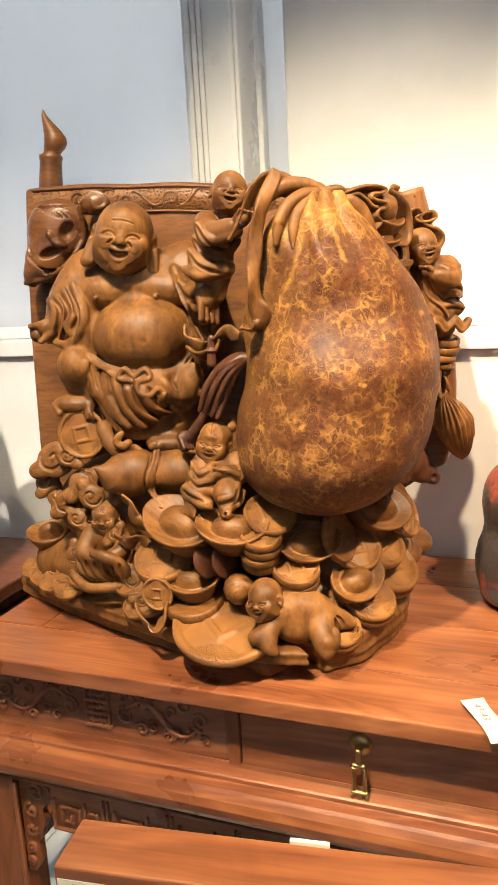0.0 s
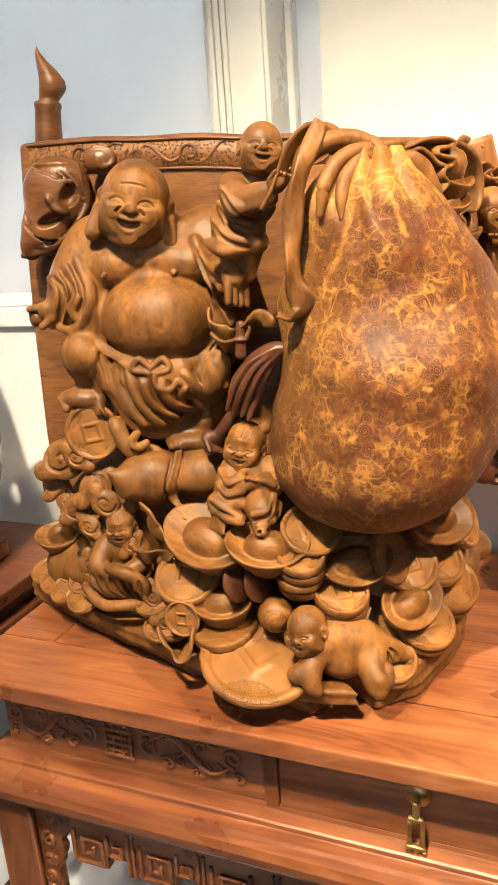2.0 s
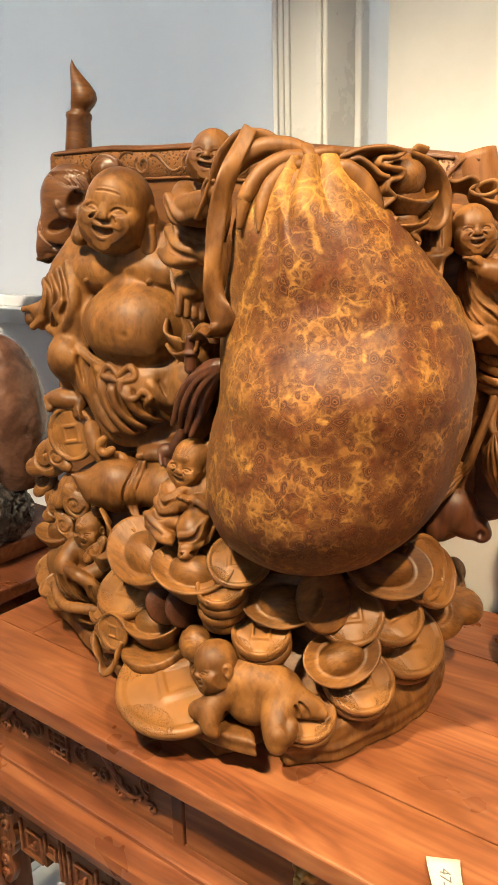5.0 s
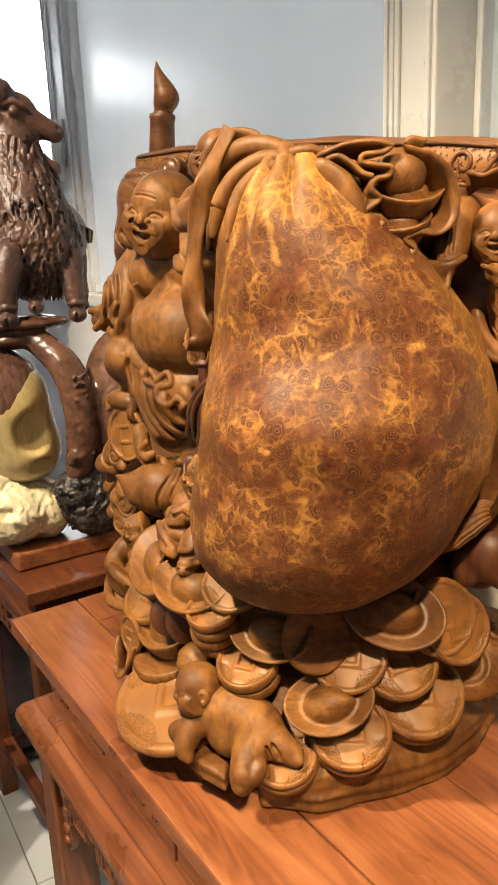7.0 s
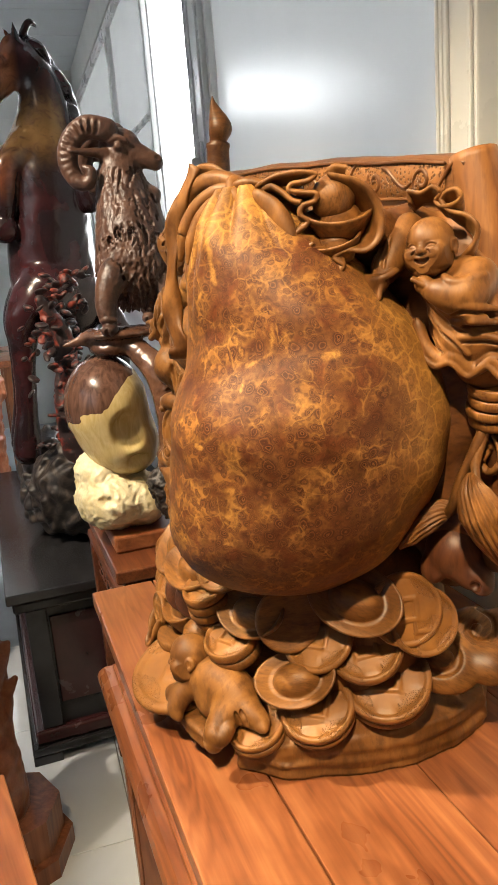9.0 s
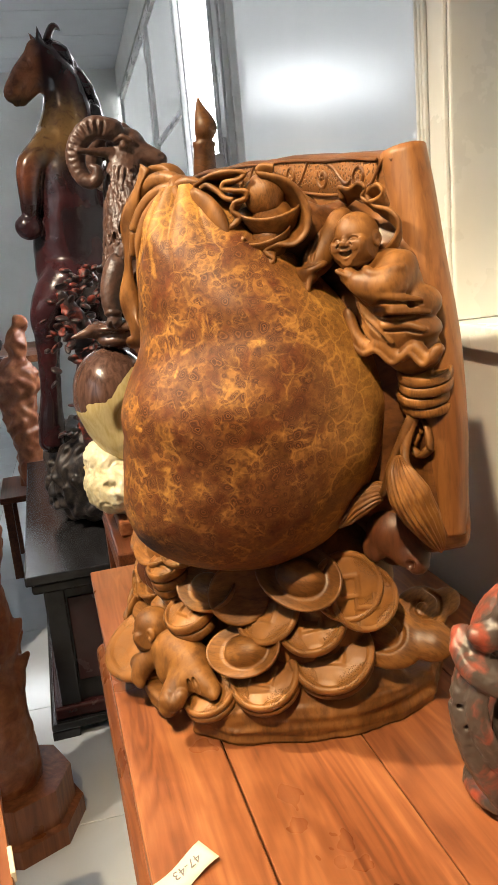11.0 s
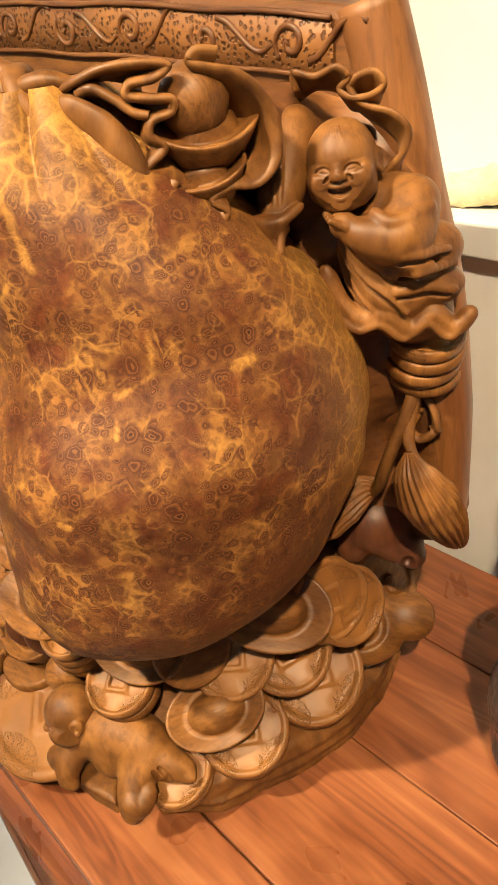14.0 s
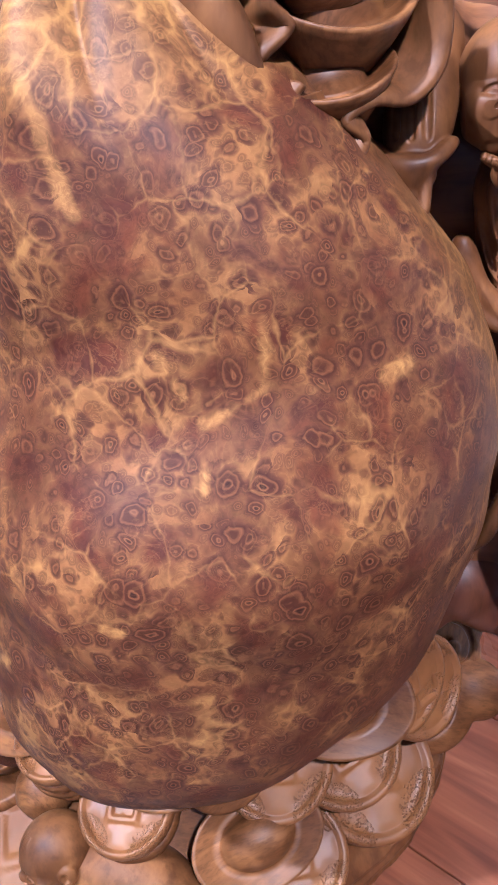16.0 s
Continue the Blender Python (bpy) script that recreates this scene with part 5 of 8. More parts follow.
for x, y, z, r, turn, flip in ((-0.345, 1.222, 1.035, 0.022, 40, 1), (-0.330, 1.216, 1.010, 0.018, 110, -1), (-0.236, 1.168, 1.006, 0.018, 10, 1), (-0.222, 1.150, 0.968, 0.016, 70, -1), (-0.286, 1.176, 0.985, 0.018, -30, -1), (-0.206, 1.140, 0.935, 0.017, 35, 1), (-0.190, 1.118, 0.905, 0.016, -60, -1), (-0.292, 1.172, 0.925, 0.017, 80, 1), (-0.168, 1.085, 0.885, 0.015, 20, -1), (-0.300, 1.190, 1.085, 0.020, -20, -1)):
    cloud((x, y, z), r, (-0.1, -0.93, 0.3), turn, flip)
cloud((0.228, 1.238, 0.917), 0.050, (0.45, -0.55, 0.72), -25)
cloud((0.243, 1.282, 0.938), 0.036, (0.5, -0.35, 0.8), 40, -1)


# ---- the figures, each one plain mesh ----
def drape(c, lines, r, soft=1.6):
    """Soft raised folds of cloth laid on a body, each with a furrow beside it."""
    for f in lines:
        c.seam(f, [0.5 * r, r, 0.8 * r], soft * r, False, 16, 0.35)
    for f in lines:
        c.seam([(x, y, z - 1.5 * r) for x, y, z in f], [0.25 * r, 0.6 * r, 0.4 * r], 0.8 * r, True, 16, 0.1)


def face_mesh(kind):
    """A laughing head of unit size: crescent eyes, full cheeks, open mouth with teeth."""
    c = Clay((-1.3, -1.25, -1.35), (1.3, 1.2, 1.25), 0.026)
    old = kind == "monk"
    c.ball((0, 0.08, 0.14), (0.90, 0.98, 0.96), 0.1)
    c.ball((0, -0.18, -0.40), (0.82, 0.70, 0.58), 0.35)
    c.ball((0, -0.66, -0.74), 0.22, 0.25).ball((0, -0.36, -0.90), (0.52, 0.42, 0.20), 0.16)
    for s in (-1, 1):
        c.ball((0.46 * s, -0.58, -0.22), 0.35, 0.18)
        c.ball((0.38 * s, -0.90, 0.10), (0.22, 0.06, 0.08), 0.14, (0, 0, 22 * s), True)
        c.ball((0.37 * s, -0.74, 0.09), (0.22, 0.13, 0.13), 0.06, (0, 0, 22 * s))
        c.seam([(0.60 * s, -0.7, 0.01), (0.50 * s, -0.8, 0.10), (0.37 * s, -0.86, 0.13), (0.25 * s, -0.88, 0.09), (0.18 * s, -0.9, 0.01)], [0.020, 0.036, 0.040, 0.036, 0.020], 0.015, True, 26, 0.05)
        c.ball((0.13 * s, -0.91, -0.13), (0.10, 0.09, 0.08), 0.07)
        c.ball((0.07 * s, -0.99, -0.18), (0.035, 0.04, 0.03), 0.03, cut=True)
        c.seam([(0.24 * s, -0.9, -0.10), (0.38 * s, -0.88, -0.20), (0.50 * s, -0.82, -0.34), (0.50 * s, -0.74, -0.52)], [0.018, 0.034, 0.032, 0.014], 0.05, True, 22, 0.1)
        c.ball((0.93 * s, 0.06, -0.06), (0.13, 0.24, 0.34 if old else 0.30), 0.08, (0, 0, -15 * s))
        c.ball((1.03 * s, -0.08, -0.04), (0.08, 0.12, 0.18), 0.04, cut=True)
        c.ball((1.01 * s, -0.02, -0.30), (0.07, 0.10, 0.12), 0.06)
        if old:
            c.limb((0.98 * s, 0.0, -0.30), (1.04 * s, -0.10, -0.88), 0.13, 0.24, 0.10)
    c.limb((0, -0.84, 0.08), (0, -0.93, -0.08), 0.055, 0.095, 0.16)
    c.ball((0, -0.97, -0.10), (0.12, 0.10, 0.09), 0.08)
    # mouth: a deep crescent with lifted corners, a row of teeth under the upper lip, full lips
    c.seam([(-0.42, -0.76, -0.27), (-0.22, -0.88, -0.335), (0, -0.93, -0.36), (0.22, -0.88, -0.335), (0.42, -0.76, -0.27)], [0.02, 0.045, 0.045, 0.045, 0.02], 0.06, False, 24, 0.3)
    c.seam([(-0.30, -0.78, -0.56), (0, -0.88, -0.68), (0.30, -0.78, -0.56)], [0.03, 0.06, 0.03], 0.06, False, 20, 0.3)
    c.seam([(-0.44, -0.74, -0.28), (-0.24, -0.84, -0.44), (0, -0.88, -0.52), (0.24, -0.84, -0.44), (0.44, -0.74, -0.28)], [0.020, 0.075, 0.105, 0.075, 0.020], 0.02, True, 30, 0.1)
    c.line([(-0.24, -0.72, -0.395), (0, -0.80, -0.445), (0.24, -0.72, -0.395)], [0.035, 0.055, 0.035], 0.015, False, 16)
    c.line([(-0.10, -0.74, -0.585), (0, -0.77, -0.60), (0.10, -0.74, -0.585)], 0.05, 0.02, False, 10)
    if kind == "monk":
        for z in (0.50, 0.60, 0.70):
            c.seam([(-0.34, -0.8, z - 0.03), (-0.12, -0.85, z + 0.01), (0.12, -0.85, z + 0.01), (0.34, -0.8, z - 0.03)], [0.012, 0.022, 0.022, 0.012], 0.03, True, 22, 0.0)
    elif kind == "hair":
        c.ball((0, 0.20, 0.34), (0.96, 0.92, 0.84), 0.03)
        c.ball((0, -0.62, 0.52), (0.42, 0.30, 0.26), 0.08)
        for i in range(-5, 6):
            c.seam([(0.10 * i, -0.8, 0.66), (0.15 * i, -0.6, 0.86), (0.17 * i, -0.2, 1.08)], 0.026, 0.02, True, 14, 0.0)
    else:
        for i in range(-2, 3):
            c.seam([(0.05 * i, -0.4, 1.02), (0.07 * i, -0.6, 0.86), (0.09 * i + 0.03, -0.7, 0.70)], [0.012, 0.030, 0.012], 0.02, False, 14, 0.3)
    return c.skin("head", None)


FACES = {}


def head(c, at, r, yaw=0.0, nod=0.0, lean=0.0, kind="child"):
    """Sets a finished head on a body: its core is pressed into the clay, its skin is joined on by figure()."""
    m = Euler((radians(nod), radians(lean), radians(yaw))).to_matrix()

    def p(x, y, z):
        w = m @ Vector((x * r, y * r, z * r))
        return (at[0] + w.x, at[1] + w.y, at[2] + w.z)
    c.ball(p(0, 0.05, -0.1), 0.72 * r, 0.1 * r)
    if kind not in FACES:
        FACES[kind] = face_mesh(kind)
    c.heads.append((kind, Matrix.Translation(at) @ m.to_4x4() @ Matrix.Scale(r, 4)))
    return p


def figure(name, c, mat):
    """The skin of a body with its heads, as one mesh."""
    bm = bmesh.new()
    me = c.skin(name, mat)
    bm.from_mesh(me)
    bpy.data.meshes.remove(me)
    for kind, m in c.heads:
        h = FACES[kind].copy()
        h.transform(m)
        bm.from_mesh(h)
        bpy.data.meshes.remove(h)
    me = bpy.data.meshes.new(name)
    bm.to_mesh(me)
    bm.free()
    me.materials.append(mat)
    me.polygons.foreach_set("use_smooth", np.full(len(me.polygons), True))
    return me


def hand(c, at, way, r, fingers=4):
    """A closed plain hand with finger furrows."""
    w = Vector(way).normalized()
    side = w.cross(Vector((0.2, 0.1, 1))).normalized()
    c.ball(at, r, 0.004)
    for i in range(fingers):
        o = Vector(at) + side * (i - (fingers - 1) / 2) * r * 0.55
        c.limb(o, o + w * r * 1.5 - Vector((0, 0, r * 0.4)), r * 0.32, r * 0.26, 0.0012)


def monk():
    c = Clay((-0.375, 1.10, 1.075), (-0.045, 1.33, 1.485), 0.0015)
    # trunk
    c.ball((-0.185, 1.275, 1.345), (0.108, 0.060, 0.052), 0.02)
    c.ball((-0.236, 1.235, 1.341), (0.048, 0.036, 0.030), 0.008).ball((-0.138, 1.232, 1.343), (0.052, 0.036, 0.030), 0.008)
    c.ball((-0.176, 1.228, 1.272), (0.083, 0.076, 0.064), 0.003)
    c.ball((-0.165, 1.150, 1.268), 0.004, 0.004, cut=True)
    for x, y, z in ((-0.246, 1.198, 1.331), (-0.152, 1.196, 1.333)):
        c.ball((x, y, z), 0.0035, 0.003)
    c.limb((-0.20, 1.24, 1.40), (-0.19, 1.25, 1.36), 0.042, 0.055, 0.02)
    c.ball((-0.262, 1.27, 1.365), 0.045, 0.02).ball((-0.112, 1.265, 1.370), 0.048, 0.02)
    head(c, (-0.201, 1.214, 1.420), 0.0475, 4, 4, 10, "monk")
    # the open robe: its edge along the belly and the sash round the waist
    c.ball((-0.272, 1.240, 1.285), (0.032, 0.046, 0.062), 0.012)
    c.ball((-0.086, 1.240, 1.275), (0.024, 0.045, 0.070), 0.012)
    edge = [(-0.286, 1.220, 1.350), (-0.268, 1.200, 1.325), (-0.263, 1.188, 1.29), (-0.262, 1.178, 1.258), (-0.252, 1.168, 1.236)]
    for dx, dy, rr in ((0.0, 0.0, 0.0042), (-0.010, 0.001, 0.0040), (-0.021, 0.005, 0.0045)):
        c.seam([(x + dx, y + dy, z) for x, y, z in edge], rr, 0.005, False, 26, 0.3)
    far_edge = [(-0.094, 1.235, 1.372), (-0.092, 1.206, 1.335), (-0.088, 1.196, 1.295), (-0.092, 1.186, 1.262), (-0.104, 1.170, 1.240)]
    for dx, dy, rr in ((0.0, 0.0, 0.0042), (0.011, 0.003, 0.0045), (0.022, 0.010, 0.0045)):
        c.seam([(x + dx, y + dy, z) for x, y, z in far_edge], rr, 0.005, False, 26, 0.3)
    sash = [(-0.256, 1.166, 1.240), (-0.224, 1.153, 1.222), (-0.188, 1.147, 1.214), (-0.150, 1.150, 1.215), (-0.118, 1.164, 1.228), (-0.098, 1.180, 1.250)]
    for o in (0.004, 0.0, -0.004):
        c.seam([(x, y, z + o) for x, y, z in sash], 0.0036, 0.003, False, 40, 0.25)
    c.seam([(x, y, z + 0.006) for x, y, z in sash], 0.0012, 0.001, True, 40, 0.0)
    c.seam([(x, y, z - 0.0075) for x, y, z in sash], 0.0018, 0.002, True, 40, 0.0)
    # sleeve and hand on the board's side
    c.line([(-0.278, 1.268, 1.362), (-0.290, 1.250, 1.325), (-0.298, 1.232, 1.292)], [0.034, 0.038, 0.034], 0.01, False, 8)
    for x in (-0.278, -0.292, -0.306, -0.318):
        f = [(x - 0.006, 1.21, 1.352 + (x + 0.278) * 0.6), (x + 0.010, 1.2, 1.315), (x + 0.008, 1.2, 1.290), (x - 0.006, 1.2, 1.266)]
        c.seam(f, [0.003, 0.006, 0.0065, 0.005], 0.007, False, 20, 0.45)
    for x in (-0.285, -0.299, -0.312):
        f = [(x - 0.006, 1.21, 1.350 + (x + 0.278) * 0.6), (x + 0.010, 1.2, 1.315), (x + 0.008, 1.2, 1.290), (x - 0.006, 1.2, 1.262)]
        c.seam(f, [0.001, 0.003, 0.0035, 0.003], 0.004, True, 20, 0.1)
    c.line([(-0.324, 1.222, 1.270), (-0.308, 1.204, 1.262), (-0.290, 1.198, 1.262), (-0.282, 1.196, 1.274), (-0.290, 1.194, 1.288), (-0.280, 1.194, 1.304)], 0.0042, 0.004, False, 26)
    c.limb((-0.306, 1.222, 1.290), (-0.328, 1.212, 1.286), 0.016, 0.014, 0.006)
    for i in range(3):
        c.limb((-0.330, 1.208 + 0.006 * i, 1.292 - 0.004 * i), (-0.352, 1.208 + 0.007 * i, 1.288 - 0.007 * i), 0.0058, 0.0046, 0.002)
    c.limb((-0.320, 1.204, 1.278), (-0.334, 1.200, 1.266), 0.006, 0.005, 0.003)
    c.ball((-0.344, 1.217, 1.275), 0.0120, 0.001)
    # knee, shin and foot
    c.ball((-0.282, 1.212, 1.226), (0.031, 0.040, 0.036), 0.008)
    c.limb((-0.280, 1.220, 1.215), (-0.278, 1.222, 1.178), 0.029, 0.022, 0.01)
    c.ball((-0.287, 1.206, 1.166), (0.036, 0.021, 0.016), 0.006)
    for i in range(4):
        c.ball((-0.318 + 0.003 * i, 1.200 - 0.003 * i, 1.166 - 0.004 * i), 0.0058, 0.002)
    for o in (0.0, 0.011):
        c.seam([(-0.262 + o, 1.182, 1.235), (-0.268 + o, 1.180, 1.205), (-0.260 + o, 1.182, 1.172), (-0.264 + o, 1.184, 1.148)], 0.0045, 0.006, False, 16)
    # the skirt, its swags and its curled hem
    c.ball((-0.176, 1.238, 1.190), (0.086, 0.078, 0.062), 0.010)
    c.ball((-0.190, 1.226, 1.150), (0.060, 0.056, 0.042), 0.012)
    c.ball((-0.128, 1.240, 1.155), (0.050, 0.045, 0.05), 0.012)
    hem = [(-0.258, 1.170, 1.222), (-0.248, 1.166, 1.186), (-0.228, 1.166, 1.150), (-0.206, 1.168, 1.124), (-0.180, 1.166, 1.118), (-0.150, 1.168, 1.132), (-0.122, 1.182, 1.160)]
    c.seam([(x - 0.002, y, z - 0.016) for x, y, z in hem[1:]], 0.011, 0.004, True, 34, 0.0)
    c.seam(hem, [0.004, 0.006, 0.0065, 0.0065, 0.006, 0.006, 0.004], 0.004, False, 34, 0.2)
    c.seam([(x + 0.003, y, z + 0.0085) for x, y, z in hem], 0.0022, 0.003, True, 34, 0.0)
    for f in (((-0.250, 1.17, 1.222), (-0.238, 1.16, 1.185), (-0.216, 1.16, 1.150)), ((-0.236, 1.158, 1.214), (-0.222, 1.154, 1.172), (-0.198, 1.160, 1.138)), ((-0.216, 1.152, 1.206), (-0.200, 1.152, 1.168), (-0.174, 1.160, 1.136)), ((-0.196, 1.15, 1.196), (-0.182, 1.15, 1.168), (-0.154, 1.165, 1.146)), ((-0.172, 1.152, 1.196), (-0.158, 1.156, 1.172), (-0.134, 1.170, 1.158)), ((-0.140, 1.158, 1.206), (-0.124, 1.172, 1.186), (-0.108, 1.188, 1.180))):
        c.seam(f, [0.003, 0.0055, 0.0045], 0.007, False, 18, 0.35)
        c.seam([(x + 0.010, y, z + 0.002) for x, y, z in f], [0.001, 0.0040, 0.002], 0.004, True, 18, 0.0)
    c.ball((-0.103, 1.192, 1.200), (0.022, 0.020, 0.034), 0.008, (0, 20, 0))
    c.seam([(-0.084, 1.19, 1.190), (-0.100, 1.180, 1.168), (-0.118, 1.180, 1.160), (-0.130, 1.184, 1.168)], 0.005, 0.004, False, 18)
    c.line([(-0.240, 1.184, 1.135), (-0.228, 1.176, 1.110), (-0.212, 1.172, 1.094), (-0.190, 1.172, 1.088), (-0.184, 1.172, 1.098), (-0.196, 1.172, 1.104)], [0.010, 0.010, 0.008, 0.007, 0.006, 0.004], 0.005, False, 24)
    c.line([(-0.206, 1.160, 1.128), (-0.214, 1.158, 1.116), (-0.204, 1.158, 1.108), (-0.194, 1.160, 1.114)], 0.005, 0.003, False, 14)
    for f in (((-0.184, 1.147, 1.214), (-0.200, 1.140, 1.226), (-0.208, 1.143, 1.212), (-0.188, 1.145, 1.208)), ((-0.184, 1.147, 1.214), (-0.168, 1.140, 1.226), (-0.160, 1.145, 1.213), (-0.180, 1.145, 1.207)), ((-0.180, 1.143, 1.208), (-0.176, 1.141, 1.192), (-0.160, 1.142, 1.186), (-0.148, 1.146, 1.196), (-0.138, 1.148, 1.188)), ((-0.138, 1.148, 1.188), (-0.146, 1.146, 1.176), (-0.140, 1.15, 1.166))):
        c.seam(f, 0.0036, 0.002, False, 20, -0.2)
    # the other foot and the arm towards the sack
    c.limb((-0.135, 1.235, 1.16), (-0.137, 1.215, 1.115), 0.034, 0.026, 0.01)
    c.ball((-0.138, 1.196, 1.106), (0.036, 0.022, 0.015), 0.006)
    for i in range(5):
        c.ball((-0.162 + 0.0115 * i, 1.178 + 0.001 * i, 1.104), 0.0062, 0.002)
    c.line([(-0.105, 1.262, 1.368), (-0.085, 1.22, 1.345), (-0.070, 1.165, 1.335)], [0.036, 0.028, 0.022], 0.01, False, 8)
    hand(c, (-0.068, 1.140, 1.332), (0.1, -0.4, -1), 0.018)
    drape(c, (((-0.126, 1.215, 1.375), (-0.110, 1.19, 1.345), (-0.086, 1.17, 1.335)), ((-0.118, 1.215, 1.36), (-0.100, 1.19, 1.325), (-0.078, 1.17, 1.315)), ((-0.100, 1.20, 1.33), (-0.088, 1.18, 1.30), (-0.072, 1.18, 1.30)), ((-0.098, 1.19, 1.30), (-0.084, 1.185, 1.27), (-0.072, 1.20, 1.27)), ((-0.096, 1.19, 1.27), (-0.084, 1.185, 1.24), (-0.074, 1.20, 1.23))), 0.0055)
    c.rough(0.0004, 160)
    carved("monk_figure", figure("monk_figure", c, CARVED), None, "carved smiling bald monk figure with a bare round belly", settle=True)


monk()


def child(name, lo, hi, build, label, mat=None, step=0.00095):
    c = Clay(lo, hi, step)
    build(c)
    carved(name, figure(name, c, mat or CARVED), None, label, settle=lo[0] < -0.1)


def climbing(c):
    head(c, (-0.036, 1.124, 1.472), 0.0265, 8, -6, 8)
    c.limb((-0.038, 1.13, 1.45), (-0.05, 1.14, 1.42), 0.016, 0.026, 0.01)
    c.ball((-0.052, 1.140, 1.415), (0.029, 0.026, 0.030), 0.01)
    c.line([(-0.070, 1.13, 1.435), (-0.060, 1.105, 1.418), (-0.030, 1.085, 1.425)], [0.015, 0.014, 0.011], 0.006, False, 10)
    hand(c, (-0.018, 1.080, 1.434), (0.3, -0.3, 0.6), 0.011)
    c.seam([(-0.078, 1.125, 1.428), (-0.068, 1.098, 1.408), (-0.040, 1.088, 1.412), (-0.022, 1.09, 1.418)], 0.006, 0.004, False, 16, 0.35)
    c.seam([(-0.084, 1.13, 1.410), (-0.066, 1.105, 1.394), (-0.036, 1.108, 1.398), (-0.024, 1.13, 1.41)], 0.005, 0.004, False, 16, 0.35)
    c.ball((-0.064, 1.142, 1.385), (0.033, 0.03, 0.024), 0.008)
    c.ball((-0.072, 1.128, 1.368), (0.026, 0.024, 0.016), 0.008)
    c.seam([(-0.100, 1.13, 1.372), (-0.080, 1.108, 1.362), (-0.052, 1.108, 1.366), (-0.04, 1.12, 1.378)], 0.005, 0.004, False, 16, 0.35)
    for i in range(4):
        c.seam([(-0.088 + 0.012 * i, 1.118 - 0.002 * i, 1.405), (-0.082 + 0.012 * i, 1.112, 1.390), (-0.072 + 0.010 * i, 1.112, 1.375)], 0.002, 0.003, True, 8, 0.0)
    c.limb((-0.050, 1.135, 1.365), (-0.056, 1.14, 1.335), 0.017, 0.013, 0.006)
    c.ball((-0.040, 1.118, 1.372), 0.013, 0.004)
    drape(c, (((-0.080, 1.124, 1.432), (-0.066, 1.106, 1.412), (-0.040, 1.102, 1.402)), ((-0.086, 1.126, 1.416), (-0.070, 1.108, 1.398), (-0.042, 1.108, 1.388)), ((-0.094, 1.128, 1.398), (-0.078, 1.110, 1.380), (-0.050, 1.108, 1.372))), 0.0042)


def sitting(c):
    head(c, (-0.058, 1.112, 1.124), 0.026, -14, 4, 8, "hair")
    c.ball((-0.034, 1.118, 1.146), 0.009, 0.003)
    c.ball((-0.050, 1.112, 1.085), (0.033, 0.026, 0.030), 0.01)
    c.line([(-0.028, 1.11, 1.098), (-0.020, 1.09, 1.080), (-0.038, 1.078, 1.088)], [0.014, 0.013, 0.010], 0.005, False, 10)
    c.line([(-0.076, 1.11, 1.095), (-0.082, 1.09, 1.075), (-0.060, 1.076, 1.084)], [0.014, 0.013, 0.010], 0.005, False, 10)
    hand(c, (-0.050, 1.074, 1.088), (0.1, -0.5, 0.6), 0.009)
    c.ball((-0.080, 1.080, 1.060), (0.026, 0.022, 0.016), 0.006)
    c.ball((-0.036, 1.072, 1.058), (0.022, 0.022, 0.022), 0.006)
    c.limb((-0.036, 1.062, 1.055), (-0.036, 1.052, 1.040), 0.018, 0.012, 0.006)
    c.ball((-0.036, 1.046, 1.036), (0.010, 0.014, 0.008), 0.003)
    c.ball((-0.070, 1.060, 1.046), (0.014, 0.014, 0.008), 0.004)
    for f in (((-0.100, 1.09, 1.068), (-0.085, 1.066, 1.060), (-0.062, 1.060, 1.050)), ((-0.098, 1.085, 1.052), (-0.080, 1.062, 1.048), (-0.060, 1.056, 1.042)), ((-0.020, 1.075, 1.075), (-0.026, 1.055, 1.062), (-0.046, 1.052, 1.055)), ((-0.014, 1.080, 1.06), (-0.020, 1.058, 1.045), (-0.040, 1.046, 1.043))):
        c.seam(f, 0.0036, 0.003, False, 12, 0.35)
        c.seam([(x, y - 0.002, z - 0.006) for x, y, z in f], 0.002, 0.003, True, 12, 0.0)
    drape(c, (((-0.090, 1.095, 1.098), (-0.078, 1.082, 1.086), (-0.058, 1.084, 1.098)), ((-0.092, 1.092, 1.084), (-0.080, 1.078, 1.074), (-0.062, 1.076, 1.078)), ((-0.016, 1.098, 1.098), (-0.018, 1.082, 1.084), (-0.034, 1.078, 1.092))), 0.0036)


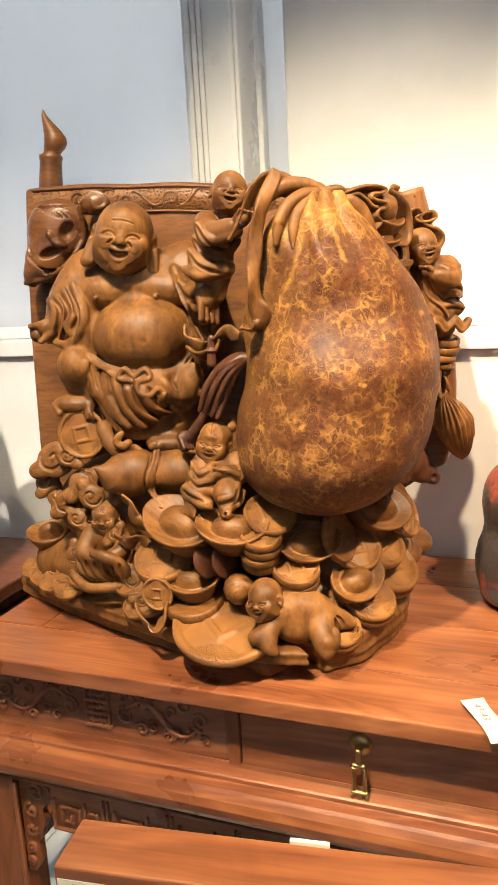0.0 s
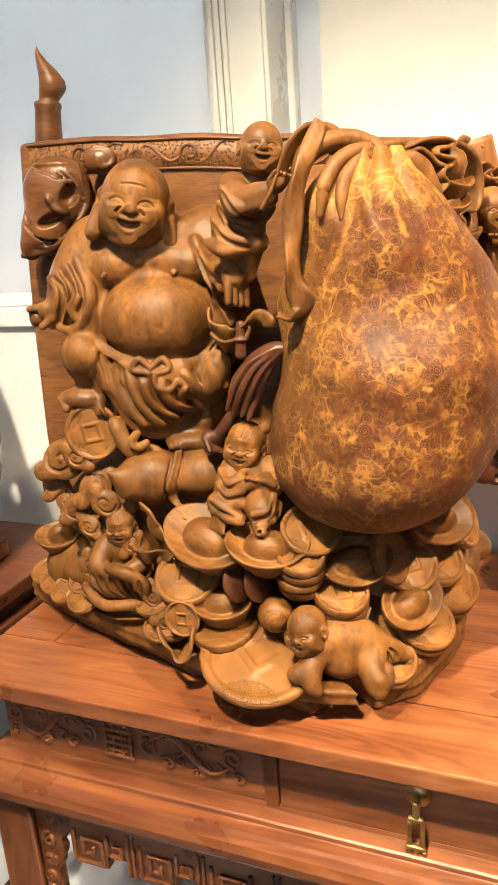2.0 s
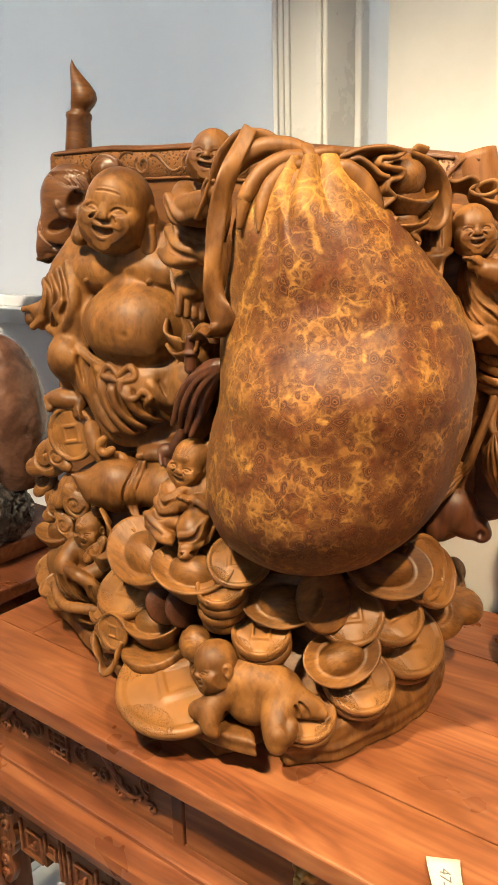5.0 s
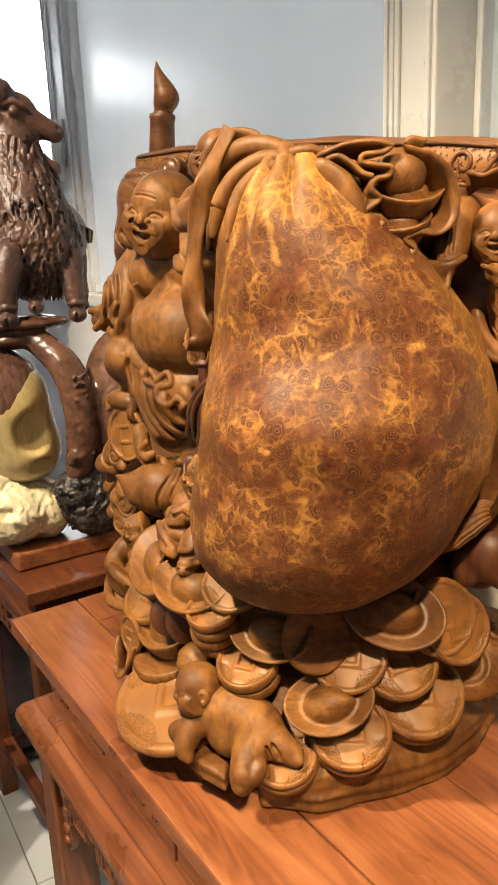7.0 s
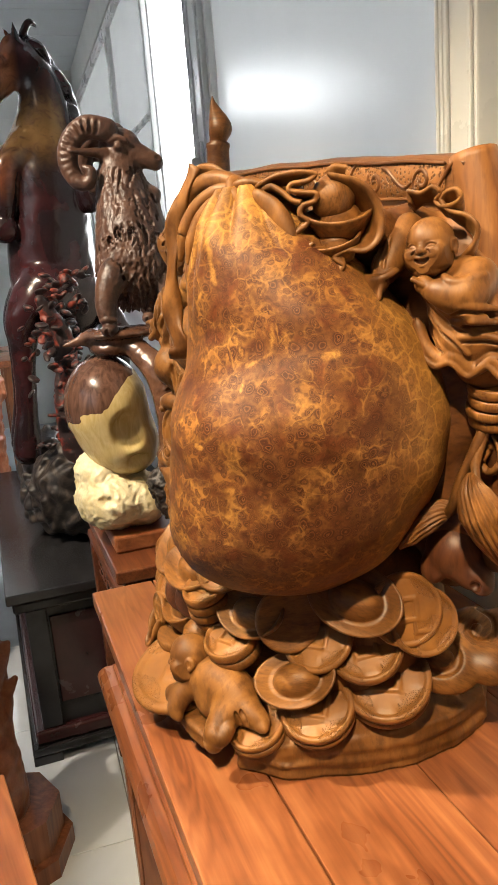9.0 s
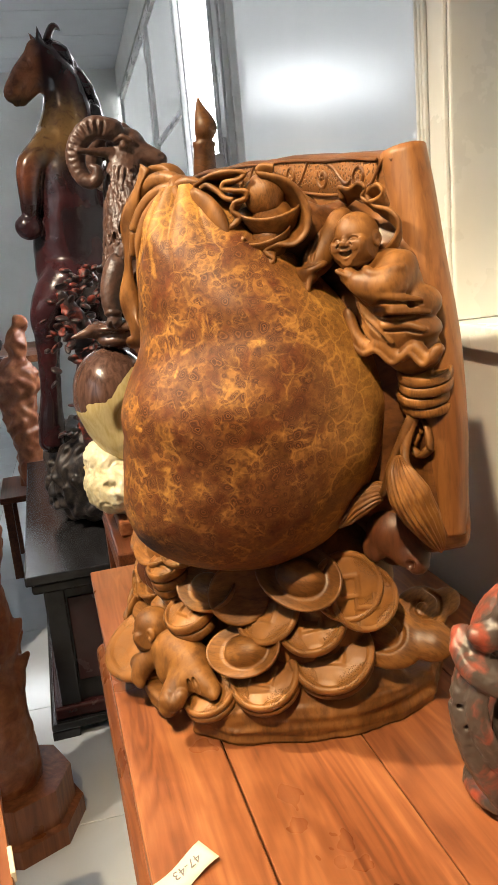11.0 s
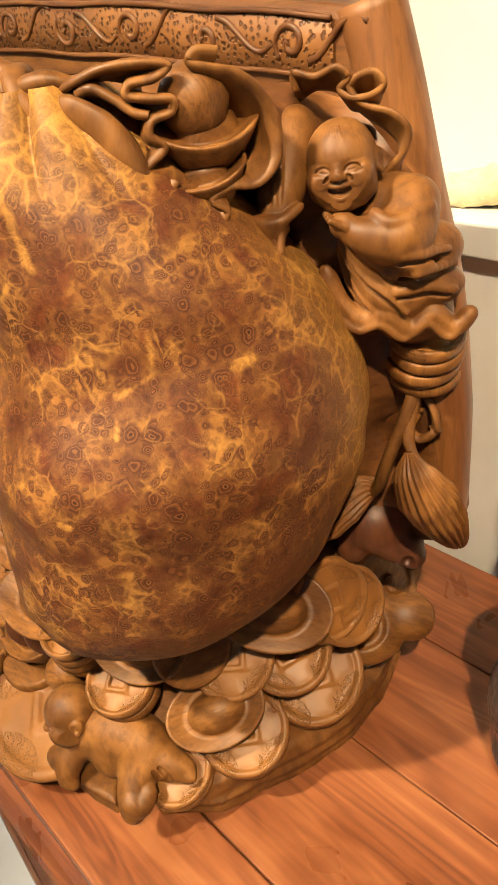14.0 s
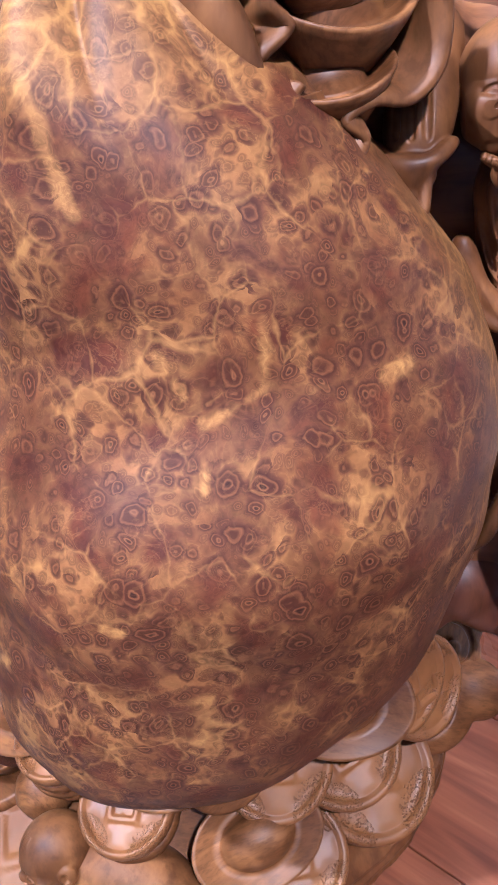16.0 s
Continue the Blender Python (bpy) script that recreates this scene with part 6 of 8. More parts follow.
def girl(c):
    head(c, (-0.238, 1.166, 0.990), 0.0225, -8, 8, -6, "hair")
    c.ball((-0.252, 1.168, 1.022), 0.010, 0.003).ball((-0.222, 1.168, 1.020), 0.011, 0.003)
    c.ball((-0.236, 1.172, 0.952), (0.029, 0.024, 0.028), 0.01)
    c.ball((-0.242, 1.156, 0.912), (0.048, 0.032, 0.024), 0.01)
    c.line([(-0.262, 1.165, 0.962), (-0.268, 1.140, 0.938), (-0.240, 1.126, 0.935)], [0.014, 0.013, 0.009], 0.005, False, 10)
    c.line([(-0.214, 1.165, 0.960), (-0.206, 1.14, 0.945), (-0.226, 1.126, 0.938)], [0.013, 0.012, 0.009], 0.005, False, 10)
    c.line([(-0.250, 1.120, 0.946), (-0.225, 1.112, 0.942), (-0.204, 1.115, 0.928), (-0.200, 1.12, 0.912)], [0.006, 0.009, 0.008, 0.010], 0.003, False, 14)
    for i in range(6):
        f = [(-0.282 + 0.014 * i, 1.145 - 0.002 * i, 0.932), (-0.274 + 0.013 * i, 1.122, 0.912), (-0.250 + 0.010 * i, 1.124, 0.894)]
        c.seam(f, [0.003, 0.0046, 0.004], 0.003, False, 10, 0.35)
        c.seam([(x + 0.006, y - 0.003, z) for x, y, z in f], 0.0022, 0.003, True, 10, 0.0)
    c.line([(-0.292, 1.15, 0.900), (-0.262, 1.122, 0.888), (-0.225, 1.118, 0.890), (-0.196, 1.13, 0.885)], 0.007, 0.004, False, 16)


def lying(c):
    head(c, (0.009, 1.010, 0.922), 0.0265, -35, 4, -10)
    c.line([(0.024, 1.016, 0.896), (0.045, 1.022, 0.902), (0.070, 1.026, 0.898), (0.088, 1.028, 0.888)], [0.021, 0.024, 0.024, 0.024], 0.008, False, 10)
    c.ball((0.090, 1.018, 0.882), (0.022, 0.024, 0.020), 0.008)
    c.ball((0.052, 1.018, 0.876), (0.034, 0.026, 0.026), 0.010)
    c.line([(0.022, 1.006, 0.890), (0.004, 0.990, 0.874), (-0.008, 0.990, 0.872)], [0.015, 0.012, 0.009], 0.006, False, 8)
    c.line([(0.012, 0.992, 0.878), (0.012, 0.980, 0.862), (0.020, 0.978, 0.854)], [0.014, 0.010, 0.005], 0.004, False, 8)
    c.line([(0.086, 1.008, 0.878), (0.090, 0.990, 0.864), (0.094, 0.980, 0.852)], [0.018, 0.014, 0.010], 0.006, False, 8)
    c.line([(0.094, 0.982, 0.866), (0.102, 0.986, 0.862), (0.106, 0.996, 0.872)], [0.012, 0.010, 0.008], 0.003, False, 8)
    c.line([(0.096, 1.026, 0.884), (0.112, 1.026, 0.880), (0.128, 1.030, 0.874)], [0.018, 0.014, 0.009], 0.006, False, 8)
    c.ball((0.130, 1.026, 0.872), (0.011, 0.008, 0.008), 0.003)
    for i in range(3):
        c.line([(0.090 + 0.010 * i, 1.005 + 0.004 * i, 0.896 - 0.003 * i), (0.098 + 0.010 * i, 1.004 + 0.004 * i, 0.886 - 0.002 * i), (0.100 + 0.010 * i, 1.008 + 0.002 * i, 0.874)], 0.002, 0.003, True, 8)


def praying(c):
    head(c, (0.266, 1.184, 1.407), 0.0255, 16, 2, -4)
    c.ball((0.288, 1.208, 1.360), (0.032, 0.030, 0.036), 0.012)
    c.line([(0.308, 1.205, 1.376), (0.306, 1.182, 1.358), (0.284, 1.168, 1.364)], [0.018, 0.017, 0.011], 0.006, False, 10)
    hand(c, (0.272, 1.166, 1.371), (-0.4, -0.3, 0.5), 0.0095)
    for i in range(5):
        c.line([(0.292 + 0.004 * i, 1.172, 1.378 - 0.008 * i), (0.306 + 0.003 * i, 1.170 + 0.003 * i, 1.372 - 0.009 * i), (0.324, 1.192, 1.376 - 0.010 * i)], 0.0030, 0.004, False, 10)
    c.limb((0.284, 1.212, 1.350), (0.288, 1.216, 1.318), 0.034, 0.036, 0.012)
    c.ball((0.314, 1.224, 1.338), (0.023, 0.024, 0.019), 0.004)
    c.ball((0.318, 1.222, 1.312), (0.021, 0.022, 0.015), 0.004)
    for f in (((0.262, 1.19, 1.360), (0.270, 1.18, 1.336), (0.292, 1.19, 1.318), (0.306, 1.2, 1.300)), ((0.256, 1.19, 1.344), (0.266, 1.18, 1.320), (0.284, 1.19, 1.302), (0.302, 1.2, 1.290)), ((0.274, 1.19, 1.366), (0.284, 1.18, 1.344), (0.300, 1.19, 1.330), (0.312, 1.2, 1.322)), ((0.296, 1.2, 1.346), (0.314, 1.2, 1.350), (0.332, 1.2, 1.343)), ((0.296, 1.2, 1.333), (0.314, 1.2, 1.335), (0.334, 1.2, 1.329)), ((0.300, 1.2, 1.318), (0.318, 1.2, 1.318), (0.336, 1.2, 1.312))):
        c.seam(f, [0.0020, 0.0034, 0.0030, 0.0018], 0.003, False, 22, 0.3)
        c.seam([(x + 0.002, y, z - 0.0055) for x, y, z in f], [0.0008, 0.0022, 0.0020, 0.0008], 0.0015, True, 22, 0.0)
    c.ball((0.296, 1.232, 1.285), (0.032, 0.030, 0.026), 0.012)
    hem = [(0.246, 1.176, 1.326), (0.256, 1.176, 1.302), (0.272, 1.180, 1.288), (0.288, 1.184, 1.292), (0.302, 1.194, 1.278), (0.318, 1.202, 1.288), (0.332, 1.208, 1.276), (0.342, 1.212, 1.286)]
    c.line(hem, 0.0030, 0.002, False, 46)
    c.line([(x + 0.003, y + 0.006, z + 0.006) for x, y, z in hem], 0.0052, 0.004, False, 46)


def reaching(c):
    """A sleeve that comes from behind the cloth, its hand on the sack."""
    c.line([(0.226, 1.200, 1.428), (0.228, 1.174, 1.403), (0.228, 1.157, 1.385)], [0.015, 0.0150, 0.0130], 0.006, False, 10)
    c.line([(0.211, 1.148, 1.386), (0.222, 1.139, 1.380), (0.238, 1.142, 1.380), (0.246, 1.156, 1.386)], 0.0030, 0.003, False, 14)
    for i in range(3):
        c.seam([(0.214 + 0.008 * i, 1.16, 1.420), (0.220 + 0.007 * i, 1.15, 1.404), (0.222 + 0.007 * i, 1.145, 1.390)], 0.0014, 0.002, True, 12, 0.1)
    c.ball((0.228, 1.146, 1.374), (0.013, 0.011, 0.010), 0.004)
    for i in range(4):
        c.limb((0.219 + 0.006 * i, 1.139 + 0.001 * i, 1.372), (0.218 + 0.0065 * i, 1.132 + 0.002 * i, 1.360), 0.0034, 0.0028, 0.001)


child("climbing_child_figure", (-0.115, 1.06, 1.31), (0.01, 1.19, 1.51), climbing, "carved child figure holding a cloth beside the sack")
child("sitting_child_figure", (-0.12, 1.03, 1.02), (0.0, 1.15, 1.165), sitting, "carved child figure sitting on an ingot")
child("girl_figure", (-0.305, 1.095, 0.875), (-0.18, 1.21, 1.045), girl, "carved girl figure with two hair buns and folded robe")
child("lying_child_figure", (-0.03, 0.96, 0.835), (0.15, 1.07, 0.955), lying, "carved child figure lying on its front over coins")
child("reaching_arm", (0.19, 1.12, 1.345), (0.26, 1.215, 1.46), reaching, "carved sleeve and hand resting on the sack")
child("praying_child_figure", (0.225, 1.135, 1.24), (0.355, 1.28, 1.45), praying, "carved child figure with folded hands beside the sack")


# ---- cloth, ornaments and animals of the carving ----
def band(points, across, width, wave=0.0, waves=2.0, thick=0.006, label="", mat=None, n=70, curl=0.0):
    return carved("ribbon", ribbon_mesh("ribbon", points, across if len(across) == len(points) else [across[0]] * len(points), width, thick, n, mat or CARVED, wave, waves, curl), None, label, settle=points[0][0] < 0.029 and points[-1][0] < 0.07)


band([(-0.018, 1.074, 1.425), (0.0, 1.072, 1.455), (0.018, 1.074, 1.485), (0.035, 1.078, 1.500), (0.056, 1.08, 1.498), (0.074, 1.082, 1.488)], [(0.3, -0.5, 0.8)], [0.012, 0.022, 0.030, 0.034, 0.032, 0.026], 0.003, 2, label="carved cloth band tied over the sack's neck")
band([(0.028, 1.066, 1.492), (0.012, 1.054, 1.455), (0.002, 1.046, 1.415), (-0.001, 1.040, 1.370), (0.002, 1.036, 1.330), (0.012, 1.036, 1.305), (0.002, 1.040, 1.292), (-0.016, 1.046, 1.296)], [(0.9, 0.35, 0.1)], [0.015, 0.019, 0.020, 0.018, 0.022, 0.028, 0.026, 0.014], 0.005, 3.5, label="long carved cloth fall beside the sack")
band([(0.030, 1.072, 1.490), (0.022, 1.062, 1.45), (0.018, 1.056, 1.40)], [(0.6, -0.7, 0.1)], [0.03, 0.024, 0.01], 0.003, 1)
INWARD = Vector((-0.40, 0.88, -0.16)).normalized()


def ruffle(points, depth, label="", calm=5, n=170, inward=INWARD, thick=0.0062, toward=None, pull=0.0, slip=(0, 0, 0)):
    """Cloth that stands on edge: a wavy front hem, a calmer root that lies back in the wood."""
    p = np.array(points)
    d = np.interp(np.linspace(0, 1, len(p)), np.linspace(0, 1, np.size(depth)), np.atleast_1d(depth))
    wide = np.pad(p, ((calm // 2, calm // 2), (0, 0)), "edge")
    root = np.array([wide[i:i + calm].mean(0) for i in range(len(p))]) + np.array(inward) * d[:, None] + np.array(slip)
    if toward is not None:
        w = np.array(toward) - p
        root = root + pull * w / (np.linalg.norm(w, axis=1)[:, None] + 1e-6)
    f, r = smooth_line(p, n), smooth_line(root, n)
    m = 9
    u = np.linspace(0, 1, m) ** 1.3
    g = f[:, None] * (1 - u)[None, :, None] + r[:, None] * u[None, :, None]
    up = np.cross(np.gradient(g, axis=0), np.gradient(g, axis=1))
    up /= np.linalg.norm(up, axis=2)[..., None] + 1e-9
    half = thick / 2 * np.sqrt(np.clip(1 - (1 - np.clip(u / 0.14, 0, 1)) ** 2, 0.10, 1))[None, :, None]
    v = np.concatenate([g + up * half, (g - up * half)[:, ::-1]], 1)
    cols = v.shape[1]
    q = grid_faces(n, cols).tolist()
    k = (n - 1) * cols
    for j in range(m - 1):
        q.append([j + 1, j, cols - 1 - j, cols - 2 - j])
        q.append([k + j, k + j + 1, k + cols - 2 - j, k + cols - 1 - j])
    me = mesh_of("ribbon", v.reshape(-1, 3), q, CARVED)
    return carved("ribbon", me, None, label)


ruffle([(0.128, 1.068, 1.474), (0.148, 1.066, 1.480), (0.169, 1.073, 1.487), (0.190, 1.082, 1.488), (0.204, 1.094, 1.484), (0.197, 1.088, 1.478), (0.184, 1.078, 1.477), (0.182, 1.076, 1.471), (0.193, 1.084, 1.468), (0.204, 1.093, 1.466), (0.202, 1.093, 1.459), (0.192, 1.084, 1.456), (0.190, 1.082, 1.448), (0.196, 1.088, 1.440), (0.188, 1.081, 1.432), (0.181, 1.076, 1.425), (0.184, 1.077, 1.417), (0.193, 1.084, 1.413), (0.199, 1.090, 1.419)], [0.010, 0.018, 0.020, 0.020, 0.018, 0.016, 0.012], calm=7, slip=(-0.020, 0.002, 0.003), label="ruffled carved cloth beside the sack's knot")
ruffle([(0.194, 1.086, 1.414), (0.203, 1.094, 1.398), (0.214, 1.104, 1.387), (0.219, 1.109, 1.394), (0.211, 1.103, 1.403), (0.221, 1.112, 1.409), (0.234, 1.126, 1.407), (0.243, 1.136, 1.416), (0.246, 1.140, 1.430), (0.245, 1.139, 1.448), (0.239, 1.132, 1.465), (0.230, 1.122, 1.476), (0.219, 1.110, 1.481), (0.210, 1.102, 1.485), (0.214, 1.106, 1.491), (0.224, 1.116, 1.489)], [0.010, 0.016, 0.022, 0.026, 0.028, 0.024, 0.020, 0.012], "carved cloth looping round an ingot and pearl", toward=(0.205, 1.115, 1.44), pull=0.018)
ruffle([(0.150, 1.068, 1.476), (0.162, 1.070, 1.478), (0.174, 1.074, 1.470), (0.182, 1.078, 1.462), (0.190, 1.083, 1.459)], [0.010, 0.026, 0.022], n=60, calm=3)
# the broad strip from the knot down to the lower swirl
carved("ribbon", ribbon_mesh("ribbon", [(0.132, 1.066, 1.472), (0.148, 1.062, 1.468), (0.164, 1.066, 1.457), (0.174, 1.070, 1.444), (0.179, 1.073, 1.431), (0.183, 1.076, 1.418)], [(0.5, 0.2, 0.8), (0.5, 0.2, 0.8), (0.7, 0.3, 0.5), (0.85, 0.4, 0.2), (0.85, 0.45, 0.0), (0.8, 0.5, -0.1)], [0.010, 0.018, 0.021, 0.019, 0.017, 0.012], 0.006, 70, CARVED, 0.0025, 1.2, -0.003), None, "smooth strip of carved cloth")
# the child's curling ribbon
ruffle([(0.231, 1.196, 1.452), (0.230, 1.194, 1.465), (0.246, 1.194, 1.461), (0.262, 1.194, 1.466), (0.270, 1.196, 1.459), (0.261, 1.198, 1.452), (0.270, 1.198, 1.446), (0.284, 1.198, 1.447), (0.293, 1.198, 1.453), (0.287, 1.198, 1.461), (0.274, 1.198, 1.459), (0.268, 1.198, 1.452), (0.278, 1.200, 1.441), (0.296, 1.204, 1.435), (0.306, 1.207, 1.423), (0.301, 1.207, 1.409), (0.287, 1.205, 1.396)], [0.016, 0.020, 0.020, 0.018, 0.014, 0.010], "curling carved ribbon over the child", 3, 150, Vector((-0.25, 0.96, -0.15)).normalized(), 0.005, slip=(-0.002, 0.0, -0.010))
# the knot: a strap over the gathered neck, and folds that fan out from it
carved("knot", tube_mesh("knot", [(0.100, 1.084, 1.490), (0.108, 1.068, 1.488), (0.117, 1.060, 1.477), (0.126, 1.062, 1.464), (0.135, 1.072, 1.452), (0.142, 1.086, 1.446)], [0.006, 0.0095, 0.0105, 0.0095, 0.008, 0.005], 40, 14, CARVED, 0.75), None, "knotted cloth at the sack's neck")
carved("knot", tube_mesh("knot", [(0.096, 1.078, 1.476), (0.108, 1.066, 1.474), (0.121, 1.064, 1.482), (0.134, 1.068, 1.484), (0.146, 1.076, 1.480)], [0.005, 0.0085, 0.009, 0.008, 0.005], 34, 12, CARVED, 0.8))
for pts, radii in (([(0.116, 1.066, 1.478), (0.092, 1.056, 1.480), (0.068, 1.046, 1.468), (0.052, 1.036, 1.443), (0.046, 1.030, 1.412)], [0.0075, 0.0085, 0.009, 0.0085, 0.003]),
                   ([(0.114, 1.064, 1.474), (0.094, 1.052, 1.470), (0.077, 1.041, 1.453), (0.070, 1.031, 1.430), (0.069, 1.025, 1.408)], [0.007, 0.008, 0.0085, 0.007, 0.002]),
                   ([(0.116, 1.062, 1.470), (0.103, 1.049, 1.460), (0.094, 1.038, 1.442), (0.091, 1.030, 1.424)], [0.006, 0.007, 0.0065, 0.002]),
                   ([(0.114, 1.070, 1.484), (0.090, 1.066, 1.492), (0.062, 1.062, 1.492), (0.036, 1.058, 1.478), (0.020, 1.052, 1.452)], [0.007, 0.010, 0.011, 0.010, 0.004])):
    carved("gathered_fold", tube_mesh("gathered_fold", pts, radii, 44, 14, CARVED))
band([(-0.104, 1.150, 1.292), (-0.098, 1.142, 1.270), (-0.076, 1.134, 1.262), (-0.056, 1.126, 1.272), (-0.038, 1.112, 1.284), (-0.020, 1.098, 1.280)], [(0.2, -0.7, 0.6)], [0.016, 0.026, 0.024, 0.022, 0.024, 0.012], 0.004, 2)
band([(-0.100, 1.140, 1.262), (-0.080, 1.130, 1.250), (-0.060, 1.126, 1.258), (-0.050, 1.12, 1.275)], [(0.2, -0.8, 0.4)], [0.010, 0.022, 0.020, 0.010], 0.003, 1.5)
band([(-0.205, 1.150, 1.028), (-0.190, 1.132, 1.022), (-0.182, 1.130, 1.000), (-0.160, 1.118, 0.990), (-0.150, 1.12, 1.01), (-0.135, 1.115, 1.022)], [(0.2, -0.6, 0.7)], [0.018, 0.028, 0.026, 0.026, 0.024, 0.016], 0.004, 2)
band([(-0.215, 1.13, 0.972), (-0.196, 1.116, 0.966), (-0.176, 1.112, 0.974), (-0.160, 1.108, 0.965)], [(0.1, -0.5, 0.8)], [0.014, 0.024, 0.022, 0.012], 0.004, 2)
band([(-0.175, 1.06, 0.890), (-0.160, 1.045, 0.868), (-0.142, 1.032, 0.862), (-0.128, 1.032, 0.880), (-0.124, 1.04, 0.902)], [(0.3, -0.8, 0.3)], [0.012, 0.024, 0.024, 0.020, 0.010], 0.003, 2)
band([(-0.10, 1.08, 1.055), (-0.092, 1.066, 1.035), (-0.084, 1.062, 1.022), (-0.070, 1.058, 1.018)], [(0.5, -0.6, 0.4)], [0.02, 0.024, 0.022, 0.012], 0.004, 2)

carved("pearl", lathe("pearl", [(0.0001, -1), (0.5, -0.87), (0.87, -0.5), (1, 0), (0.94, 0.34), (0.77, 0.64), (0.5, 0.87), (0.26, 0.966), (0.0001, 1)], 32, COINWOOD), None, "smooth carved pearl in an ingot").matrix_basis = pose(0.199, 1.119, 1.461) @ Matrix.Diagonal((0.0225, 0.0225, 0.0235, 1))
lay("ingot", INGOT, (0.203, 1.124, 1.441), 0.036, (0.25, -0.30, 0.9), 20)
lay("ingot", INGOT, (0.199, 1.116, 1.416), 0.030, (0.15, -0.35, 0.9), 10)


def backing():
    """Wood left standing behind the cloth, the child and the sack."""
    c = Clay((-0.02, 1.09, 1.0), (0.34, 1.36, 1.50), 0.004)
    c.ball((0.205, 1.222, 1.412), (0.036, 0.045, 0.042), 0.02).ball((0.192, 1.165, 1.425), (0.036, 0.030, 0.032), 0.02).ball((0.25, 1.268, 1.41), (0.042, 0.030, 0.042), 0.02)
    c.ball((0.250, 1.255, 1.36), (0.055, 0.045, 0.06), 0.02).ball((0.16, 1.24, 1.25), (0.11, 0.06, 0.2), 0.02)
    c.ball((0.27, 1.262, 1.24), (0.045, 0.035, 0.07), 0.02).ball((0.06, 1.24, 1.42), (0.06, 0.07, 0.06), 0.02)
    c.ball((0.235, 1.250, 1.09), (0.050, 0.035, 0.08), 0.02)
    c.rough(0.0014, 90)
    carved("backing", c.skin("backing", BOARD), None, "dark wood left standing behind the sack")


backing()
stack((0.306, 1.236, 1.262), 0.0305, (0.15, -0.25, 0.95), 4, 0.0125)
carved("rope_loop", tube_mesh("rope_loop", [(0.292, 1.232, 1.212), (0.300, 1.236, 1.195), (0.292, 1.230, 1.178), (0.302, 1.230, 1.168), (0.314, 1.232, 1.178), (0.312, 1.234, 1.196), (0.303, 1.236, 1.208)], [0.005, 0.006, 0.006, 0.007, 0.007, 0.006, 0.004], 50, 8, CARVED, 0.6), None, "carved cord loop")


def rope(points, r, label=""):
    n = 90
    c = smooth_line(points, n)
    me = tube_mesh("rope", points, [r * (1 + 0.22 * (i % 2)) for i in range(n)], n, 10, CARVED)
    carved("rope", me, None, label)


rope([(0.300, 1.226, 1.222), (0.292, 1.214, 1.19), (0.280, 1.206, 1.155), (0.272, 1.206, 1.130), (0.262, 1.206, 1.118)], 0.0050, "ringed carved rope")
carved("cord", tube_mesh("cord", [(0.300, 1.228, 1.215), (0.296, 1.215, 1.185), (0.302, 1.207, 1.168), (0.314, 1.203, 1.160)], [0.005, 0.006, 0.0045, 0.003], 30, 8, CARVED), None)


def tassel(points, radii, furrows, label):
    """A furrowed tuft of hair."""
    n, sides = 60, furrows * 6
    c = smooth_line(points, n)
    r = np.interp(np.linspace(0, 1, n), np.linspace(0, 1, len(radii)), radii)
    d = np.gradient(c, axis=0)
    d /= np.linalg.norm(d, axis=1)[:, None]
    u = np.cross(d, (0.3, 0.9, 0.1))
    u /= np.linalg.norm(u, axis=1)[:, None]
    w = np.cross(d, u)
    a = np.arange(sides) * 2 * math.pi / sides
    rr = r[:, None] * (1 + 0.085 * np.cos(a * furrows)[None] * np.minimum(1, r / 0.008)[:, None])
    v = c[:, None] + rr[..., None] * (np.cos(a)[None, :, None] * u[:, None] + 0.7 * np.sin(a)[None, :, None] * w[:, None])
    carved("tassel", mesh_of("tassel", v.reshape(-1, 3), grid_faces(n, sides), CARVED), None, label)


tassel([(0.303, 1.195, 1.176), (0.309, 1.191, 1.158), (0.317, 1.195, 1.135), (0.325, 1.205, 1.108), (0.334, 1.217, 1.078), (0.337, 1.222, 1.064)], [0.004, 0.020, 0.029, 0.026, 0.014, 0.001], 20, "large furrowed carved tassel")
tassel([(0.268, 1.222, 1.122), (0.258, 1.206, 1.122), (0.244, 1.188, 1.110), (0.232, 1.176, 1.092), (0.226, 1.170, 1.078)], [0.005, 0.012, 0.016, 0.012, 0.001], 16, "smaller furrowed carved tassel")


def beast():
    c = Clay((0.20, 1.17, 1.0), (0.32, 1.30, 1.11), 0.0016)
    c.ball((0.252, 1.235, 1.065), (0.034, 0.034, 0.034), 0.01).ball((0.276, 1.236, 1.042), (0.024, 0.022, 0.019), 0.01)
    c.ball((0.291, 1.232, 1.034), (0.013, 0.014, 0.013), 0.004).ball((0.291, 1.219, 1.036), 0.0055, 0.003, cut=True)
    c.ball((0.236, 1.215, 1.045), (0.016, 0.014, 0.020), 0.006)
    c.line([(0.262, 1.214, 1.030), (0.276, 1.214, 1.026), (0.292, 1.216, 1.024)], 0.003, 0.003, True, 10)
    carved("beast_head", c.skin("beast_head", CARVED_DARK), None, "dark carved animal head under the board")


beast()


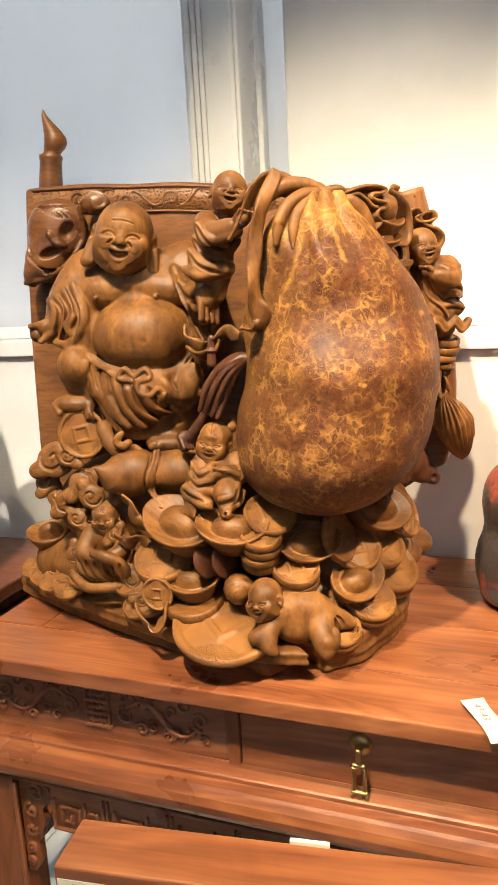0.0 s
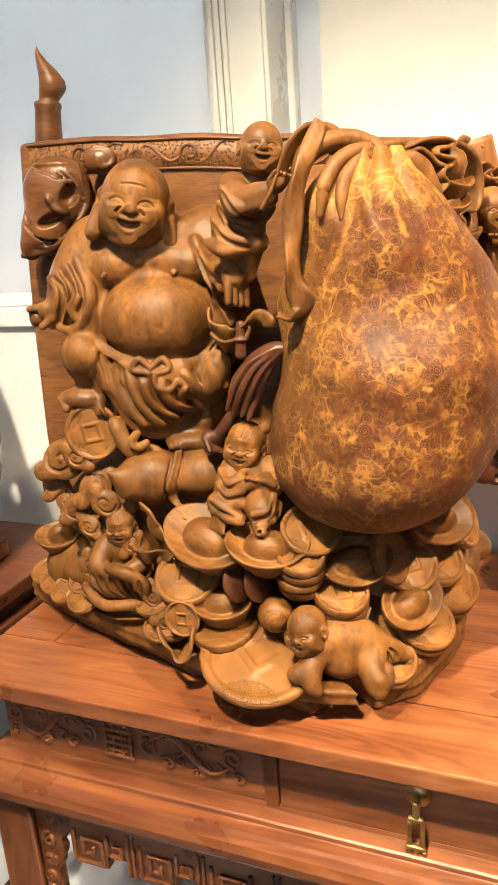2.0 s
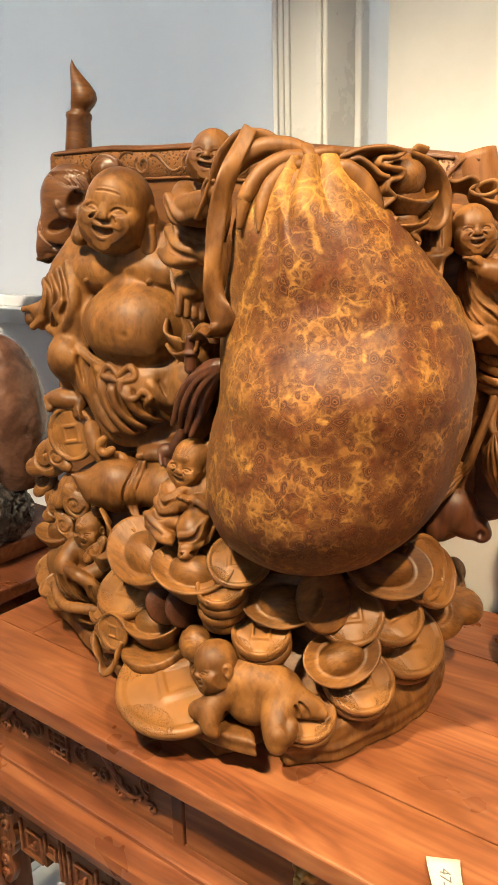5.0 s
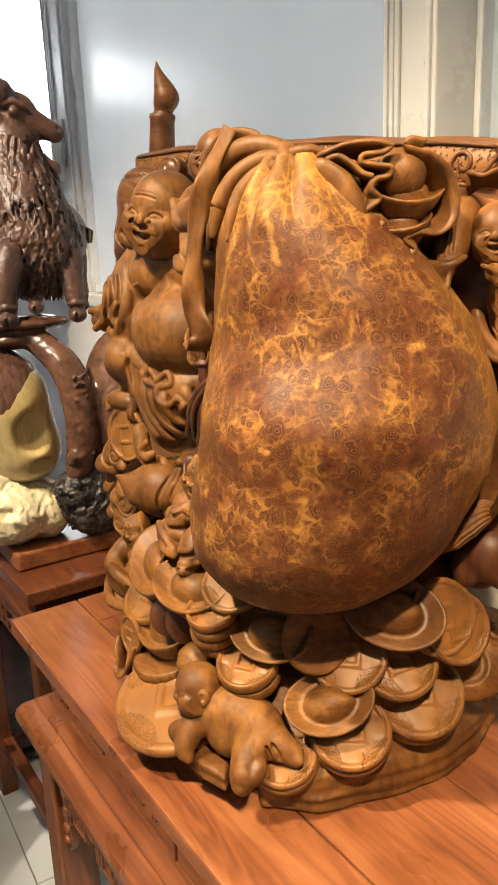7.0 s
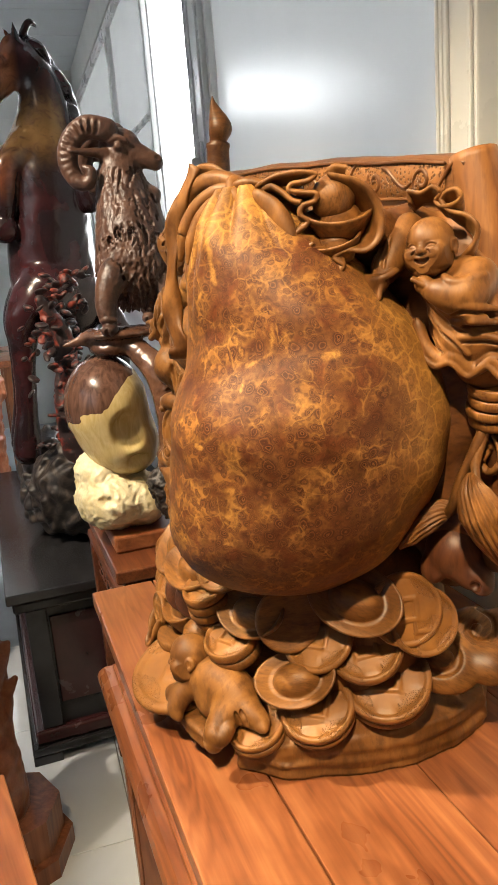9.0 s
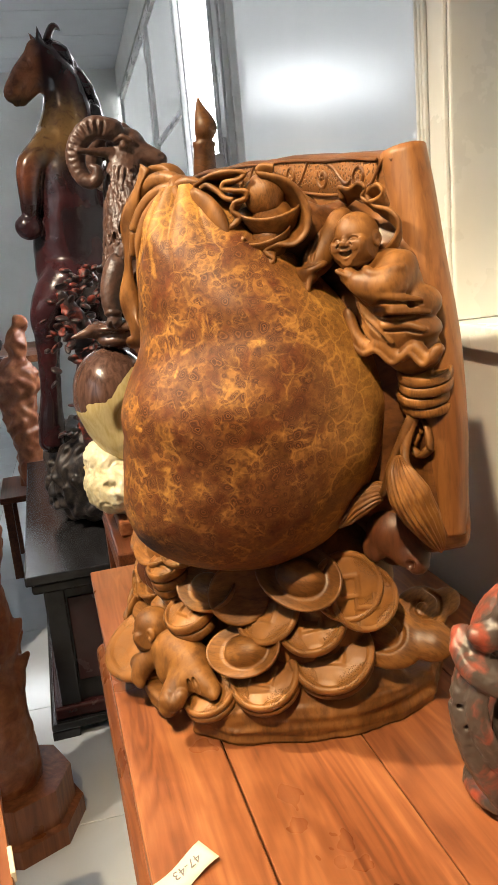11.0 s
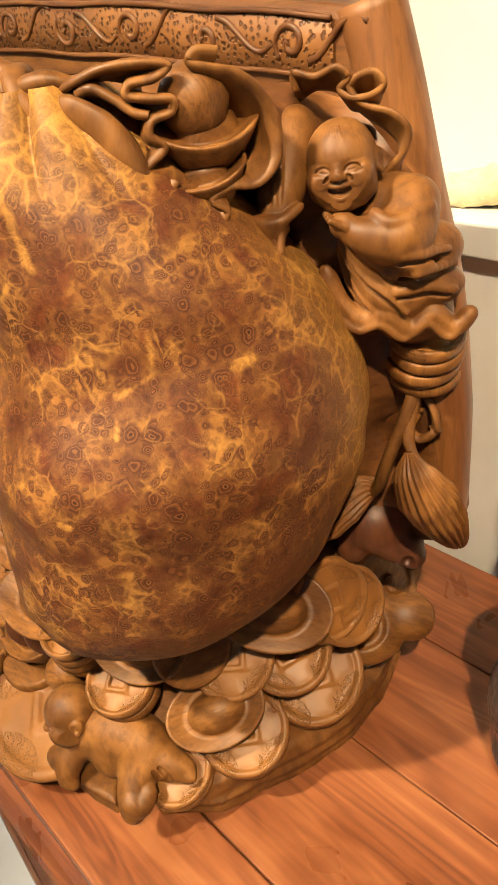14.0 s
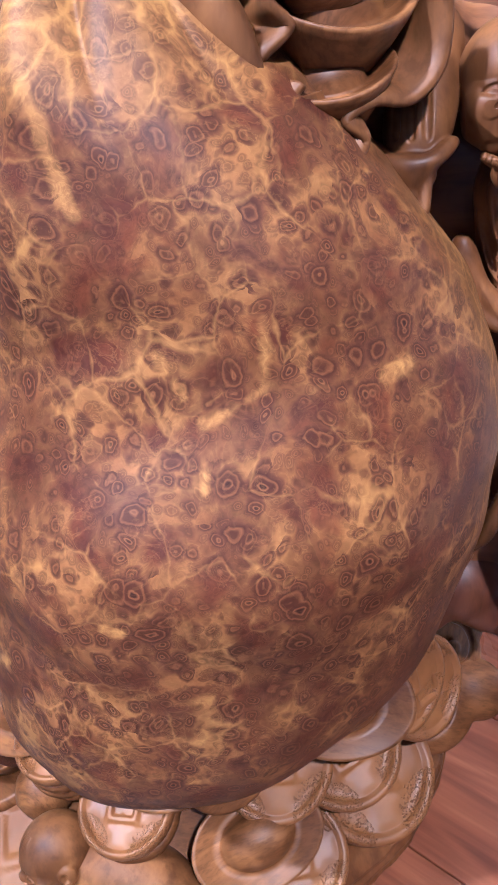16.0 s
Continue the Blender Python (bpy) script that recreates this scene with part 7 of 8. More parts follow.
def gourd():
    c = Clay((-0.27, 1.08, 0.99), (-0.04, 1.24, 1.095), 0.0016)
    c.ball((-0.186, 1.158, 1.046), (0.046, 0.042, 0.040), 0.008).ball((-0.116, 1.172, 1.048), (0.058, 0.044, 0.036), 0.012)
    c.limb((-0.218, 1.14, 1.046), (-0.240, 1.125, 1.062), 0.024, 0.003, 0.016)
    strap = [(-0.150, 1.15, 1.084), (-0.154, 1.13, 1.064), (-0.160, 1.12, 1.040), (-0.154, 1.12, 1.016), (-0.130, 1.12, 1.006), (-0.100, 1.12, 1.016)]
    for o in (0.0, 0.005):
        c.seam([(x + o, y, z) for x, y, z in strap], 0.0030, 0.002, False, 30, 0.2)
    c.seam([(x + 0.010, y, z) for x, y, z in strap], 0.0012, 0.001, True, 30, 0.0)
    c.seam([(x - 0.005, y, z) for x, y, z in strap], 0.0016, 0.002, True, 30, 0.0)
    me = c.skin("gourd", CARVED)
    me.transform(Matrix.Translation((-0.004, 0.014, 0.016)))
    carved("gourd", me, None, "smooth carved gourd lying with a strap round it", settle=True)


gourd()


def wrapped_tool():
    c = Clay((-0.125, 1.06, 1.10), (0.0, 1.17, 1.30), 0.0015)
    c.line([(-0.066, 1.120, 1.178), (-0.056, 1.114, 1.200), (-0.040, 1.108, 1.226), (-0.022, 1.102, 1.246), (-0.002, 1.096, 1.250)], [0.013, 0.019, 0.017, 0.010, 0.003], 0.005, False, 16)
    for o in (-0.013, -0.004, 0.005, 0.013):
        f = [(-0.066 + o, 1.1, 1.168 - 0.4 * o), (-0.054 + o * 1.1, 1.09, 1.200 - 0.5 * o), (-0.040 + o * 0.8, 1.09, 1.226 - 0.5 * o), (-0.018 + o * 0.3, 1.09, 1.246 - 0.3 * o)]
        c.seam(f, [0.003, 0.0038, 0.003, 0.0015], 0.003, False, 20, 0.4)
        c.seam([(x + 0.0045, y, z - 0.002) for x, y, z in f], [0.0015, 0.002, 0.0015, 0.001], 0.002, True, 20, 0.0)
    c.limb((-0.060, 1.125, 1.18), (-0.106, 1.150, 1.110), 0.0085, 0.0095, 0.003)
    c.limb((-0.062, 1.12, 1.24), (-0.062, 1.122, 1.275), 0.007, 0.006, 0.003)
    c.ball((-0.062, 1.121, 1.258), (0.010, 0.010, 0.004), 0.002)
    hand(c, (-0.106, 1.142, 1.126), (0.3, -0.4, -0.4), 0.011)
    carved("wrapped_tool", c.skin("wrapped_tool", CARVED_DARK), None, "dark carved staff wrapped in cloth", settle=True)


wrapped_tool()


def leaf():
    """The hollow curled leaf at the board's upper corner."""
    c = Clay((-0.42, 1.22, 1.35), (-0.24, 1.38, 1.53), 0.0014)
    c.ball((-0.345, 1.318, 1.455), (0.050, 0.030, 0.050), 0.010)
    c.ball((-0.365, 1.314, 1.408), (0.036, 0.026, 0.036), 0.015)
    c.ball((-0.392, 1.318, 1.385), (0.014, 0.020, 0.020), 0.010)
    c.ball((-0.322, 1.280, 1.452), (0.014, 0.026, 0.020), 0.003, (0, 30, 0), True)
    c.ball((-0.352, 1.280, 1.420), (0.020, 0.026, 0.009), 0.003, (0, -20, 0), True)
    c.ball((-0.338, 1.293, 1.434), (0.014, 0.012, 0.007), 0.003, (0, 25, 0)).ball((-0.350, 1.289, 1.446), (0.005, 0.006, 0.008), 0.003, (0, -30, 0))
    for i in range(8):
        c.seam([(-0.396 + 0.004 * i, 1.29, 1.445 - 0.008 * i), (-0.388 + 0.007 * i, 1.28, 1.410 - 0.005 * i), (-0.352 + 0.005 * i, 1.28, 1.392 + 0.001 * i), (-0.322 + 0.003 * i, 1.28, 1.408 + 0.002 * i)], 0.0017, 0.002, True, 18, 0.1)
        c.seam([(-0.388 + 0.010 * i, 1.29, 1.492), (-0.362 + 0.010 * i, 1.28, 1.484 - 0.001 * i), (-0.330 + 0.006 * i, 1.28, 1.470 - 0.004 * i), (-0.306 + 0.002 * i, 1.28, 1.452 - 0.008 * i)], 0.0015, 0.002, True, 18, 0.1)
    c.seam([(-0.402, 1.30, 1.372), (-0.372, 1.285, 1.378), (-0.345, 1.28, 1.388), (-0.318, 1.28, 1.412), (-0.300, 1.28, 1.448), (-0.302, 1.285, 1.49)], 0.0036, 0.003, False, 26, 0.3)
    c.ball((-0.280, 1.312, 1.496), (0.024, 0.016, 0.018), 0.008)
    c.seam([(-0.300, 1.30, 1.498), (-0.284, 1.298, 1.512), (-0.264, 1.298, 1.506), (-0.262, 1.298, 1.492), (-0.276, 1.298, 1.488), (-0.282, 1.298, 1.497)], 0.0036, 0.002, False, 26, 0.2)
    me = c.skin("curled_leaf", BOARD)
    me.transform(Matrix.Translation((0.018, -0.012, -0.018)))
    carved("curled_leaf", me, None, "hollow curled leaf carved at the board's corner", settle=True)


leaf()


# ---- paper labels ----
def paper_slip(name, m, w, h, curl, label):
    n = 12
    v = []
    for i in range(n):
        s = i / (n - 1)
        for u in (-0.5, 0.5):
            v.append((u * h + 0.003 * math.sin(s * 5 + u), s * w, 0.0006 + curl * s ** 2 + 0.0006 * math.sin(s * 9)))
    t = thing(name, m, label, "paper label")
    me = mesh_of("slip", v, grid_faces(n, 2, False), PAPER)
    bm = bmesh.new()
    bm.from_mesh(me)
    bmesh.ops.solidify(bm, geom=bm.faces[:], thickness=0.0003)
    part("slip", bm, PAPER, t, smooth=True)
    return t


slip = paper_slip("desk_label", pose(0.300, 0.835, 0.8010, 0, 0, 10), 0.090, 0.032, 0.006, "curled cream paper label with pencil writing on the desk")
written("47-43", 0.015, pose(-0.007, 0.078, 0.0068) @ pose(0, 0, 0, 4.5, 0, 0) @ pose(0, 0, 0, 0, 0, -90), slip)
tape = thing("taped_label", BENCH @ pose(0.004, -0.0804, 0.712, 90), "white paper tape label stuck on the bench edge", "paper label")
part("tape", box(0.0, 0.185, -0.032, -0.010, 0.0002, 0.0008), PAPER, tape)
written("c75-147-6 - 16,5", 0.019, pose(0.008, -0.028, 0.0012), tape)


# ---- ram and its burl stand ----
SIDE = DESK @ pose(-0.09, -0.03, 0)
side = thing("side_table", SIDE @ pose(-1.13, 1.25, 0), "small dark red side table with a carved lattice apron", "side table")


def at_side(name, b, mat, label=""):
    ob = part(name, b, mat, side, label, local=False)
    ob.matrix_basis = SIDE
    return ob


at_side("tabletop", box(-1.40, -0.885, 1.0, 1.52, 0.745, 0.775, 0.004), ROSE_DARK)
at_side("waist", box(-1.38, -0.905, 1.02, 1.50, 0.715, 0.744, 0.004), ROSE_DARK)
at_side("moulding", box(-1.40, -0.885, 1.0, 1.52, 0.685, 0.714, 0.010, 3), ROSE_DARK)
for i in range(9):
    x = -1.37 + i * 0.052
    at_side("lattice_bar", box(x, x + 0.010, 1.015, 1.027, 0.60, 0.684, 0.001), BLACK if i % 2 else ROSE_DARK)
    y = 1.04 + i * 0.052
    at_side("lattice_bar", box(-0.912, -0.900, y, y + 0.010, 0.60, 0.684, 0.001), BLACK if i % 2 else ROSE_DARK)
for z in (0.596, 0.622, 0.650):
    at_side("lattice_bar", box(-1.38, -0.905, 1.014, 1.026, z, z + 0.008, 0.001), ROSE_DARK)
    at_side("lattice_bar", box(-0.913, -0.901, 1.02, 1.50, z, z + 0.008, 0.001), ROSE_DARK)
for x in (-1.375, -0.91):
    for y in (1.025, 1.495):
        at_side("leg", box(x - 0.022, x + 0.022, y - 0.022, y + 0.022, 0, 0.684, 0.005), ROSE_DARK)
at_side("stretcher", box(-1.37, -0.92, 1.02, 1.05, 0.13, 0.17, 0.006), ROSE_DARK)
at_side("stretcher", box(-0.925, -0.90, 1.03, 1.49, 0.13, 0.17, 0.006), ROSE_DARK)
solo("plinth_block", box(-1.27, -0.99, 1.02, 1.36, 0.7755, 0.815, 0.006), ROSE, SIDE, "reddish wooden plinth block on the side table", "plinth")


def burl_stand():
    t = thing("burl_sculpture", SIDE @ pose(-1.13, 1.15, 0.815), "polished brown burl with pale sapwood and dark root", "sculpture")

    def add(name, c, mat, label):
        ob = part(name, c.skin(name, mat), None, t, label, local=False)
        ob.matrix_basis = SIDE
    # rough chiselled sapwood block at the bottom
    c = Clay((-1.32, 0.90, 0.81), (-0.90, 1.32, 1.05), 0.003)
    c.ball((-1.10, 1.04, 0.885), (0.12, 0.085, 0.078), 0.03).ball((-1.09, 1.11, 0.875), (0.10, 0.06, 0.062), 0.03).ball((-1.12, 1.02, 0.955), (0.08, 0.055, 0.04), 0.03)
    c.ball((-0.985, 1.01, 0.905), (0.02, 0.02, 0.014), 0.01, cut=True).rough(0.004, 55).rough(0.0024, 150).rough(0.0012, 420)
    add("sapwood", c, SAPWOOD, "pale yellow chiselled sapwood block")
    # the polished body: dark heartwood above, pale sapwood below, a hollow in its face
    c = Clay((-1.28, 0.92, 0.92), (-0.92, 1.26, 1.27), 0.003)
    c.ball((-1.10, 1.055, 1.105), (0.115, 0.096, 0.118), 0.02).ball((-1.10, 1.085, 1.010), (0.105, 0.080, 0.075), 0.05)
    c.ball((-0.985, 1.085, 1.060), (0.030, 0.040, 0.045), 0.012, cut=True).ball((-0.985, 1.105, 0.985), (0.035, 0.035, 0.018), 0.008, cut=True)
    c.rough(0.0016, 40)
    add("boulder", c, TWOWOOD, "polished burl body, dark above and pale below")
    # the dark studded band, the slab under the hooves and the round back
    c = Clay((-1.22, 0.96, 0.93), (-0.88, 1.40, 1.31), 0.003)
    c.line([(-1.06, 1.12, 1.245), (-1.0, 1.165, 1.18), (-0.98, 1.180, 1.09), (-0.98, 1.172, 1.00), (-0.975, 1.155, 0.965)], [0.022, 0.030, 0.030, 0.027, 0.016], 0.01, False, 22)
    rnd = random.Random(11)
    for i in range(70):
        z = rnd.uniform(1.00, 1.17)
        c.ball((-0.956 + 0.004 * rnd.random(), 1.176 + 0.014 * rnd.uniform(-1, 1), z), 0.0045, 0.002)
    c.ball((-0.965, 1.152, 1.000), (0.020, 0.018, 0.017), 0.006).ball((-0.948, 1.146, 1.004), 0.006, 0.002)
    c.ball((-1.08, 1.115, 1.268), (0.060, 0.095, 0.016), 0.008).limb((-1.08, 1.04, 1.266), (-1.09, 0.975, 1.252), 0.020, 0.003, 0.012)
    c.ball((-1.09, 1.09, 1.238), (0.055, 0.06, 0.022), 0.015)
    c.ball((-1.01, 1.285, 1.06), (0.085, 0.085, 0.185), 0.02)
    c.rough(0.0010, 120)
    add("studded_band", c, DARKBROWN, "dark brown polished band with round studs")
    c = Clay((-1.12, 1.08, 0.81), (-0.90, 1.34, 1.02), 0.003)
    c.ball((-1.0, 1.20, 0.895), (0.060, 0.075, 0.078), 0.02).ball((-0.985, 1.15, 0.93), (0.035, 0.040, 0.040), 0.02).ball((-1.0, 1.26, 0.88), (0.05, 0.05, 0.06), 0.02)
    c.rough(0.006, 105).rough(0.004, 260)
    add("root", c, ROOT, "black pitted root")


burl_stand()


def ram():
    c = Clay((-0.11, -0.05, 1.275), (0.18, 0.42, 1.79), 0.0026)
    y = 0.14
    c.ball((0.028, y, 1.705), (0.046, 0.034, 0.036), 0.012).limb((0.048, y, 1.690), (0.108, y, 1.660), 0.030, 0.019, 0.010)
    c.limb((0.030, y, 1.645), (0.094, y, 1.592), 0.026, 0.015, 0.008).limb((0.098, y, 1.590), (0.100, y, 1.545), 0.016, 0.005, 0.010)
    for s in (-1, 0, 1):
        c.line([(0.066, y + 0.024 * s, 1.640), (0.090, y + 0.020 * s, 1.630), (0.128, y + 0.014 * s, 1.620)], [0.007, 0.012, 0.015], 0.003, True, 10)
    for s in (-1, 1):
        o = y + 0.030 * s
        pts = [(0.013, o, 1.733), (-0.032, o + 0.012 * s, 1.741), (-0.067, o + 0.022 * s, 1.711), (-0.077, o + 0.026 * s, 1.669), (-0.061, o + 0.028 * s, 1.630), (-0.035, o + 0.030 * s, 1.622), (-0.024, o + 0.032 * s, 1.645), (-0.040, o + 0.032 * s, 1.656)]
        c.line(pts, [0.025, 0.025, 0.023, 0.021, 0.018, 0.014, 0.010, 0.006], 0.003, False, 40)
        q = smooth_line(pts, 46)
        for i in range(2, 40, 2):
            d = np.array(q[i + 1]) - np.array(q[i - 1])
            d /= np.linalg.norm(d)
            side_way = np.array((d[2], 0, -d[0])) * 0.030
            c.limb(tuple(q[i] - side_way + (0, 0.024 * s, 0)), tuple(q[i] + side_way + (0, 0.024 * s, 0)), 0.0042, 0.0042, 0.003, True)
        c.limb((0.0, o, 1.685), (-0.062, o + 0.045 * s, 1.690), 0.013, 0.005, 0.006)
        c.ball((0.036, y + 0.036 * s, 1.697), 0.010, 0.003)
        c.line([(0.016, y + 0.036 * s, 1.708), (0.036, y + 0.039 * s, 1.715), (0.054, y + 0.034 * s, 1.706)], 0.005, 0.005, False, 10)
        c.line([(0.014, y + 0.036 * s, 1.688), (0.036, y + 0.040 * s, 1.682), (0.056, y + 0.034 * s, 1.690)], 0.003, 0.004, True, 10)
        c.ball((0.118, y + 0.014 * s, 1.668), 0.005, 0.003, cut=True)
    c.line([(0.020, y, 1.660), (0.030, y - 0.01, 1.58), (0.045, y - 0.02, 1.50)], [0.038, 0.054, 0.076], 0.02, False, 10)
    c.ball((0.054, 0.12, 1.405), (0.074, 0.080, 0.062), 0.03)
    c.ball((0.050, 0.11, 1.455), (0.086, 0.086, 0.085), 0.03).ball((0.060, 0.25, 1.460), (0.088, 0.15, 0.085), 0.04)
    for x, oy, r in ((0.0, 0.0, 1.0), (0.128, 0.055, 0.9), (0.010, 0.33, 1.0), (0.115, 0.33, 1.0)):
        c.line([(x + (0.012 if x < 0.06 else -0.012), oy + 0.035, 1.425), (x - 0.006, oy + 0.01, 1.365), (x, oy, 1.315)], [0.030 * r, 0.018 * r, 0.0145 * r], 0.015, False, 10)
        c.ball((x, oy - 0.006, 1.300), (0.019, 0.026, 0.016), 0.003).line([(x - 0.016, oy - 0.010, 1.322), (x, oy - 0.018, 1.325), (x + 0.016, oy - 0.010, 1.322)], 0.0045, 0.003, False, 8)
        c.limb((x, oy - 0.042, 1.318), (x, oy - 0.016, 1.280), 0.0042, 0.0042, 0.001, True)
    rnd = random.Random(4)
    for i in range(760):
        a, e = rnd.uniform(-3.2, 0.5), rnd.uniform(-1.1, 0.95)
        d = (math.cos(a) * math.cos(e), math.sin(a) * math.cos(e), math.sin(e))
        p = (0.048 + 0.090 * d[0] * (1 - 0.45 * max(0, e)), 0.12 + 0.092 * d[1] * (1 - 0.2 * max(0, e)), 1.455 + 0.112 * d[2])
        c.limb(p, (p[0] + rnd.uniform(-0.012, 0.012), p[1] - 0.007, p[2] - rnd.uniform(0.016, 0.030)), 0.0078, 0.0022, 0.0010)
    for i in range(160):
        x, yy = rnd.uniform(0.0, 0.125), rnd.uniform(0.18, 0.38)
        p = (x + (0.030 if x > 0.06 else -0.020), yy, 1.50 - 0.5 * abs(x - 0.06))
        c.limb(p, (p[0], p[1] + rnd.uniform(-0.01, 0.01), p[2] - 0.026), 0.0060, 0.0016, 0.0014)
    for i in range(380):
        k, a = rnd.random(), rnd.uniform(-3.1, 0.6)
        q = (0.020 + 0.028 * k, y - 0.024 * k, 1.650 - 0.170 * k)
        r = 0.044 + 0.042 * k
        p = (q[0] + r * math.cos(a), q[1] + r * math.sin(a), q[2])
        c.limb(p, (p[0] + 0.006 * math.cos(a), p[1] + 0.006 * math.sin(a), p[2] - rnd.uniform(0.018, 0.034)), 0.0066, 0.0018, 0.0010)
    # grooves between the locks
    for i in range(620):
        a, e = rnd.uniform(-3.2, 0.5), rnd.uniform(-1.1, 0.95)
        d = (math.cos(a) * math.cos(e), math.sin(a) * math.cos(e), math.sin(e))
        p = (0.048 + 0.0985 * d[0] * (1 - 0.42 * max(0, e)), 0.12 + 0.1005 * d[1] * (1 - 0.18 * max(0, e)), 1.455 + 0.119 * d[2])
        c.limb(p, (p[0] + rnd.uniform(-0.010, 0.010), p[1] - 0.004, p[2] - rnd.uniform(0.012, 0.026)), 0.0036, 0.0022, 0.0008, True)
    for i in range(260):
        k, a = rnd.random(), rnd.uniform(-3.1, 0.6)
        r = 0.0515 + 0.042 * k
        p = (0.020 + 0.028 * k + r * math.cos(a), y - 0.024 * k + r * math.sin(a), 1.650 - 0.170 * k)
        c.limb(p, (p[0] + 0.005 * math.cos(a) + rnd.uniform(-0.006, 0.006), p[1] + 0.005 * math.sin(a), p[2] - rnd.uniform(0.014, 0.026)), 0.0036, 0.0020, 0.0008, True)
    for i in range(46):
        z = rnd.uniform(1.56, 1.63)
        p = (0.035 + rnd.uniform(-0.03, 0.045), y - 0.035 - 0.02 * rnd.random() - (1.63 - z) * 0.3, z)
        c.limb(p, (p[0] + rnd.uniform(-0.006, 0.006), p[1] - 0.012, p[2] - 0.045), 0.0060, 0.0012, 0.002)
    c.rough(0.0008, 190)
    solo("ram_statue", c.skin("ram_statue", RAMWOOD), None, pose(-0.759, 1.346, -0.020, 0, 0, 46), "dark brown carved ram statue with curled ridged horns", "statue")


ram()


# ---- black cabinet with the horse ----
CAB = DESK @ pose(-0.045, -0.065, 0)
cab = thing("black_cabinet", CAB @ pose(-2.2, 1.13, 0), "low black lacquered cabinet with dark red panels", "cabinet")


def at_cab(name, b, mat, label=""):
    ob = part(name, b, mat, cab, label, local=False)
    ob.matrix_basis = CAB
    return ob


at_cab("cabinet_top", box(-2.92, -1.46, 0.79, 1.47, 0.520, 0.550, 0.005), BLACK)
at_cab("cornice", box(-2.90, -1.475, 0.805, 1.455, 0.485, 0.519, 0.008, 3), BLACK)
at_cab("body", box(-2.88, -1.505, 0.835, 1.43, 0.10, 0.4845), BLACK)
at_cab("side_panel", box(-1.504, -1.497, 0.90, 1.37, 0.17, 0.45, 0.003), BLACKRED, "dark red side panel")
for y0 in (0.835, 1.37):
    at_cab("corner_post", box(-1.504, -1.488, y0, y0 + 0.06, 0.10, 0.484, 0.004), BLACK)
at_cab("plinth_moulding", box(-2.90, -1.478, 0.81, 1.45, 0.055, 0.0995, 0.010, 3), BLACKRED)
at_cab("plinth_moulding", box(-2.915, -1.463, 0.795, 1.465, 0.030, 0.0545, 0.006, 2), BLACK)
for x in (-2.85, -1.50):
    for y in (0.83, 1.40):
        at_cab("bracket_foot", box(x - 0.04, x + 0.035, y - 0.035, y + 0.05, 0, 0.0295, 0.003), BLACK)


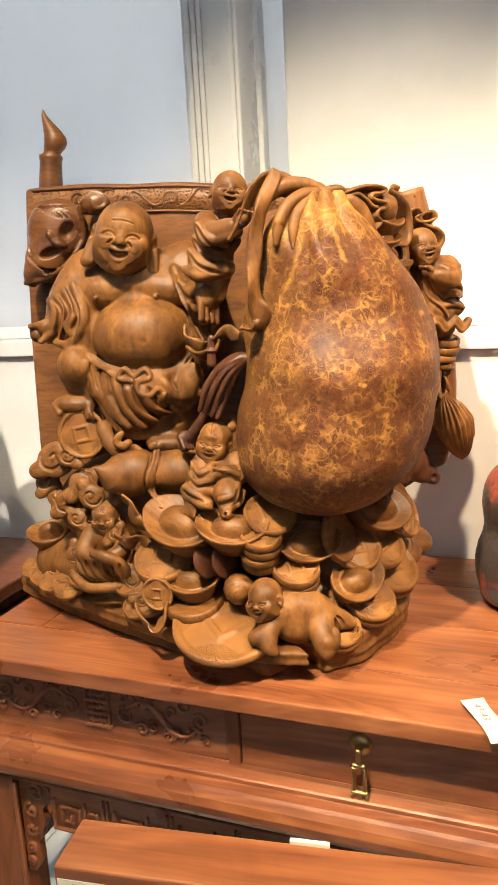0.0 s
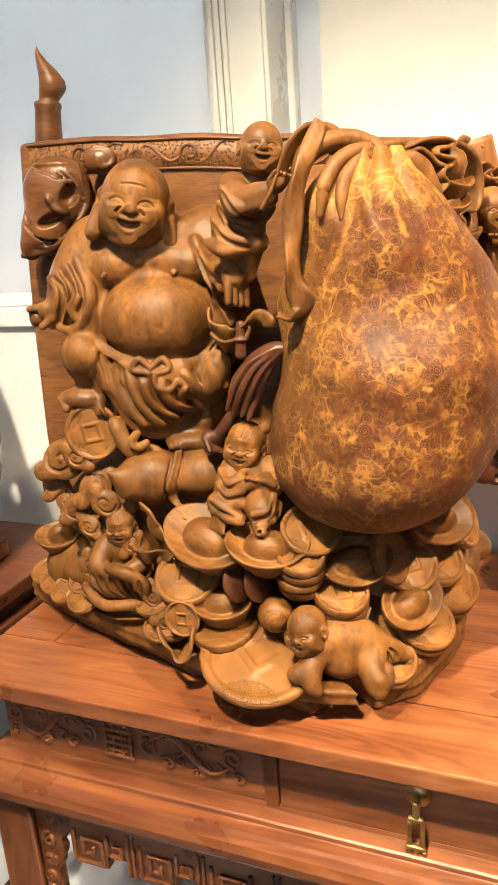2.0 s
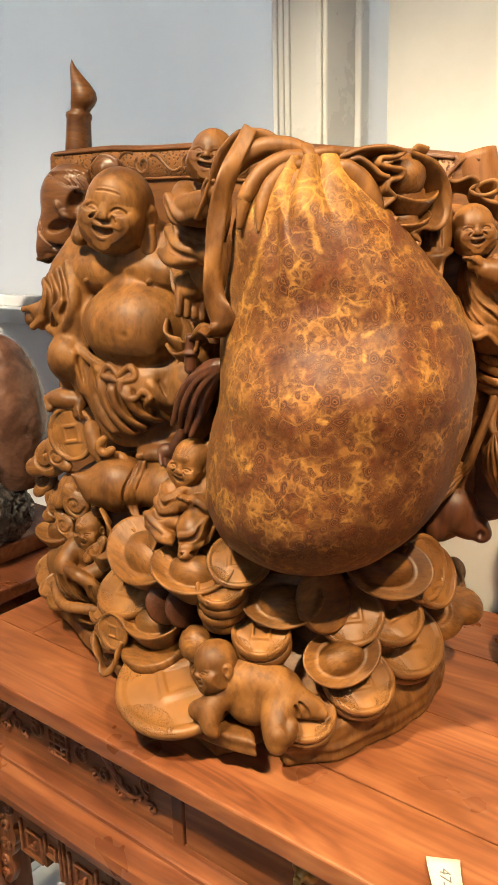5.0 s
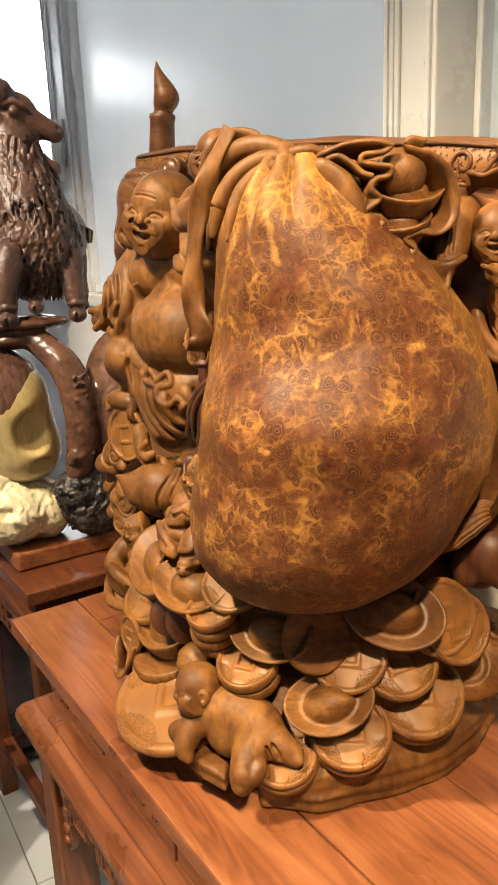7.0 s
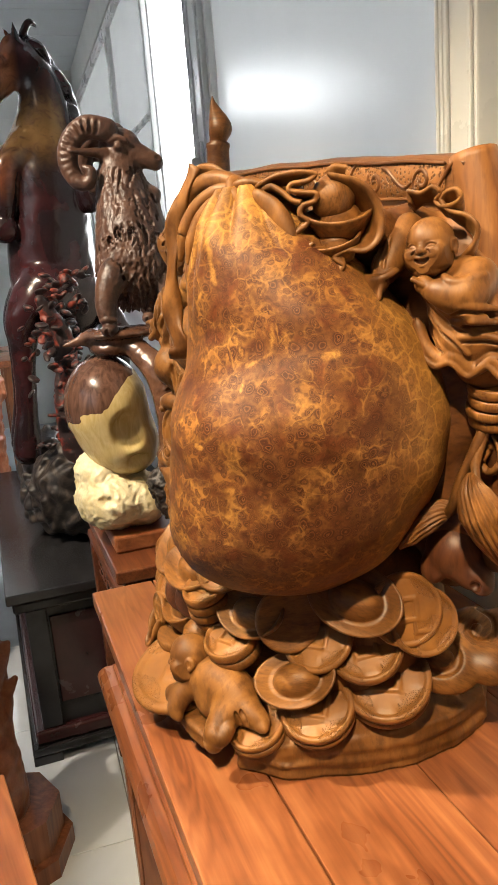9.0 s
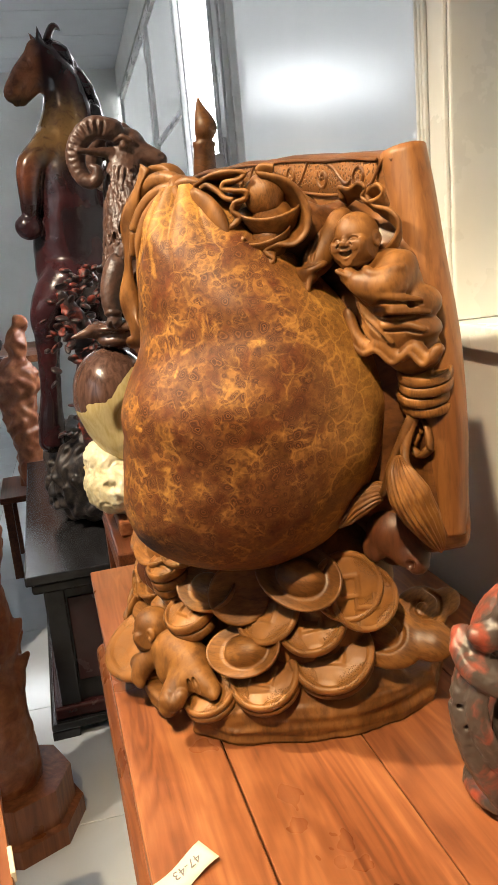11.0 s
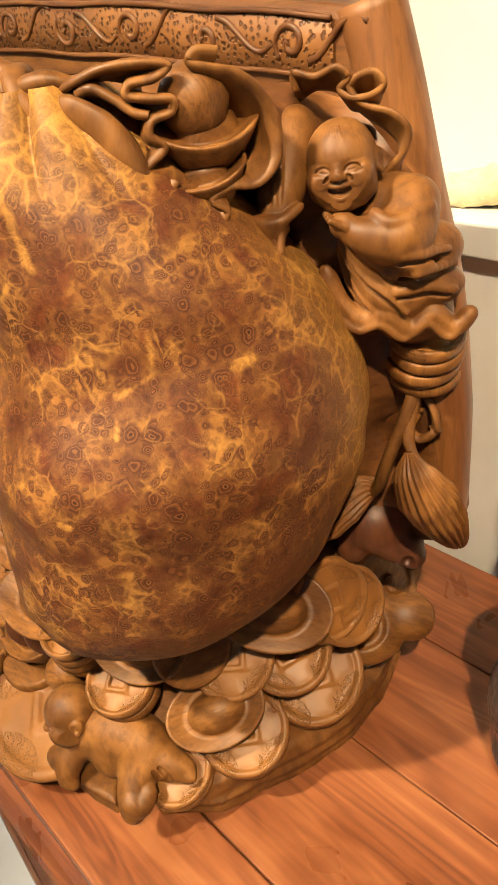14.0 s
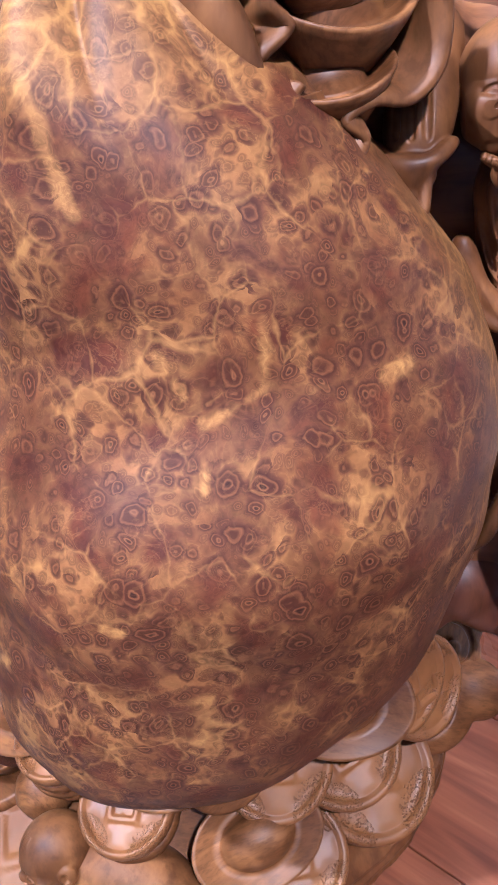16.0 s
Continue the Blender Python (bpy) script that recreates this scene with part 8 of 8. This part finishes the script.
def horse():
    c = Clay((-2.32, 0.84, 0.78), (-1.80, 1.36, 2.22), 0.0052)
    x = -2.05
    # head: long face, jaw, nostrils, lips, ears
    c.line([(x + 0.01, 1.080, 2.085), (x + 0.01, 1.030, 2.045), (x + 0.01, 0.988, 2.000), (x + 0.01, 0.970, 1.978)], [0.047, 0.040, 0.031, 0.025], 0.012, False, 14)
    c.limb((x + 0.01, 1.062, 2.035), (x + 0.01, 0.998, 1.962), 0.040, 0.020, 0.012)
    c.ball((x + 0.01, 1.075, 2.030), (0.034, 0.038, 0.042), 0.012)
    c.limb((x + 0.01, 0.995, 1.958), (x + 0.01, 0.978, 1.950), 0.016, 0.011, 0.006)
    for s in (-1, 1):
        c.limb((x + 0.008 + 0.030 * s, 1.078, 2.112), (x + 0.010 + 0.034 * s, 1.062 + 0.012 * s, 2.168), 0.017, 0.003, 0.008)
        c.ball((x + 0.010 + 0.036 * s, 1.040, 2.072), (0.011, 0.016, 0.011), 0.006)
        c.ball((x + 0.010 + 0.044 * s, 1.038, 2.070), 0.006, 0.003, cut=True)
        c.ball((x + 0.010 + 0.024 * s, 0.962, 1.985), (0.008, 0.009, 0.011), 0.005, cut=True)
        c.line([(x + 0.01 + 0.026 * s, 1.020, 2.050), (x + 0.01 + 0.024 * s, 0.990, 2.015)], 0.006, 0.010, False, 6)
        c.line([(x + 0.01 + 0.020 * s, 0.964, 1.962), (x + 0.01 + 0.026 * s, 0.985, 1.965), (x + 0.01 + 0.030 * s, 1.005, 1.978)], 0.004, 0.004, True, 8)
    # neck, chest and belly
    c.line([(x, 1.100, 2.065), (x, 1.140, 1.975), (x, 1.135, 1.890), (x, 1.120, 1.790)], [0.052, 0.060, 0.075, 0.105], 0.025, False, 12)
    c.line([(x, 1.120, 1.780), (x, 1.115, 1.66), (x - 0.01, 1.10, 1.52), (x - 0.02, 1.10, 1.40), (x - 0.03, 1.12, 1.30)], [0.115, 0.118, 0.122, 0.130, 0.128], 0.03, False, 14)
    for sx in (-0.055, 0.055):
        c.ball((x + sx, 1.045, 1.800), (0.058, 0.045, 0.055), 0.02)
    # forelegs, drawn up
    c.line([(x + 0.075, 1.030, 1.790), (x + 0.085, 0.985, 1.740), (x + 0.085, 0.975, 1.660), (x + 0.082, 0.968, 1.600)], [0.042, 0.038, 0.030, 0.024], 0.012, False, 12)
    c.ball((x + 0.080, 0.957, 1.560), (0.036, 0.044, 0.042), 0.008)
    c.line([(x - 0.07, 1.05, 1.80), (x + 0.02, 1.180, 1.74), (x + 0.085, 1.225, 1.68), (x + 0.090, 1.235, 1.63)], [0.050, 0.040, 0.034, 0.036], 0.014, False, 12)
    # hind legs
    for s in (-1, 1):
        c.line([(x + 0.07 * s, 1.06, 1.36), (x + 0.085 * s, 0.985, 1.28), (x + 0.085 * s, 0.965, 1.20), (x + 0.085 * s, 0.955, 1.10), (x + 0.085 * s, 0.945, 0.98), (x + 0.085 * s, 0.925, 0.84)], [0.095, 0.060, 0.036, 0.030, 0.030, 0.044], 0.018, False, 20)
    # mane in pointed locks, forelock, tail
    rnd = random.Random(5)
    for i in range(26):
        k = i / 25
        p = (x + rnd.uniform(-0.02, 0.02), 1.115 + 0.085 * min(1, k * 1.6), 2.125 - 0.24 * k)
        c.line([p, (p[0], p[1] + 0.032, p[2] - 0.012), (p[0] + rnd.uniform(-0.012, 0.012), p[1] + 0.045 + rnd.uniform(-0.01, 0.012), p[2] - 0.06)], [0.016, 0.013, 0.003], 0.005, False, 7)
    c.line([(x, 1.10, 2.14), (x + 0.02, 1.125, 2.175), (x + 0.01, 1.150, 2.165)], [0.012, 0.010, 0.003], 0.006, False, 8)
    c.line([(x + 0.02, 1.075, 2.135), (x + 0.03, 1.045, 2.115), (x + 0.03, 1.025, 2.085)], [0.012, 0.010, 0.003], 0.006, False, 8)
    c.line([(x - 0.02, 1.22, 1.32), (x - 0.02, 1.29, 1.22), (x - 0.02, 1.28, 1.05), (x - 0.02, 1.25, 0.90)], [0.035, 0.04, 0.035, 0.02], 0.02, False, 12)
    c.rough(0.0014, 40)
    me = c.skin("horse_statue", HORSE)
    co = np.zeros(len(me.vertices) * 3, np.float32)
    me.vertices.foreach_get("co", co)
    p = co.reshape(-1, 3)
    chest = np.exp(-((p[:, 2] - 1.86) / 0.075) ** 2) * np.clip((1.20 - p[:, 1]) / 0.05, 0, 1) * np.clip((p[:, 0] - x + 0.03) / 0.04, 0, 1)
    face = np.clip((p[:, 2] - 1.955) / 0.02, 0, 1) * np.clip((1.075 - p[:, 1]) / 0.03, 0, 1)
    shin = 0.6 * np.exp(-((p[:, 2] - 1.72) / 0.06) ** 2) * np.clip((1.03 - p[:, 1]) / 0.03, 0, 1)
    me.attributes.new("gold_tone", "FLOAT", "POINT").data.foreach_set("value", np.clip(chest, 0, 1).astype(np.float32))
    me.attributes.new("bay", "FLOAT", "POINT").data.foreach_set("value", np.clip(np.maximum(face, shin), 0, 1).astype(np.float32))
    solo("horse_statue", me, None, CAB, "tall dark polished rearing horse statue with gold chest", "statue")


horse()


def root_base():
    t = thing("root_stand", CAB @ pose(-1.95, 1.08, 0.55), "black gnarled root under the horse with small reddish leaves", "root stand")
    c = Clay((-2.36, 0.84, 0.545), (-1.66, 1.34, 1.0), 0.006)
    c.ball((-2.0, 1.08, 0.66), (0.26, 0.19, 0.12), 0.05).ball((-1.85, 1.05, 0.75), (0.12, 0.13, 0.12), 0.05).ball((-2.1, 1.0, 0.76), (0.14, 0.11, 0.12), 0.05).ball((-1.80, 1.17, 0.64), (0.11, 0.1, 0.1), 0.05)
    c.rough(0.014, 38)
    ob = part("root", c.skin("root", ROOT), None, t, "black gnarled root", local=False)
    ob.matrix_basis = CAB
    c = Clay((-1.95, 0.88, 0.80), (-1.62, 1.26, 1.46), 0.0045)
    c.line([(-1.80, 1.08, 0.80), (-1.78, 1.06, 1.0), (-1.80, 1.08, 1.2), (-1.78, 1.02, 1.34)], [0.045, 0.035, 0.03, 0.015], 0.02, False, 12)
    rnd = random.Random(9)
    for i in range(170):
        z = rnd.uniform(0.86, 1.42)
        a = rnd.uniform(0, 6.28)
        r = rnd.uniform(0.02, 0.12) * (1.15 - 0.5 * abs(z - 1.1))
        p = (-1.79 + r * math.cos(a) * 0.8, 1.07 + r * math.sin(a), z)
        c.ball(p, (rnd.uniform(0.010, 0.022), rnd.uniform(0.010, 0.024), rnd.uniform(0.005, 0.009)), 0.004, (rnd.uniform(-40, 40), rnd.uniform(-40, 40), rnd.uniform(0, 90)))
    ob = part("leafy_branch", c.skin("leafy_branch", CORAL), None, t, "dark carved branch with reddish leaf clusters", local=False)
    ob.matrix_basis = CAB


root_base()


# ---- the red statue beside the carving ----
def red_statue():
    c = Clay((-0.085, -0.085, -0.003), (0.135, 0.085, 0.44), 0.0021)
    c.ball((0.015, -0.015, 0.06), (0.062, 0.055, 0.070), 0.02).ball((0.018, -0.01, 0.15), (0.060, 0.050, 0.060), 0.02)
    c.ball((0.012, 0.0, 0.018), (0.066, 0.058, 0.022), 0.012)
    # claws and scales down one side
    c.line([(-0.058, 0.028, 0.150), (-0.062, 0.032, 0.115), (-0.050, 0.036, 0.075), (-0.026, 0.040, 0.040), (0.005, 0.045, 0.012)], [0.010, 0.014, 0.016, 0.018, 0.020], 0.005, False, 16)
    for i in range(7):
        z = 0.145 - 0.017 * i
        x = -0.066 + 0.0016 * i * i * 0.9
        c.line([(x - 0.012, 0.020, z - 0.004), (x, 0.050, z - 0.006), (x + 0.018, 0.056, z + 0.004)], 0.0024, 0.003, True, 8)
    # the dish with its rim and the smooth round inside
    c.ball((0.018, 0.036, 0.100), (0.052, 0.020, 0.048), 0.006)
    rim = [(-0.046, 0.048, 0.150), (-0.052, 0.054, 0.120), (-0.038, 0.058, 0.085), (-0.008, 0.060, 0.058), (0.030, 0.060, 0.048), (0.066, 0.050, 0.062)]
    for o in (0.0, 0.005):
        c.line([(x - o, y - o, z - o) for x, y, z in rim], 0.0065, 0.003, False, 26)
    c.ball((0.022, 0.052, 0.100), (0.038, 0.012, 0.034), 0.003)
    shelf = [(-0.068, 0.034, 0.172), (-0.058, 0.052, 0.156), (-0.026, 0.064, 0.143), (0.012, 0.066, 0.138), (0.05, 0.060, 0.142)]
    c.line(shelf, 0.0075, 0.004, False, 24)
    c.line([(x + 0.008, y - 0.012, z + 0.004) for x, y, z in shelf], 0.011, 0.006, False, 24)
    # the beast's head over it, and the tall red back beyond
    c.ball((0.010, 0.034, 0.205), (0.036, 0.036, 0.034), 0.008)
    c.limb((-0.012, 0.044, 0.196), (-0.044, 0.048, 0.186), 0.019, 0.013, 0.008)
    c.ball((-0.054, 0.050, 0.190), (0.010, 0.012, 0.008), 0.003).ball((-0.028, 0.050, 0.207), (0.010, 0.010, 0.007), 0.003)
    c.ball((0.012, 0.068, 0.194), 0.0075, 0.002)
    c.line([(-0.064, 0.058, 0.180), (-0.042, 0.064, 0.180), (-0.016, 0.066, 0.184)], 0.0028, 0.003, True, 12)
    c.ball((0.070, 0.006, 0.255), (0.038, 0.036, 0.050), 0.010).ball((0.056, 0.012, 0.300), (0.028, 0.028, 0.032), 0.008)
    c.ball((0.080, 0.0, 0.345), (0.040, 0.038, 0.046), 0.010).ball((0.062, 0.026, 0.336), (0.014, 0.014, 0.012), 0.004)
    c.ball((0.080, 0.0, 0.395), (0.026, 0.026, 0.026), 0.008)
    for i in range(7):
        c.line([(0.036, 0.034, 0.246 + 0.022 * i), (0.060, 0.046, 0.240 + 0.022 * i), (0.092, 0.038, 0.250 + 0.022 * i)], 0.0024, 0.003, True, 10)
    c.rough(0.0010, 300)
    solo("red_figure_statue", c.skin("red_figure_statue", REDWOOD), None, pose(0.428, 1.226, 0.803) @ Matrix(((0.54, 0.84, 0, 0), (0.84, -0.54, 0, 0), (0, 0, 1.2, 0), (0, 0, 0, 1))), "red and black carved beast statue holding a round dish", "statue")


red_statue()


# ---- things on the ledge ----
def ledge_things():
    c = Clay((-0.44, 1.56, 1.205), (-0.34, 1.65, 1.29), 0.003)
    c.ball((-0.385, 1.605, 1.228), (0.034, 0.022, 0.018), 0.01).ball((-0.370, 1.60, 1.245), (0.014, 0.014, 0.014), 0.006).limb((-0.366, 1.60, 1.25), (-0.356, 1.60, 1.272), 0.007, 0.003, 0.005)
    c.ball((-0.405, 1.605, 1.22), (0.02, 0.02, 0.010), 0.006).rough(0.002, 120)
    solo("dark_carving", c.skin("dark_carving", DARKGREY), None, ROOM @ pose(-0.07, -0.02, 0.047), "small dark carving on the white window ledge", "carving")
    c = Clay((-0.37, 1.56, 1.205), (-0.19, 1.66, 1.27), 0.003)
    c.line([(-0.35, 1.61, 1.222), (-0.29, 1.605, 1.230), (-0.235, 1.61, 1.240), (-0.215, 1.61, 1.246)], [0.010, 0.018, 0.019, 0.015], 0.01, False, 12)
    c.rough(0.0025, 130)
    solo("driftwood", c.skin("driftwood", SAPWOOD), None, ROOM @ pose(-0.07, -0.02, 0.047), "pale piece of driftwood lying on the window ledge", "driftwood")


ledge_things()


# ---- things along the aisle ----
def aisle_carving():
    t = thing("driftwood_carving", DESK @ pose(-1.17, 0.645, 0), "orange driftwood carving on a stepped wooden base", "carving")
    part("base_block", lathe("base_block", [(0.0001, 0), (0.16, 0), (0.16, 0.05), (0.14, 0.055), (0.14, 0.15), (0.0001, 0.15)], 8, ROSE_UP, smooth=False), None, t)
    c = Clay((-0.20, -0.20, 0.145), (0.20, 0.16, 0.86), 0.006)
    c.line([(0, -0.02, 0.15), (0.02, -0.03, 0.32), (-0.02, -0.05, 0.48)], [0.085, 0.08, 0.10], 0.03, False, 8)
    c.ball((0, -0.06, 0.56), (0.12, 0.12, 0.14), 0.04).ball((0.02, -0.02, 0.66), (0.07, 0.07, 0.10), 0.04)
    c.line([(0.0, 0.0, 0.70), (0.03, 0.03, 0.76), (0.02, 0.06, 0.83)], [0.04, 0.025, 0.015], 0.02, False, 8)
    rnd = random.Random(2)
    for i in range(40):
        a, z = rnd.uniform(0, 6.28), rnd.uniform(0.42, 0.75)
        p = (0.10 * math.cos(a), -0.05 + 0.10 * math.sin(a), z)
        c.line([p, (p[0] * 1.1, p[1] * 1.1, z + 0.03), (p[0] * 1.0, p[1] * 1.0 + 0.03, z + 0.06)], [0.02, 0.016, 0.008], 0.012, False, 6)
    c.rough(0.004, 60)
    part("carved_trunk", c.skin("carved_trunk", ORANGEWOOD), None, t, "knotted orange driftwood trunk")


aisle_carving()


def far_things():
    c = Clay((-0.14, -0.14, 0.40), (0.14, 0.14, 1.26), 0.008)
    c.line([(0, 0, 0.42), (0.02, 0, 0.6), (0, -0.02, 0.8)], [0.06, 0.05, 0.08], 0.03, False, 8)
    c.ball((0, 0, 0.92), (0.09, 0.10, 0.12), 0.04).ball((0.02, 0.02, 1.10), (0.05, 0.05, 0.08), 0.03).ball((0.02, 0.05, 1.2), (0.03, 0.04, 0.035), 0.02)
    c.rough(0.01, 45)
    me = c.skin("orange_statue", ORANGEWOOD)
    solo("orange_statue", me, None, DESK @ pose(-3.1, 0.74, 0), "orange carved wooden statue farther along the aisle", "statue")
    st = thing("low_stand", DESK @ pose(-3.1, 0.74, 0), "low dark wooden stand under a statue", "stand")
    part("stand_top", box(-0.2, 0.2, -0.16, 0.16, 0.38, 0.41, 0.004), ROSE_DARK, st)
    for x in (-0.17, 0.17):
        for y in (-0.13, 0.13):
            part("leg", box(x - 0.02, x + 0.02, y - 0.02, y + 0.02, 0, 0.3795, 0.003), ROSE_DARK, st)
    tb = thing("far_table", DESK @ pose(-4.4, 0.35, 0), "reddish wooden table near the far wall", "table")
    part("tabletop", box(-0.5, 0.5, -0.7, 0.6, 0.92, 0.96, 0.004), ROSE, tb)
    for x in (-0.45, 0.45):
        for y in (-0.64, 0.54):
            part("leg", box(x - 0.03, x + 0.03, y - 0.03, y + 0.03, 0, 0.9195, 0.004), ROSE_UP, tb)
    c = Clay((-0.3, -0.3, 0.0), (0.3, 0.3, 0.22), 0.01)
    c.ball((0, 0, 0.05), (0.2, 0.22, 0.07), 0.03).ball((0.05, 0.1, 0.1), (0.08, 0.08, 0.07), 0.03).rough(0.012, 30)
    solo("dark_roots", c.skin("dark_roots", ROOT), None, DESK @ pose(-4.4, 0.42, 0.958), "dark gnarled roots lying on the far table", "root")
    c = Clay((-0.16, -0.16, 0.0), (0.16, 0.16, 1.0), 0.008)
    c.line([(0, 0, 0.0), (0, 0.02, 0.4), (0.02, 0, 0.8), (0, 0, 0.97)], [0.13, 0.11, 0.10, 0.06], 0.03, False, 10)
    c.rough(0.012, 40)
    solo("trunk_sculpture", c.skin("trunk_sculpture", DARKBROWN), None, DESK @ pose(-2.1, 0.42, 0.0), "dark brown carved trunk standing in the aisle", "sculpture")


far_things()


# ---- floor tiles, laid last ----
tile_bm = box(-0.2985, 0.2985, -0.2985, 0.2985, -0.0075, 0.0, 0.001, 1)
tile_me = bpy.data.meshes.new("tile")
tile_bm.to_mesh(tile_me)
tile_bm.free()
tile_me.materials.append(TILE)
for i in range(-11, 6):
    for j in range(-7, 2):
        ob = fix(new("tile", tile_me), floor)
        ob.matrix_basis = pose(-0.25 + 0.6 * i, 0.60 + 0.6 * j, 0)
